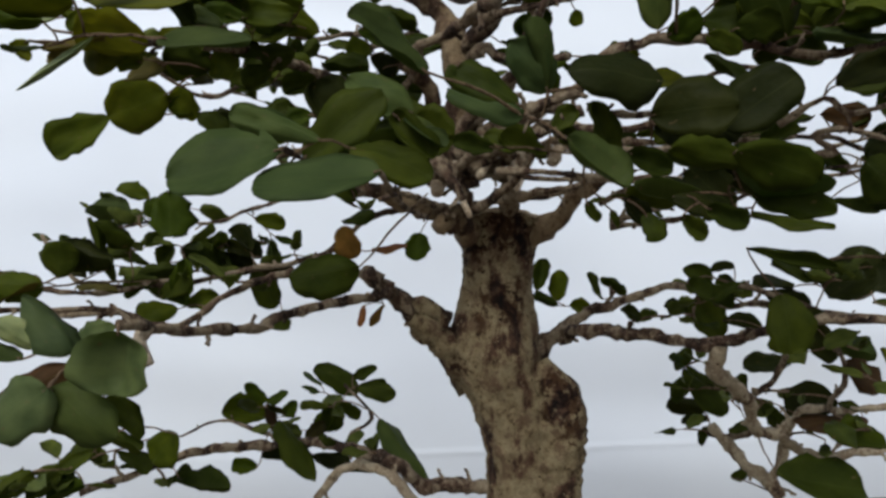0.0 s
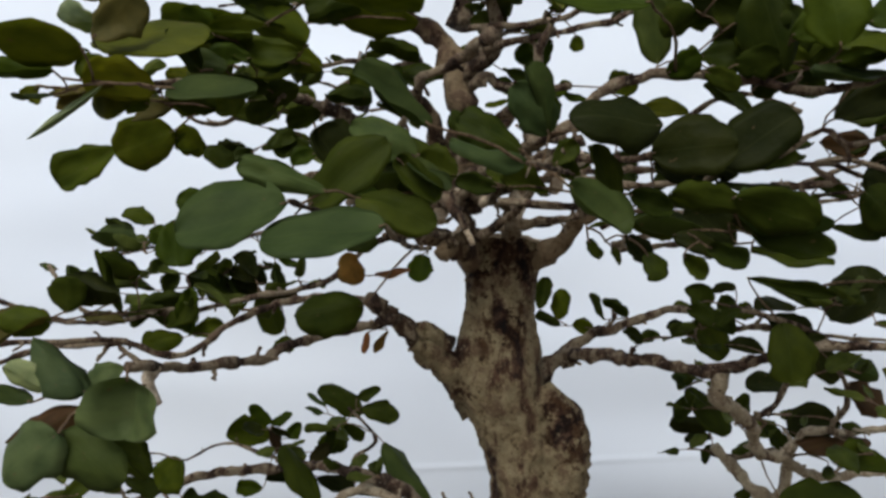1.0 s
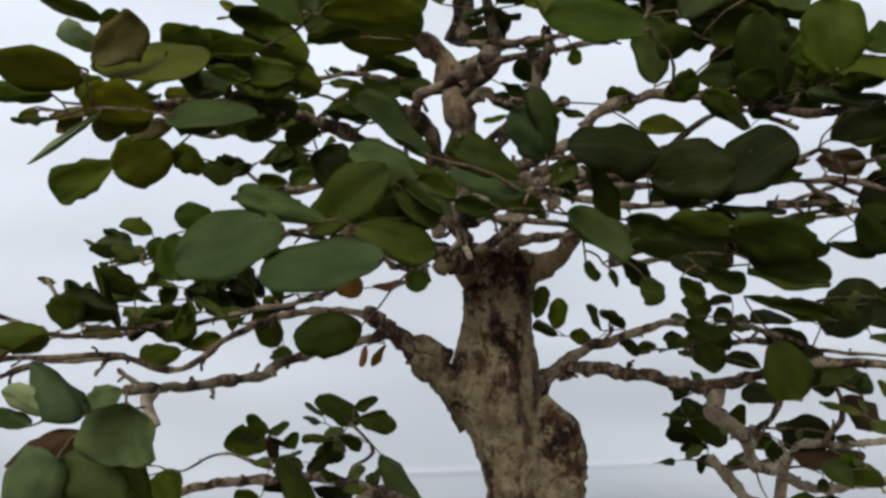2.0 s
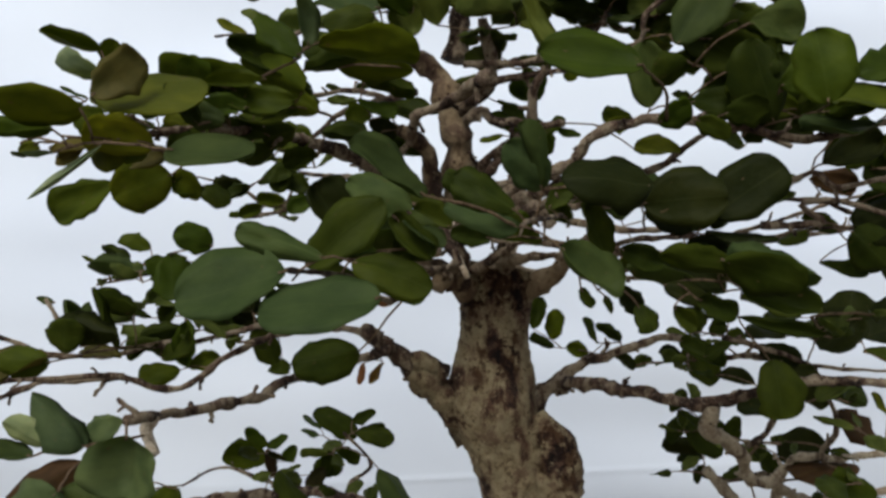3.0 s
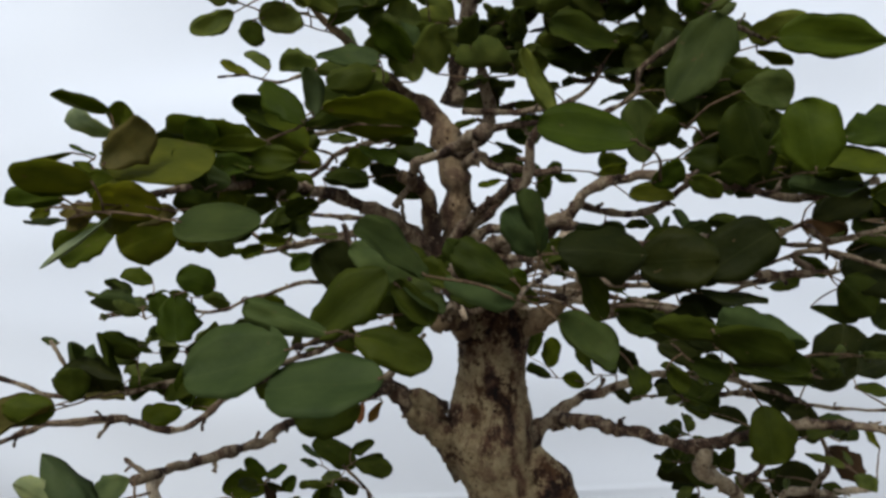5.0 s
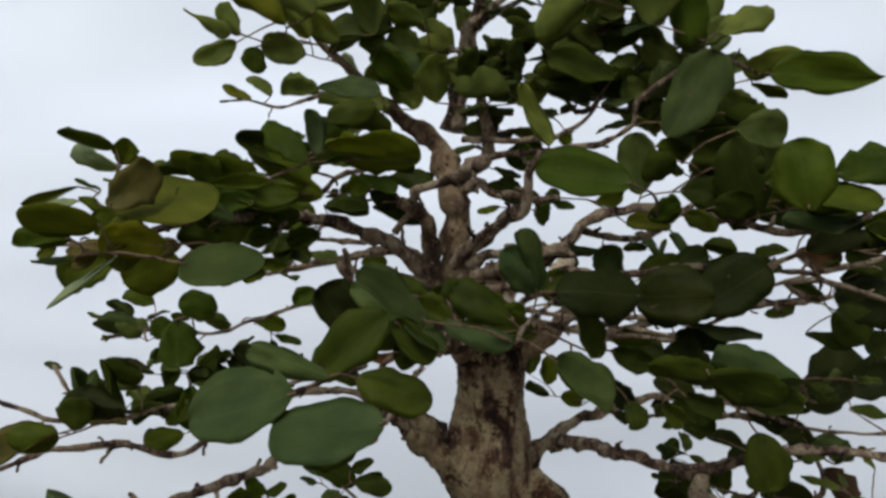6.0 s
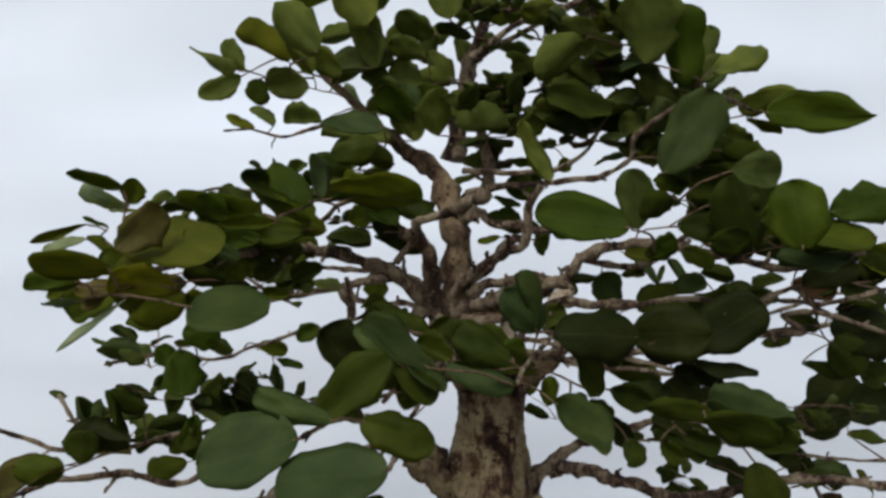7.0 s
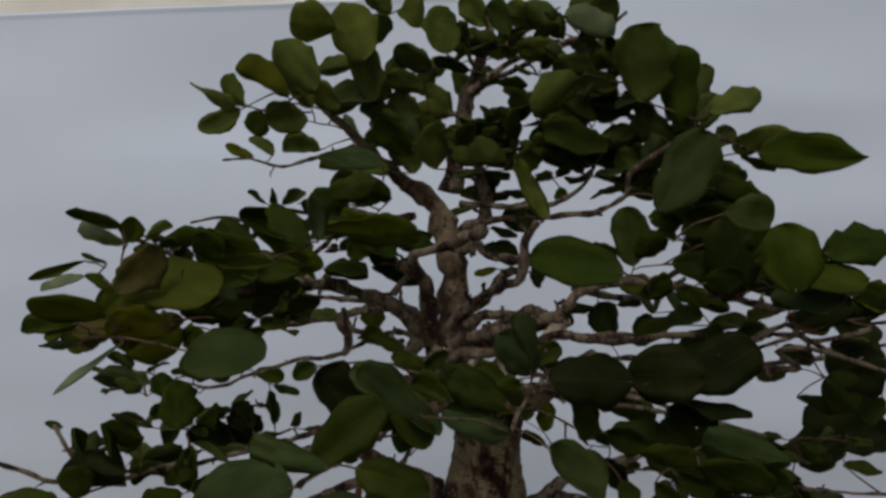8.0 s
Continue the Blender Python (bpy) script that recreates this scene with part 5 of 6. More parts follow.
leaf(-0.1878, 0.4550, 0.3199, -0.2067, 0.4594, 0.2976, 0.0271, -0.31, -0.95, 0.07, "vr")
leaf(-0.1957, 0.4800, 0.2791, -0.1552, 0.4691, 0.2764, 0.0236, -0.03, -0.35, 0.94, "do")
leaf(-0.2484, 0.4700, 0.3163, -0.2173, 0.4615, 0.3050, 0.0192, 0.31, -0.11, 0.94, "do")
leaf(-0.2491, 0.4600, 0.3055, -0.2721, 0.4546, 0.2929, 0.0153, -0.07, -0.87, 0.49, "do")
leaf(-0.2432, 0.4800, 0.2992, -0.2161, 0.4759, 0.2859, 0.0170, 0.38, -0.33, 0.87, "do")
leaf(-0.2787, 0.4400, 0.2979, -0.2969, 0.4274, 0.2873, 0.0171, 0.34, -0.84, 0.42, "do")
leaf(-0.2654, 0.4500, 0.2929, -0.2864, 0.4429, 0.2799, 0.0150, 0.04, -0.91, 0.42, "do")
leaf(-0.2496, 0.4500, 0.2850, -0.2758, 0.4478, 0.2772, 0.0154, -0.20, -0.52, 0.83, "go")
leaf(-0.1603, 0.5500, 0.4763, -0.1350, 0.5536, 0.4694, 0.0150, 0.20, -0.95, 0.25, "vo")
leaf(-0.1480, 0.5700, 0.4606, -0.1247, 0.5710, 0.4529, 0.0138, 0.30, -0.40, 0.87, "ge")
leaf(-0.1446, 0.5600, 0.4281, -0.1459, 0.5522, 0.4525, 0.0143, 0.93, -0.37, -0.07, "ne")
leaf(-0.0383, 0.2950, 0.4413, -0.0693, 0.2912, 0.4361, 0.0220, 0.06, -0.95, 0.32, "do")
leaf(-0.0614, 0.4600, 0.4440, -0.0723, 0.4578, 0.4659, 0.0205, 0.52, -0.84, 0.17, "ar")
leaf(-0.0551, 0.5000, 0.4483, -0.0278, 0.4997, 0.4531, 0.0155, -0.16, -0.41, 0.90, "me")
leaf(-0.0215, 0.6000, 0.4650, -0.0250, 0.5932, 0.4389, 0.0251, -0.20, -0.94, 0.27, "go")
leaf(-0.0688, 0.4400, 0.4690, -0.0463, 0.4334, 0.4745, 0.0135, -0.36, -0.69, 0.62, "do")
leaf(-0.0535, 0.4400, 0.4115, -0.0561, 0.4361, 0.3974, 0.0083, -0.69, -0.65, 0.31, "me")
leaf(-0.0403, 0.4400, 0.4115, -0.0500, 0.4429, 0.3971, 0.0098, -0.72, -0.59, 0.37, "ae")
leaf(-0.1496, 0.6000, 0.3896, -0.1499, 0.5968, 0.3743, 0.0206, -0.01, -0.98, 0.20, "do")
leaf(-0.1332, 0.4700, 0.4340, -0.1581, 0.4652, 0.4467, 0.0168, 0.31, -0.91, 0.26, "ko")
leaf(-0.1357, 0.4700, 0.4365, -0.1213, 0.4652, 0.4072, 0.0208, 0.45, -0.82, 0.36, "do")
leaf(-0.1459, 0.4600, 0.4270, -0.1631, 0.4629, 0.4329, 0.0126, 0.00, -0.90, 0.44, "do")
leaf(-0.1592, 0.5800, 0.2995, -0.1935, 0.5654, 0.3088, 0.0255, 0.45, -0.82, 0.36, "vo")
leaf(-0.1609, 0.5900, 0.3101, -0.1779, 0.5795, 0.3282, 0.0159, 0.71, -0.63, 0.31, "go")
leaf(-0.1609, 0.5900, 0.3101, -0.1407, 0.5861, 0.3203, 0.0128, -0.43, -0.67, 0.60, "ge")
leaf(-0.1439, 0.5800, 0.2995, -0.1316, 0.5799, 0.3137, 0.0133, -0.08, -0.99, 0.06, "ge")
leaf(-0.0768, 0.5900, 0.3191, -0.1168, 0.5854, 0.3430, 0.0262, 0.45, -0.64, 0.62, "do")
leaf(-0.0816, 0.5800, 0.3348, -0.0595, 0.5842, 0.3430, 0.0134, -0.11, -0.74, 0.67, "de")
leaf(-0.0759, 0.5750, 0.3288, -0.0417, 0.5700, 0.3208, 0.0199, 0.04, -0.77, 0.64, "do")
leaf(-0.0714, 0.5800, 0.3200, -0.0513, 0.5834, 0.3308, 0.0142, -0.12, -0.86, 0.49, "do")
leaf(-0.1129, 0.6000, 0.3231, -0.1305, 0.6035, 0.3351, 0.0121, 0.54, -0.11, 0.83, "fe")
leaf(-0.1139, 0.6000, 0.3168, -0.1308, 0.5953, 0.3233, 0.0105, 0.42, -0.34, 0.84, "fe")
leaf(-0.1016, 0.5600, 0.3158, -0.0954, 0.5642, 0.2909, 0.0202, 0.46, -0.88, -0.04, "do")
leaf(-0.1154, 0.5700, 0.2902, -0.0987, 0.5604, 0.3102, 0.0156, -0.47, -0.88, -0.03, "go")
leaf(-0.0943, 0.5700, 0.3131, -0.0743, 0.5739, 0.2994, 0.0142, 0.47, -0.75, 0.47, "de")
leaf(-0.1469, 0.5600, 0.2924, -0.1544, 0.5622, 0.3134, 0.0126, 0.69, -0.65, 0.31, "bo")
leaf(-0.1269, 0.5000, 0.3177, -0.0964, 0.4869, 0.2744, 0.0218, 0.53, -0.63, 0.57, "dp")
leaf(-0.0495, 0.5000, 0.3182, -0.0075, 0.4971, 0.2693, 0.0258, 0.67, -0.43, 0.60, "fp")
leaf(-0.1636, 0.5700, 0.2574, -0.1866, 0.5712, 0.2601, 0.0155, 0.02, -0.82, 0.58, "ge")
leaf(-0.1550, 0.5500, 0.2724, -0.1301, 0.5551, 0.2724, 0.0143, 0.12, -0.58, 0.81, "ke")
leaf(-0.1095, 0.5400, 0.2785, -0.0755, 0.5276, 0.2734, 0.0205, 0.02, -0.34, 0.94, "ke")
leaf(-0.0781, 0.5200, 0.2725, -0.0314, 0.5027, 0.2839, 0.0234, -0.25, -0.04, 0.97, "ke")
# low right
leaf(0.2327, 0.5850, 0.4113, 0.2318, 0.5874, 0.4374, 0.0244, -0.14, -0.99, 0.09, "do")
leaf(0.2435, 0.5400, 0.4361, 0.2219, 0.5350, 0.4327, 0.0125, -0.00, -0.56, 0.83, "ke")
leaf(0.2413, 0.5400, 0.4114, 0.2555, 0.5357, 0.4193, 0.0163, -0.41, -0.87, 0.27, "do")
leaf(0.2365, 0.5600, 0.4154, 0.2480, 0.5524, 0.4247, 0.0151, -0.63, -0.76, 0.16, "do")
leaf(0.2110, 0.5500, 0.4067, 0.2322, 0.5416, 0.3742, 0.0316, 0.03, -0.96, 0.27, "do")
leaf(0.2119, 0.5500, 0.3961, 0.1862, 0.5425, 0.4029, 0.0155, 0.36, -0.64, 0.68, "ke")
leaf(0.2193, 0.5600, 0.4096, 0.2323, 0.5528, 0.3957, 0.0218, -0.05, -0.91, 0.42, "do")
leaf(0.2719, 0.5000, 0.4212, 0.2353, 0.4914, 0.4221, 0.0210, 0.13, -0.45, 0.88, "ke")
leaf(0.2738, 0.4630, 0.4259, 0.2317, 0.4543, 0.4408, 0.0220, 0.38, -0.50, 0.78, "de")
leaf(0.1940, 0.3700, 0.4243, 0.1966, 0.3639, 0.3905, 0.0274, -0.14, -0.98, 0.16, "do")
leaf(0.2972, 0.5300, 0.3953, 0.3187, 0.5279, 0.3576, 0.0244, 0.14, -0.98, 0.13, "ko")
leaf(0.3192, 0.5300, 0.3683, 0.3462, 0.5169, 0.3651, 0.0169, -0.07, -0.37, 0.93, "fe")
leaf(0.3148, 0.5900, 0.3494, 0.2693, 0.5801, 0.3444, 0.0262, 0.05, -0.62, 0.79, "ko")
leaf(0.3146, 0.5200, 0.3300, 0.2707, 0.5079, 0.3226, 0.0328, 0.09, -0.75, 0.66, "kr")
leaf(0.2644, 0.5800, 0.3119, 0.2699, 0.5738, 0.3386, 0.0172, -0.83, -0.55, 0.04, "do")
leaf(0.2233, 0.6000, 0.3384, 0.2547, 0.5790, 0.3021, 0.0294, 0.17, -0.78, 0.60, "do")
leaf(0.2422, 0.6000, 0.3320, 0.2661, 0.5951, 0.3174, 0.0193, -0.04, -0.97, 0.25, "do")
leaf(0.2404, 0.6200, 0.3288, 0.2204, 0.6132, 0.3035, 0.0185, -0.55, -0.59, 0.59, "do")
leaf(0.2159, 0.6000, 0.3374, 0.2300, 0.6020, 0.3580, 0.0147, -0.54, -0.72, 0.44, "do")
leaf(0.2591, 0.6400, 0.2886, 0.2187, 0.6301, 0.2975, 0.0232, 0.25, -0.18, 0.95, "ke")
leaf(0.2697, 0.6550, 0.2770, 0.2412, 0.6540, 0.2751, 0.0160, -0.05, -0.30, 0.95, "ke")
leaf(0.2666, 0.5450, 0.3210, 0.2890, 0.5407, 0.3021, 0.0165, 0.23, -0.86, 0.47, "do")
leaf(0.3252, 0.5000, 0.3202, 0.2676, 0.4815, 0.3172, 0.0339, -0.03, -0.07, 1.00, "bo")
leaf(0.3083, 0.4500, 0.3124, 0.2668, 0.4361, 0.3217, 0.0251, 0.35, -0.54, 0.77, "vo")
leaf(0.3069, 0.5000, 0.3290, 0.3270, 0.5027, 0.3264, 0.0114, 0.17, -0.44, 0.88, "de")
leaf(0.2168, 0.4200, 0.3041, 0.2796, 0.4294, 0.2903, 0.0364, 0.26, -0.64, 0.72, "dr")
leaf(0.2646, 0.6400, 0.2740, 0.2559, 0.6411, 0.2547, 0.0119, -0.79, -0.52, 0.33, "de")
leaf(0.2254, 0.6000, 0.3416, 0.2093, 0.5974, 0.3516, 0.0107, 0.49, -0.61, 0.63, "fe")
leaf(0.2992, 0.4800, 0.3672, 0.3194, 0.4717, 0.3447, 0.0223, -0.12, -0.96, 0.24, "bo")
leaf(0.2676, 0.6000, 0.2375, 0.2809, 0.5947, 0.2446, 0.0114, -0.55, -0.59, 0.59, "de")
leaf(0.1176, 0.6800, 0.3951, 0.1229, 0.6753, 0.4281, 0.0212, -0.48, -0.87, -0.05, "vo")
leaf(0.0991, 0.6800, 0.4059, 0.1070, 0.6867, 0.4403, 0.0201, -0.39, -0.88, 0.26, "do")
leaf(0.1384, 0.6000, 0.3904, 0.1183, 0.6018, 0.3987, 0.0158, 0.08, -0.92, 0.38, "vo")
leaf(0.1426, 0.5800, 0.4050, 0.1290, 0.5731, 0.4294, 0.0105, 0.80, -0.53, 0.30, "ne")
leaf(0.1578, 0.5600, 0.4094, 0.1355, 0.5547, 0.4242, 0.0153, 0.56, -0.48, 0.68, "de")
leaf(0.1104, 0.6200, 0.3957, 0.0861, 0.6166, 0.4065, 0.0150, 0.42, -0.37, 0.83, "de")
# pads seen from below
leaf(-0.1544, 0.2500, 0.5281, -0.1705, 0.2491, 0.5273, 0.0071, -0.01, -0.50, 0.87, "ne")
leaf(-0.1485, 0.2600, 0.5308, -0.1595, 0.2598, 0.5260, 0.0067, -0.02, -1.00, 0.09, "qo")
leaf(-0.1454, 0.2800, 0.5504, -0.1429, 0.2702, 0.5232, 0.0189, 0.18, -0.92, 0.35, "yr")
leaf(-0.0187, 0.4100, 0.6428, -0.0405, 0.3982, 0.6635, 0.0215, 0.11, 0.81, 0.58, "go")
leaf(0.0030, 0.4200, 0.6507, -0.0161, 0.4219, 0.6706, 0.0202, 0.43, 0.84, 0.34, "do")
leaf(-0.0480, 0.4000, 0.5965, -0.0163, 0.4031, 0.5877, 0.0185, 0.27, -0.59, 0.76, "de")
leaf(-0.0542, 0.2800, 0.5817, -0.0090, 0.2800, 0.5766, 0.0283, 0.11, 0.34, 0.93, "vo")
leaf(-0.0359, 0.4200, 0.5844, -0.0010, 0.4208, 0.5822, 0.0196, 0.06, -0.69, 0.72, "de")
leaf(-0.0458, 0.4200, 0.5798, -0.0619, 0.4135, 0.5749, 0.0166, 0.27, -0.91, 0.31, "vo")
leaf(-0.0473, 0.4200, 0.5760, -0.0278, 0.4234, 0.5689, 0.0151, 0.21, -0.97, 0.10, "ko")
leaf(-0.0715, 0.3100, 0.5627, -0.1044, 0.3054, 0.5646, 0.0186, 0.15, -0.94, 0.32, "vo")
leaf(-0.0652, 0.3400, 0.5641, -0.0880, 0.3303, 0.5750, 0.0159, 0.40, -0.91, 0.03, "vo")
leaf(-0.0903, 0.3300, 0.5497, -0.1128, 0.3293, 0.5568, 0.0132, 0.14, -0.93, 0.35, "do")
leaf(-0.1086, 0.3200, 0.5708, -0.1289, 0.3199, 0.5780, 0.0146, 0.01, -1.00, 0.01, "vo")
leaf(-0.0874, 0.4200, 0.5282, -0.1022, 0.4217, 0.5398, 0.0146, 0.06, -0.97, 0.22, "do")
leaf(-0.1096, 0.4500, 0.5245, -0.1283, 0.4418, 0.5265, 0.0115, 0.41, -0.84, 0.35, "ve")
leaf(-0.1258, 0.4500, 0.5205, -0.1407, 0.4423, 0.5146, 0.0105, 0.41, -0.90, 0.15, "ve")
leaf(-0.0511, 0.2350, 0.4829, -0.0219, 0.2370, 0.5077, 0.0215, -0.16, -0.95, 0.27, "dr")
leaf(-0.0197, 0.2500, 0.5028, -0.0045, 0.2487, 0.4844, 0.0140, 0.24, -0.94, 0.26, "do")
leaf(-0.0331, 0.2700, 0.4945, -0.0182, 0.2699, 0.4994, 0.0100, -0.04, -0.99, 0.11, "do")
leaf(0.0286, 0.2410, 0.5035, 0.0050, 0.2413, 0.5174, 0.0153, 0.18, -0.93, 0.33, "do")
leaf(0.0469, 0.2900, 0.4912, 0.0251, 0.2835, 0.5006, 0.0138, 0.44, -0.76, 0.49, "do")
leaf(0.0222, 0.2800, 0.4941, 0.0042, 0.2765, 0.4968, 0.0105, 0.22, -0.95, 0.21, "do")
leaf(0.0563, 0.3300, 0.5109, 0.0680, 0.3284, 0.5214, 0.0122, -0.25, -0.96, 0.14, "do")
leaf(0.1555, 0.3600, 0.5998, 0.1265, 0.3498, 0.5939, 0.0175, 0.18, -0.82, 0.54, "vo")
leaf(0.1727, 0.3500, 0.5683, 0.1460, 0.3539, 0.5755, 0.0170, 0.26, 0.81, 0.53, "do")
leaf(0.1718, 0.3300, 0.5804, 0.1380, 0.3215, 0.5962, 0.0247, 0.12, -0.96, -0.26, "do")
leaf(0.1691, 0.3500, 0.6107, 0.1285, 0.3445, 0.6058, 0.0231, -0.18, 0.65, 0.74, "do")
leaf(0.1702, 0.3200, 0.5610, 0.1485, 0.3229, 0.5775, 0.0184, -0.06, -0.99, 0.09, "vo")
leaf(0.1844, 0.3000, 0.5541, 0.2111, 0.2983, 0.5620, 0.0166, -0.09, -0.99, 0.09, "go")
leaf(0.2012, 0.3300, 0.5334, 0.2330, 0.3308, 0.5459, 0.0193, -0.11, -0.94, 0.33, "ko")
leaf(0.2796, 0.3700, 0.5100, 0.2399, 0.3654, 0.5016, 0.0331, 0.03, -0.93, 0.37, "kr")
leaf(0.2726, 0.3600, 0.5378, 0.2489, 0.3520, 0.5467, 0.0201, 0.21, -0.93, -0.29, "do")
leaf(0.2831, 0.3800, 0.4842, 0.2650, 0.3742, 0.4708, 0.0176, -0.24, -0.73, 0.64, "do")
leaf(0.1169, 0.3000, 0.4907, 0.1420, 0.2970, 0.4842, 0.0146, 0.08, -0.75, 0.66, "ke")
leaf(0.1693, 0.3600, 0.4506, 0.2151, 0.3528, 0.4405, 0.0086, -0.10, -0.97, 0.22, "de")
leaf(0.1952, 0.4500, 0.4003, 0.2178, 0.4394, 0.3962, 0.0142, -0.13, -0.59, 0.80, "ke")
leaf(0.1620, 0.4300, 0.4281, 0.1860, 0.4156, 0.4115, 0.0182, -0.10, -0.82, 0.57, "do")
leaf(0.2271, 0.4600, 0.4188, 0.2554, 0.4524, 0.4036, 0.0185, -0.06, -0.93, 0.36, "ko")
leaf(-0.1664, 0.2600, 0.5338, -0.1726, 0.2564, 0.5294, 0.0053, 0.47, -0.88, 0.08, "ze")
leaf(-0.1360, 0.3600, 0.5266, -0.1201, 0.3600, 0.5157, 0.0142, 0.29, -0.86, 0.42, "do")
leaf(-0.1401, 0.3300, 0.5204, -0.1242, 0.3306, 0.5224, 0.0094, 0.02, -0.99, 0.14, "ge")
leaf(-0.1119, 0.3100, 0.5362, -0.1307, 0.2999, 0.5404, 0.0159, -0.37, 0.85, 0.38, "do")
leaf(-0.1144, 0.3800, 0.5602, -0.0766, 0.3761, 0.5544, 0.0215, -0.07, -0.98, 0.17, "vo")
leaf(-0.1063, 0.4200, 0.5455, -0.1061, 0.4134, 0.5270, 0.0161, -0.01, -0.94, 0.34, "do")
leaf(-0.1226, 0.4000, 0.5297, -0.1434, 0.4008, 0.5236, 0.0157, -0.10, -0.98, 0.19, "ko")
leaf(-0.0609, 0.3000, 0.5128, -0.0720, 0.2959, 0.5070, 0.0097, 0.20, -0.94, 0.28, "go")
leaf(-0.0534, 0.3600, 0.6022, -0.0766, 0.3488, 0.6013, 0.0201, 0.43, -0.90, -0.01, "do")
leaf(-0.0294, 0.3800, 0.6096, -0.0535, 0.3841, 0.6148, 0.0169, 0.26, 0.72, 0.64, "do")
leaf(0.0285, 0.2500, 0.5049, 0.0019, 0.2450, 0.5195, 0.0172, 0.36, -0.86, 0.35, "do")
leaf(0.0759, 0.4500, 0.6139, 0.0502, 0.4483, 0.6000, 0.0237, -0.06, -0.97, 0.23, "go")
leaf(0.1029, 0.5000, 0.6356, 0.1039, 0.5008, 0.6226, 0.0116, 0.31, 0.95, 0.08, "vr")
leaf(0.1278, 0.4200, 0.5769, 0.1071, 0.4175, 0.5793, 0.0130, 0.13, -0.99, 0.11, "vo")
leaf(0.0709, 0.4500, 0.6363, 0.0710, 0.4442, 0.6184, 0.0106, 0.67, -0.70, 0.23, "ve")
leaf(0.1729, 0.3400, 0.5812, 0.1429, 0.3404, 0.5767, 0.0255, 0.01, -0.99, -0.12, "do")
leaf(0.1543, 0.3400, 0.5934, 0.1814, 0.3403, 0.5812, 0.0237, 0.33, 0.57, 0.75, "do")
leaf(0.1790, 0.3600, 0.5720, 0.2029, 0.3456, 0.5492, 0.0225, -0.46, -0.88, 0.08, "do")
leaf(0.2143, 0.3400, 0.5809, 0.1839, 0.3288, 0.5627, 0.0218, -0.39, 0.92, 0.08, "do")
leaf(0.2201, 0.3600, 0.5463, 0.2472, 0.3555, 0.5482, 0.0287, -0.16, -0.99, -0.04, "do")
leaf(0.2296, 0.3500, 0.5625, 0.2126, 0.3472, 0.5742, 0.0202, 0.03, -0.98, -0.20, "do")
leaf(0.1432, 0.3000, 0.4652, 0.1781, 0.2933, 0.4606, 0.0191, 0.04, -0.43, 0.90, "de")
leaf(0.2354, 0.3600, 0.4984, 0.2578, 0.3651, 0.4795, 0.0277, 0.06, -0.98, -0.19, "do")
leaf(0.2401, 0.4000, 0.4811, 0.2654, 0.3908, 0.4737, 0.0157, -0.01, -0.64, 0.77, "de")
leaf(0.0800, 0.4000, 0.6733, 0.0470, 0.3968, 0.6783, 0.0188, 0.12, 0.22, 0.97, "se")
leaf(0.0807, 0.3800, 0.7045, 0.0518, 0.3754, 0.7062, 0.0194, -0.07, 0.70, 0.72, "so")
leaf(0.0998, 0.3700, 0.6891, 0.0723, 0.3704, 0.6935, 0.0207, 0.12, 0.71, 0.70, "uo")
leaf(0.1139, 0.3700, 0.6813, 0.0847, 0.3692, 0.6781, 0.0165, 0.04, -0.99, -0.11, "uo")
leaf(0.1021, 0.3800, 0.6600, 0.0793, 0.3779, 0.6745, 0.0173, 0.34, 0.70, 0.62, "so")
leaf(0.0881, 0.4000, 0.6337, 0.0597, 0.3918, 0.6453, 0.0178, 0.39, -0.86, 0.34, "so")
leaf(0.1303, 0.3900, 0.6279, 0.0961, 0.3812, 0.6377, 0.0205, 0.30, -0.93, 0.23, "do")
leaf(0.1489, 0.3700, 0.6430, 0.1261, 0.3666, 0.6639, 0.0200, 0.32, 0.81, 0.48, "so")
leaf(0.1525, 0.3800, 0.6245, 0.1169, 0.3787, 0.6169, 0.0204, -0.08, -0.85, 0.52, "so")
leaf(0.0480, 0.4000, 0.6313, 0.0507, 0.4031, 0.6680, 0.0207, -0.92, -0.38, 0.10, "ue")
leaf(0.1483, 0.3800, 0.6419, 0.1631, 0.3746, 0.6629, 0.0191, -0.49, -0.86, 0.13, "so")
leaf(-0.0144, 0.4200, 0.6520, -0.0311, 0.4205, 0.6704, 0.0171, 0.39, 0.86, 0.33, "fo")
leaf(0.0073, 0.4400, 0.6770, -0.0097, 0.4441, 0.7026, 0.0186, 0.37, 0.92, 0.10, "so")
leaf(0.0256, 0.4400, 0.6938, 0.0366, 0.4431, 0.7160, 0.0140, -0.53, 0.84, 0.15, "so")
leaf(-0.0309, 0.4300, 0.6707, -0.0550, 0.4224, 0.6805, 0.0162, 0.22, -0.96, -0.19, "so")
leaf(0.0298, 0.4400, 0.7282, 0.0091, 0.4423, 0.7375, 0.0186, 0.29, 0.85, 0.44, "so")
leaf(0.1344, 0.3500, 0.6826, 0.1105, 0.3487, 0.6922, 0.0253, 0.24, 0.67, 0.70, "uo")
leaf(0.2337, 0.4000, 0.5333, 0.2593, 0.3927, 0.5268, 0.0171, -0.21, -0.95, 0.23, "bo")
leaf(0.2512, 0.3800, 0.5183, 0.2825, 0.3785, 0.5130, 0.0229, 0.00, -0.95, 0.31, "do")
leaf(0.2776, 0.3700, 0.5269, 0.2419, 0.3591, 0.5314, 0.0211, 0.31, -0.82, 0.48, "do")
leaf(0.2943, 0.4000, 0.4966, 0.2664, 0.4048, 0.5055, 0.0197, -0.10, -0.97, 0.22, "bo")
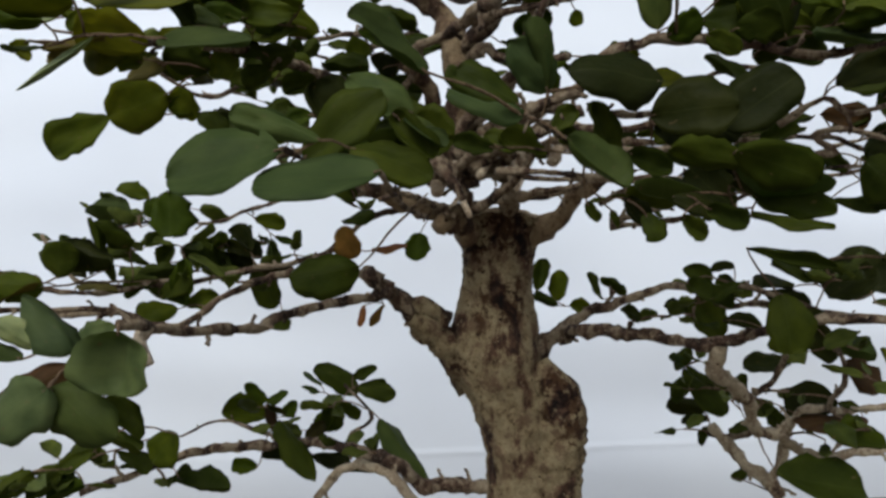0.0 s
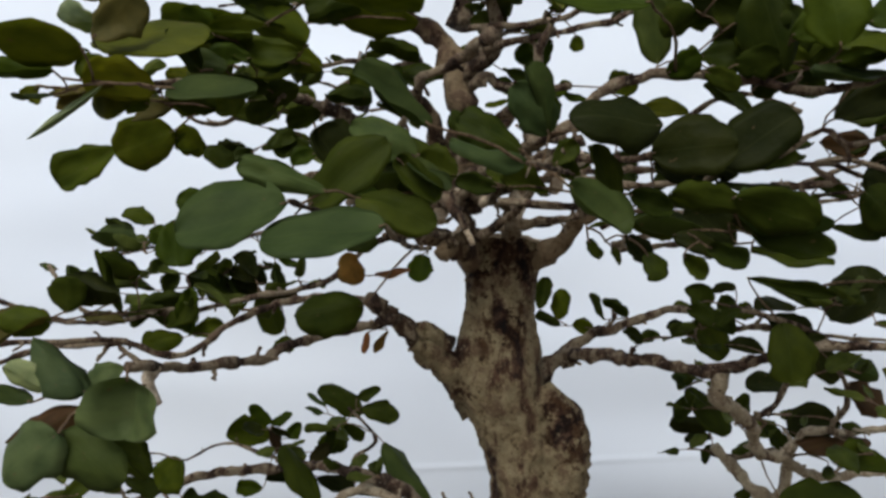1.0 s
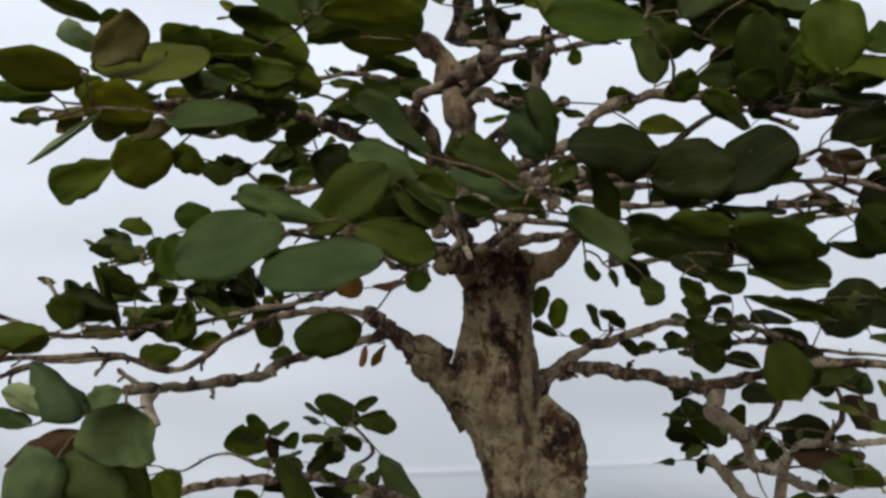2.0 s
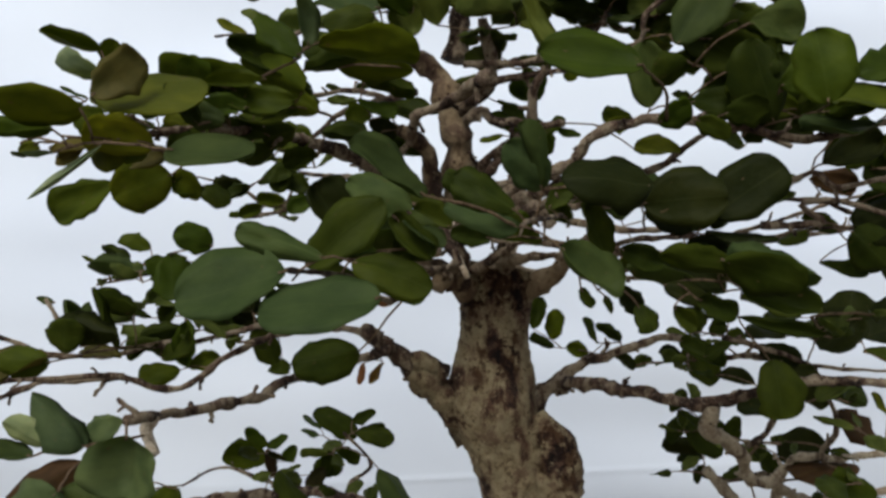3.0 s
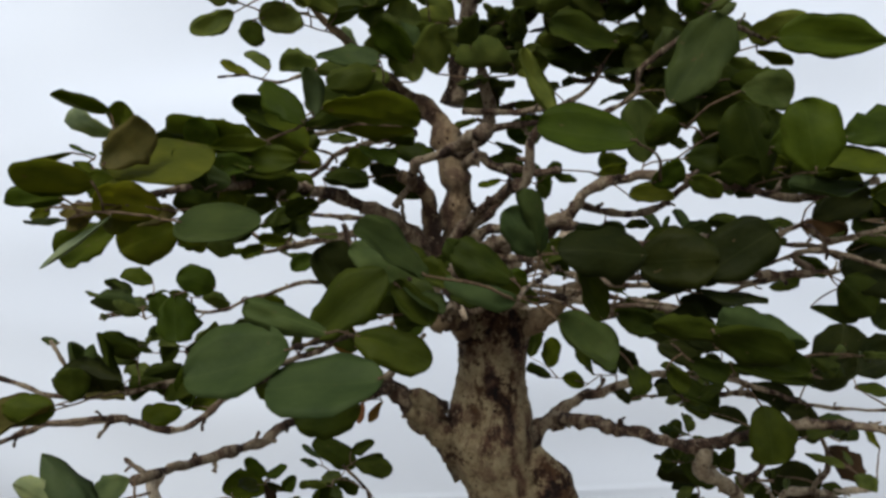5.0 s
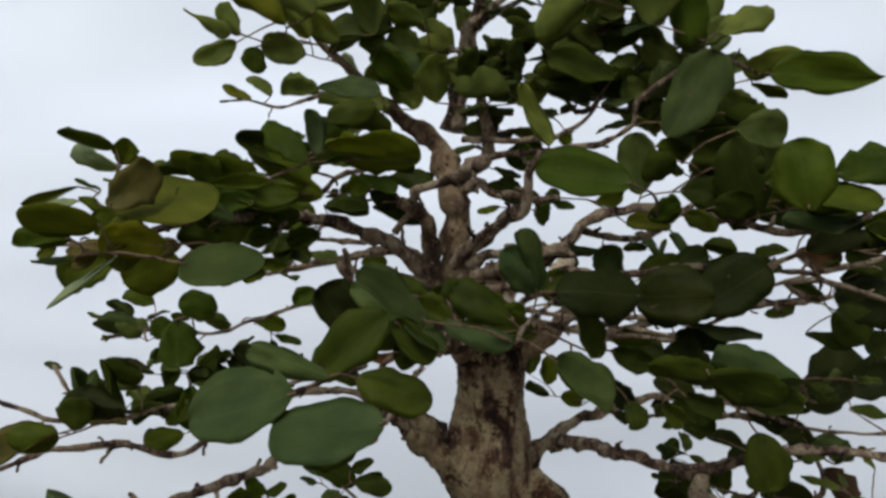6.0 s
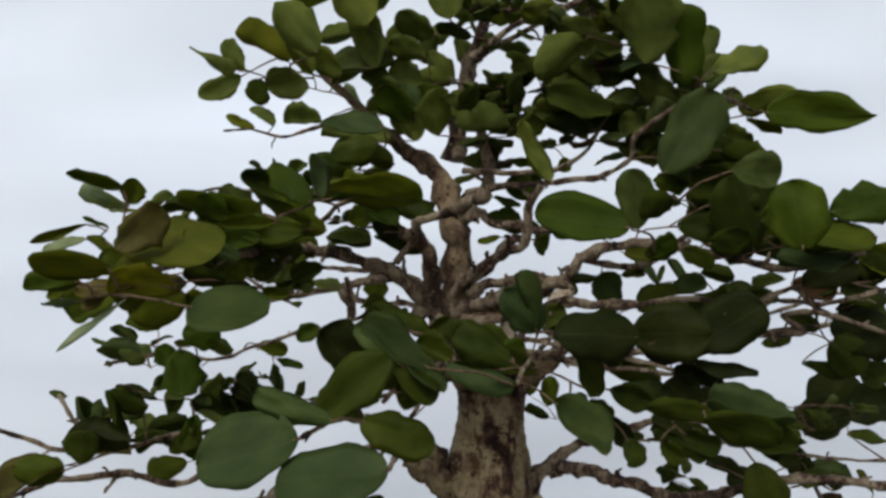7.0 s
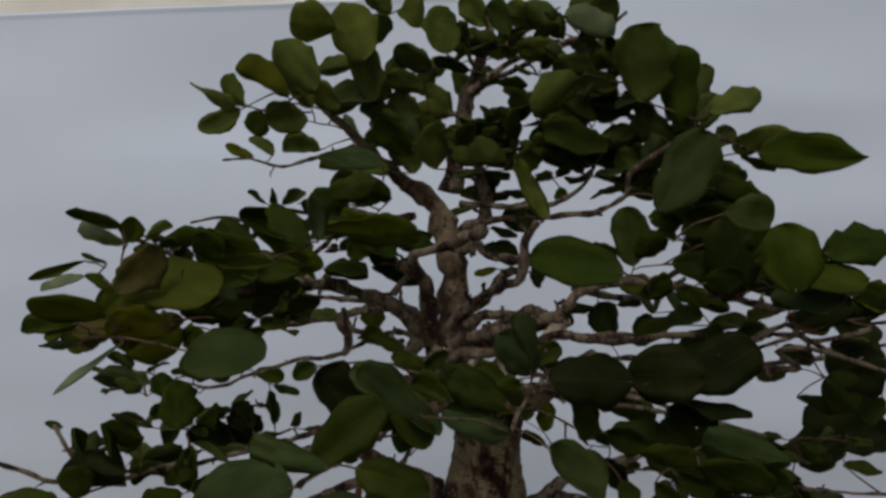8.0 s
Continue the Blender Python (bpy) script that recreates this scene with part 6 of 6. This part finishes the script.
leaf(0.2640, 0.4200, 0.5016, 0.2398, 0.4190, 0.5103, 0.0144, 0.12, -0.97, 0.23, "do")
leaf(0.2743, 0.3600, 0.5409, 0.2489, 0.3535, 0.5516, 0.0181, 0.22, -0.97, -0.06, "vo")
leaf(0.1721, 0.4600, 0.5237, 0.2017, 0.4586, 0.5331, 0.0174, -0.23, -0.75, 0.62, "no")
leaf(0.2064, 0.4600, 0.5237, 0.2329, 0.4522, 0.5311, 0.0160, -0.38, -0.68, 0.63, "do")
leaf(0.1956, 0.4000, 0.5165, 0.2234, 0.4023, 0.5265, 0.0166, -0.15, -0.79, 0.59, "do")
leaf(0.1407, 0.3100, 0.5760, 0.1677, 0.3090, 0.5816, 0.0194, -0.01, -0.99, -0.11, "do")
leaf(0.1627, 0.3000, 0.5670, 0.1899, 0.3009, 0.5730, 0.0190, 0.03, -1.00, -0.01, "go")
leaf(0.1789, 0.3100, 0.5538, 0.2036, 0.3058, 0.5584, 0.0175, -0.20, -0.97, 0.16, "do")
leaf(0.1182, 0.3000, 0.5785, 0.1028, 0.3035, 0.5691, 0.0177, -0.13, 0.84, 0.52, "do")
leaf(0.1421, 0.3400, 0.5657, 0.1629, 0.3382, 0.5746, 0.0163, -0.19, -0.95, 0.24, "do")
leaf(0.1735, 0.3300, 0.5625, 0.1512, 0.3270, 0.5681, 0.0137, 0.11, -0.99, -0.09, "do")
leaf(0.1582, 0.3300, 0.5480, 0.1753, 0.3280, 0.5537, 0.0156, -0.04, 0.89, 0.45, "do")
leaf(-0.0962, 0.2800, 0.5468, -0.1155, 0.2833, 0.5534, 0.0128, -0.15, -0.99, 0.06, "no")
leaf(-0.1082, 0.3000, 0.5686, -0.1224, 0.2941, 0.5777, 0.0174, 0.03, 0.82, 0.57, "go")
leaf(0.1103, 0.2350, 0.4812, 0.0829, 0.2350, 0.4863, 0.0158, 0.12, 0.77, 0.63, "do")
leaf(0.0846, 0.2700, 0.4649, 0.0889, 0.2659, 0.4530, 0.0105, -0.06, -0.95, 0.31, "do")
leaf(0.0998, 0.2700, 0.4640, 0.1100, 0.2696, 0.4544, 0.0094, 0.09, -0.99, 0.14, "do")
leaf(0.1105, 0.2700, 0.4675, 0.1260, 0.2671, 0.4591, 0.0111, -0.16, -0.99, 0.04, "do")
leaf(0.0645, 0.2900, 0.4711, 0.0683, 0.2869, 0.4618, 0.0062, -0.12, -0.95, 0.27, "do")
leaf(0.0756, 0.2900, 0.4675, 0.0781, 0.2878, 0.4593, 0.0049, 0.40, -0.85, 0.35, "de")
leaf(0.1290, 0.2700, 0.4720, 0.1561, 0.2556, 0.4645, 0.0177, -0.21, -0.73, 0.65, "do")
leaf(0.0799, 0.2800, 0.4723, 0.0877, 0.2740, 0.4598, 0.0106, -0.08, -0.92, 0.39, "ko")
leaf(0.0995, 0.2800, 0.4723, 0.1178, 0.2771, 0.4648, 0.0112, -0.01, -0.94, 0.34, "ko")
leaf(0.0742, 0.2600, 0.4889, 0.0936, 0.2636, 0.4825, 0.0117, 0.23, -0.96, 0.15, "do")
leaf(0.1240, 0.2800, 0.4772, 0.1447, 0.2776, 0.4733, 0.0119, -0.02, -0.90, 0.44, "ko")
leaf(-0.1872, 0.2800, 0.5375, -0.1780, 0.2787, 0.5317, 0.0061, 0.20, 0.98, 0.09, "ye")
leaf(-0.1403, 0.3300, 0.5259, -0.1226, 0.3244, 0.5195, 0.0173, 0.41, 0.82, 0.41, "vo")
leaf(-0.1247, 0.3300, 0.5392, -0.1372, 0.3240, 0.5467, 0.0130, -0.16, 0.89, 0.43, "vo")
leaf(-0.1045, 0.3300, 0.5485, -0.1187, 0.3277, 0.5386, 0.0159, 0.09, -0.99, 0.10, "vo")
leaf(-0.0898, 0.3400, 0.5449, -0.1053, 0.3398, 0.5365, 0.0127, -0.32, 0.75, 0.57, "do")
leaf(-0.0779, 0.3400, 0.5544, -0.0953, 0.3362, 0.5497, 0.0149, -0.29, 0.88, 0.37, "do")
leaf(-0.1226, 0.3100, 0.5474, -0.1361, 0.3086, 0.5529, 0.0109, -0.00, 0.97, 0.25, "yo")
leaf(-0.0699, 0.3600, 0.5442, -0.0891, 0.3586, 0.5375, 0.0127, 0.12, -0.98, -0.13, "do")
leaf(-0.1070, 0.3200, 0.5561, -0.1228, 0.3162, 0.5610, 0.0125, 0.01, 0.76, 0.65, "vo")
leaf(-0.0964, 0.3300, 0.5623, -0.0813, 0.3295, 0.5685, 0.0137, -0.02, -1.00, -0.03, "go")
leaf(-0.1350, 0.2900, 0.5335, -0.1466, 0.2868, 0.5381, 0.0130, 0.28, -0.96, 0.05, "vo")
leaf(-0.1197, 0.4000, 0.5301, -0.1333, 0.3967, 0.5232, 0.0092, 0.26, -0.96, -0.05, "do")
leaf(0.1400, 0.3100, 0.5555, 0.1603, 0.3063, 0.5601, 0.0163, 0.09, 0.93, 0.36, "do")
leaf(0.1039, 0.3000, 0.5495, 0.1197, 0.2987, 0.5574, 0.0141, -0.16, 0.87, 0.47, "go")
leaf(0.1264, 0.3100, 0.5528, 0.1423, 0.3080, 0.5440, 0.0109, 0.34, 0.85, 0.41, "do")
leaf(-0.1480, 0.2800, 0.5433, -0.1595, 0.2745, 0.5487, 0.0147, 0.48, -0.87, 0.13, "vo")
leaf(-0.1047, 0.2700, 0.5429, -0.1173, 0.2705, 0.5604, 0.0121, 0.48, -0.79, 0.37, "do")
leaf(-0.0907, 0.3000, 0.5693, -0.1356, 0.3081, 0.5787, 0.0245, 0.24, 0.22, 0.95, "vo")
leaf(0.1316, 0.3300, 0.5664, 0.1580, 0.3253, 0.5697, 0.0197, -0.20, -0.95, 0.26, "do")
leaf(0.1820, 0.3200, 0.5598, 0.1458, 0.3207, 0.5717, 0.0227, 0.02, -0.99, 0.11, "vo")
leaf(0.1788, 0.3100, 0.5535, 0.2130, 0.3002, 0.5607, 0.0203, -0.33, -0.82, 0.47, "vo")
leaf(0.1325, 0.3450, 0.6066, 0.1931, 0.3516, 0.5983, 0.0345, 0.11, -0.99, 0.03, "dr")
leaf(0.1568, 0.3300, 0.6089, 0.1804, 0.3166, 0.5948, 0.0185, 0.62, 0.66, 0.41, "do")
leaf(0.0580, 0.4200, 0.5714, 0.0404, 0.4147, 0.5833, 0.0123, 0.45, -0.84, 0.30, "de")
leaf(0.0584, 0.4200, 0.5783, 0.0675, 0.4204, 0.5684, 0.0075, 0.31, -0.92, 0.25, "de")
leaf(0.0698, 0.4200, 0.5653, 0.0818, 0.4152, 0.5759, 0.0094, -0.61, -0.70, 0.38, "ge")
leaf(0.0759, 0.4200, 0.5699, 0.0930, 0.4180, 0.5650, 0.0100, 0.10, -0.75, 0.66, "ge")
leaf(0.0416, 0.4200, 0.5653, 0.0262, 0.4171, 0.5611, 0.0091, -0.11, -0.59, 0.80, "ve")
leaf(0.0656, 0.4200, 0.5630, 0.0715, 0.4173, 0.5520, 0.0072, -0.01, -0.97, 0.23, "de")
leaf(0.1029, 0.4000, 0.5674, 0.1218, 0.4020, 0.5721, 0.0110, 0.10, -0.99, 0.03, "vo")
leaf(0.1225, 0.4000, 0.5536, 0.1502, 0.3941, 0.5499, 0.0160, -0.11, -0.84, 0.53, "yo")
leaf(-0.0121, 0.2550, 0.5037, -0.0383, 0.2549, 0.5172, 0.0165, 0.16, -0.93, 0.32, "fo")
leaf(-0.0874, 0.4000, 0.6634, -0.1141, 0.3903, 0.6678, 0.0167, -0.26, 0.89, 0.36, "so")
leaf(-0.0658, 0.4000, 0.6725, -0.0912, 0.3981, 0.6879, 0.0197, 0.26, 0.81, 0.53, "uo")
leaf(-0.0333, 0.4200, 0.6340, -0.0802, 0.4048, 0.6348, 0.0276, 0.23, -0.67, 0.71, "so")
leaf(-0.0401, 0.4000, 0.6190, -0.0727, 0.4051, 0.6172, 0.0198, -0.16, -0.98, 0.10, "sr")
leaf(-0.0208, 0.4200, 0.6542, -0.0475, 0.4195, 0.6700, 0.0186, 0.02, -1.00, 0.00, "so")
leaf(0.0498, 0.4000, 0.6319, 0.0709, 0.4005, 0.6468, 0.0176, -0.23, 0.93, 0.29, "uo")
leaf(0.0879, 0.3900, 0.6493, 0.0694, 0.3914, 0.6627, 0.0156, -0.06, -1.00, 0.02, "uo")
leaf(0.1040, 0.3800, 0.6427, 0.1263, 0.3807, 0.6568, 0.0163, -0.05, -0.99, 0.12, "uo")
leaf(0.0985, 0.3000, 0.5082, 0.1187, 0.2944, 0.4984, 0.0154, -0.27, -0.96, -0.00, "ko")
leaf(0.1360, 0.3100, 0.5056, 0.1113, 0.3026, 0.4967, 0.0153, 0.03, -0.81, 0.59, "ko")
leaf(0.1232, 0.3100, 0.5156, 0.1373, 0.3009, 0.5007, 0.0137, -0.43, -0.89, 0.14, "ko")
# halves of one folded leaf, pale and dark tones painting its sheen
leaf(-0.1410, 0.2300, 0.4004, -0.1614, 0.2300, 0.3838, 0.0224, -0.10, -0.99, 0.13, "pr")
leaf(-0.1431, 0.2350, 0.3994, -0.1198, 0.2350, 0.3806, 0.0207, 0.17, -0.96, 0.21, "nr")
leaf(-0.0668, 0.3100, 0.5672, -0.1003, 0.3160, 0.5840, 0.0216, 0.30, 0.91, 0.28, "vo")
leaf(-0.0957, 0.3100, 0.5644, -0.1231, 0.3132, 0.5774, 0.0171, 0.11, -0.88, 0.45, "vo")
leaf(-0.0130, 0.3100, 0.5781, -0.0526, 0.3164, 0.5903, 0.0235, 0.33, 0.54, 0.78, "vo")


TUFTS = []


def tuft(x, y, z, spread, count):
    """A spur with count small leaves about it; they are joined later with the rest of their limb."""
    spot = Vector((x, y, z))
    spin = dice.uniform(0, 6.28)
    blades = []
    for k in range(count):
        a = spin + k * 2.4 + dice.uniform(-0.4, 0.4)
        way = Vector((math.cos(a), math.sin(a), dice.uniform(-0.35, 0.75))).normalized()
        size = dice.uniform(0.014, 0.027)
        foot = spot + Vector((way.x, way.y, way.z * 0.6)) * spread * dice.uniform(0.05, 0.55)
        face = (Vector((0, 0, 1)) + 0.9 * Vector((dice.uniform(-1, 1), dice.uniform(-1.2, 0.6), dice.uniform(-0.4, 0.4)))).normalized()
        face = (face - way * face.dot(way)).normalized()
        m = Matrix((way, face.cross(way), face)).transposed().to_4x4()
        m.translation = foot
        blades.append((m @ Matrix.Diagonal((size, size * dice.uniform(0.34, 0.78), size, 1)), foot, way))
    TUFTS.append((spot, blades))


tuft(-0.197, 0.500, 0.482, 0.023, 2)
tuft(-0.247, 0.520, 0.479, 0.024, 2)
tuft(-0.270, 0.520, 0.476, 0.020, 2)
tuft(-0.163, 0.480, 0.454, 0.022, 4)
tuft(-0.106, 0.460, 0.446, 0.020, 3)
tuft(-0.137, 0.500, 0.455, 0.013, 2)
tuft(-0.174, 0.430, 0.452, 0.020, 3)
tuft(-0.225, 0.430, 0.440, 0.021, 3)
tuft(0.171, 0.430, 0.414, 0.020, 3)
tuft(0.264, 0.430, 0.429, 0.022, 2)
tuft(0.263, 0.450, 0.440, 0.018, 2)
tuft(0.292, 0.430, 0.445, 0.022, 2)
tuft(0.154, 0.480, 0.480, 0.020, 3)
tuft(0.124, 0.480, 0.488, 0.015, 2)
tuft(0.212, 0.520, 0.414, 0.018, 3)
tuft(0.203, 0.520, 0.391, 0.018, 3)
tuft(0.187, 0.540, 0.394, 0.013, 2)
tuft(0.159, 0.540, 0.389, 0.013, 2)
tuft(0.278, 0.470, 0.426, 0.022, 2)
tuft(0.270, 0.470, 0.376, 0.022, 2)
tuft(0.290, 0.450, 0.380, 0.022, 2)
tuft(0.298, 0.450, 0.360, 0.022, 3)
tuft(0.239, 0.550, 0.330, 0.024, 3)
tuft(0.221, 0.580, 0.324, 0.020, 4)
tuft(0.231, 0.580, 0.349, 0.020, 3)
tuft(0.216, 0.580, 0.288, 0.015, 2)
tuft(0.258, 0.540, 0.309, 0.020, 2)
tuft(0.284, 0.430, 0.330, 0.025, 2)
tuft(-0.167, 0.440, 0.435, 0.023, 4)
tuft(-0.137, 0.430, 0.428, 0.018, 3)
tuft(-0.215, 0.460, 0.450, 0.020, 3)
tuft(-0.230, 0.450, 0.439, 0.020, 3)
tuft(-0.250, 0.430, 0.439, 0.020, 2)
tuft(-0.264, 0.500, 0.468, 0.018, 2)
tuft(-0.224, 0.480, 0.467, 0.017, 2)
tuft(-0.132, 0.450, 0.435, 0.014, 2)
tuft(-0.245, 0.480, 0.287, 0.027, 4)
tuft(-0.273, 0.470, 0.294, 0.027, 4)
tuft(-0.289, 0.450, 0.293, 0.026, 4)
tuft(-0.113, 0.530, 0.293, 0.023, 3)
tuft(-0.134, 0.540, 0.304, 0.018, 2)
tuft(-0.092, 0.540, 0.318, 0.018, 3)
tuft(-0.154, 0.560, 0.313, 0.019, 2)
tuft(-0.059, 0.470, 0.479, 0.019, 2)
tuft(-0.040, 0.440, 0.510, 0.018, 2)
tuft(-0.145, 0.500, 0.516, 0.015, 2)
tuft(-0.122, 0.500, 0.516, 0.015, 2)
tuft(-0.102, 0.450, 0.535, 0.015, 3)
tuft(-0.212, 0.500, 0.267, 0.023, 3)
tuft(-0.166, 0.520, 0.259, 0.023, 3)
tuft(-0.261, 0.470, 0.278, 0.027, 3)
tuft(-0.294, 0.440, 0.285, 0.026, 2)
tuft(-0.052, 0.480, 0.299, 0.016, 2)
tuft(-0.080, 0.500, 0.297, 0.017, 2)
tuft(0.278, 0.500, 0.337, 0.023, 2)
tuft(0.296, 0.500, 0.302, 0.023, 2)
tuft(0.306, 0.450, 0.277, 0.027, 3)
tuft(0.239, 0.500, 0.359, 0.013, 2)
tuft(-0.199, 0.460, 0.579, 0.018, 3)
tuft(-0.170, 0.480, 0.576, 0.018, 3)
tuft(-0.149, 0.480, 0.593, 0.018, 3)
tuft(-0.115, 0.500, 0.595, 0.019, 3)
tuft(-0.146, 0.500, 0.566, 0.015, 2)
tuft(-0.098, 0.500, 0.608, 0.017, 3)
tuft(-0.128, 0.480, 0.614, 0.018, 3)
tuft(-0.133, 0.500, 0.577, 0.017, 3)
tuft(-0.213, 0.440, 0.585, 0.018, 3)
tuft(-0.183, 0.470, 0.570, 0.016, 2)
tuft(-0.072, 0.500, 0.617, 0.017, 2)
tuft(-0.080, 0.500, 0.582, 0.016, 2)
tuft(-0.059, 0.500, 0.577, 0.016, 2)
tuft(-0.098, 0.500, 0.555, 0.014, 2)
tuft(-0.028, 0.500, 0.577, 0.013, 2)
tuft(0.029, 0.420, 0.705, 0.020, 3)
tuft(0.046, 0.400, 0.717, 0.023, 4)
tuft(0.068, 0.400, 0.729, 0.024, 4)
tuft(0.069, 0.410, 0.700, 0.020, 3)
tuft(0.088, 0.400, 0.718, 0.020, 3)
tuft(0.037, 0.390, 0.661, 0.022, 3)
tuft(0.059, 0.420, 0.653, 0.016, 3)
tuft(0.102, 0.390, 0.688, 0.019, 3)
tuft(0.087, 0.390, 0.657, 0.019, 3)
tuft(0.109, 0.390, 0.701, 0.019, 3)
tuft(0.132, 0.390, 0.641, 0.023, 3)
tuft(0.144, 0.390, 0.652, 0.019, 3)
tuft(0.123, 0.390, 0.669, 0.019, 3)
tuft(0.019, 0.380, 0.642, 0.018, 3)
tuft(0.030, 0.430, 0.634, 0.016, 3)
tuft(0.048, 0.440, 0.621, 0.016, 3)
tuft(0.084, 0.430, 0.631, 0.016, 3)
tuft(0.101, 0.420, 0.639, 0.016, 3)
tuft(0.135, 0.410, 0.623, 0.016, 3)
tuft(0.024, 0.430, 0.661, 0.016, 3)
tuft(0.057, 0.420, 0.666, 0.016, 3)
tuft(0.082, 0.410, 0.664, 0.016, 3)
tuft(0.032, 0.440, 0.612, 0.012, 3)
tuft(0.021, 0.420, 0.725, 0.016, 4)
tuft(0.039, 0.410, 0.694, 0.016, 4)
tuft(0.031, 0.400, 0.661, 0.015, 4)
tuft(0.060, 0.400, 0.717, 0.016, 4)
tuft(0.068, 0.400, 0.680, 0.015, 4)
tuft(0.053, 0.400, 0.650, 0.013, 4)
tuft(0.082, 0.380, 0.699, 0.015, 4)
tuft(0.096, 0.380, 0.671, 0.015, 4)
tuft(0.084, 0.390, 0.648, 0.015, 4)
tuft(0.107, 0.370, 0.699, 0.015, 4)
tuft(0.120, 0.370, 0.675, 0.015, 4)
tuft(0.113, 0.380, 0.646, 0.015, 4)
tuft(0.138, 0.370, 0.689, 0.015, 4)
tuft(0.144, 0.370, 0.658, 0.015, 4)
tuft(0.160, 0.360, 0.649, 0.013, 3)
tuft(0.127, 0.370, 0.627, 0.014, 4)
tuft(0.101, 0.390, 0.627, 0.013, 3)
tuft(0.032, 0.410, 0.634, 0.014, 3)
tuft(0.153, 0.360, 0.619, 0.014, 4)


def grow_twigs():
    """Hangs every leaf on the nearest limb or twig by a thin stalk of its own."""
    grown = [[(p, 0.0012) for p in path] for _, path, _, _ in BRANCHES]
    gap = [min((p - foot).length for p, _ in g) for _, foot, _ in LEAVES for g in grown]
    order = sorted(range(len(LEAVES)), key=lambda i: min(gap[i * len(grown):(i + 1) * len(grown)]))
    stalks = [([], []) for _ in BRANCHES]
    for i in order:
        ob, foot, way = LEAVES[i]
        best, home, start = 9.0, 0, None
        for b, g in enumerate(grown):
            for p, _ in g:
                d = (p - foot).length + 1.2 * abs(p.z - foot.z)
                if d < best:
                    best, home, start = d, b, p
        length = (foot - start).length
        mid = start.lerp(foot, 0.5) - way * length * 0.05 + Vector((0, 0, 0.05 * length)) + 0.05 * length * noise.noise_vector(foot * 90)
        path = spline([start, mid, foot], 0.006) + [foot + way * 0.002]
        path = [q + 0.0008 * noise.noise_vector(q * 160) for q in path[:-1]] + path[-1:]
        r0 = min(0.0009, 0.0004 + length * 0.007)
        tube(*stalks[home], path, [r0 + (0.00045 - r0) * k / (len(path) - 1) for k in range(len(path))], 6, 0.25, i)
        grown[home] += [(q, 0.0008) for q in path[1:-2]]
        under(ob, BRANCHES[home][0])
    rest = [([], [], []) for _ in BRANCHES]
    for i, (spot, blades) in enumerate(TUFTS):
        best, home, start = 9.0, 0, None
        for b, g in enumerate(grown):
            for p, _ in g:
                d = (p - spot).length + 1.2 * abs(p.z - spot.z)
                if d < best:
                    best, home, start = d, b, p
        length = (spot - start).length
        if length > 0.045:
            continue
        path = spline([start, start.lerp(spot, 0.5) + Vector((0, 0, 0.08 * length)) + 0.12 * length * noise.noise_vector(spot * 90), spot], 0.006)
        path = [path[0]] + [q + 0.0012 * noise.noise_vector(q * 140) for q in path[1:]]
        r0 = min(0.0022, 0.0009 + length * 0.014)
        tube(*stalks[home], path, [r0 + (0.0008 - r0) * k / (len(path) - 1) for k in range(len(path))], 6, 0.3, i)
        grown[home] += [(q, 0.0008) for q in path[1:]]
        verts, faces, uvs = rest[home]
        for m, foot, way in blades:
            begin = spot.lerp(foot, dice.uniform(-0.2, 0.2)) if length > 0.01 else spot
            tube(*stalks[home], spline([path[-1], begin.lerp(foot, 0.6), foot + way * 0.001], 0.005), [0.00045] * len(spline([path[-1], begin.lerp(foot, 0.6), foot + way * 0.001], 0.005)), 5)
            blade = dice.choice(BLADES[dice.choice("oeepp")])
            first = len(verts)
            verts += [tuple(m @ v.co) for v in blade.vertices]
            uvs += [tuple(v.co)[:2] for v in blade.vertices]
            faces += [tuple(first + k for k in f.vertices) for f in blade.polygons]
    for (ob, _, _, _), (verts, faces, uvs) in zip(BRANCHES, rest):
        if verts:
            leaves = mesh_object("foliage", verts, faces, [LEAF_REST])
            layer = leaves.data.uv_layers.new(name="UVMap")
            for loop in leaves.data.loops:
                layer.data[loop.index].uv = uvs[loop.vertex_index]
            under(tagged(leaves, "small dark green leaves crowded on short spurs", kind="stuff"), ob)
    for (ob, _, _, _), (verts, faces) in zip(BRANCHES, stalks):
        if verts:
            under(tagged(mesh_object("twig_growth", verts, faces, [TWIG]), "thin reddish-brown twigs and leaf stalks", kind="stuff"), ob)


grow_twigs()
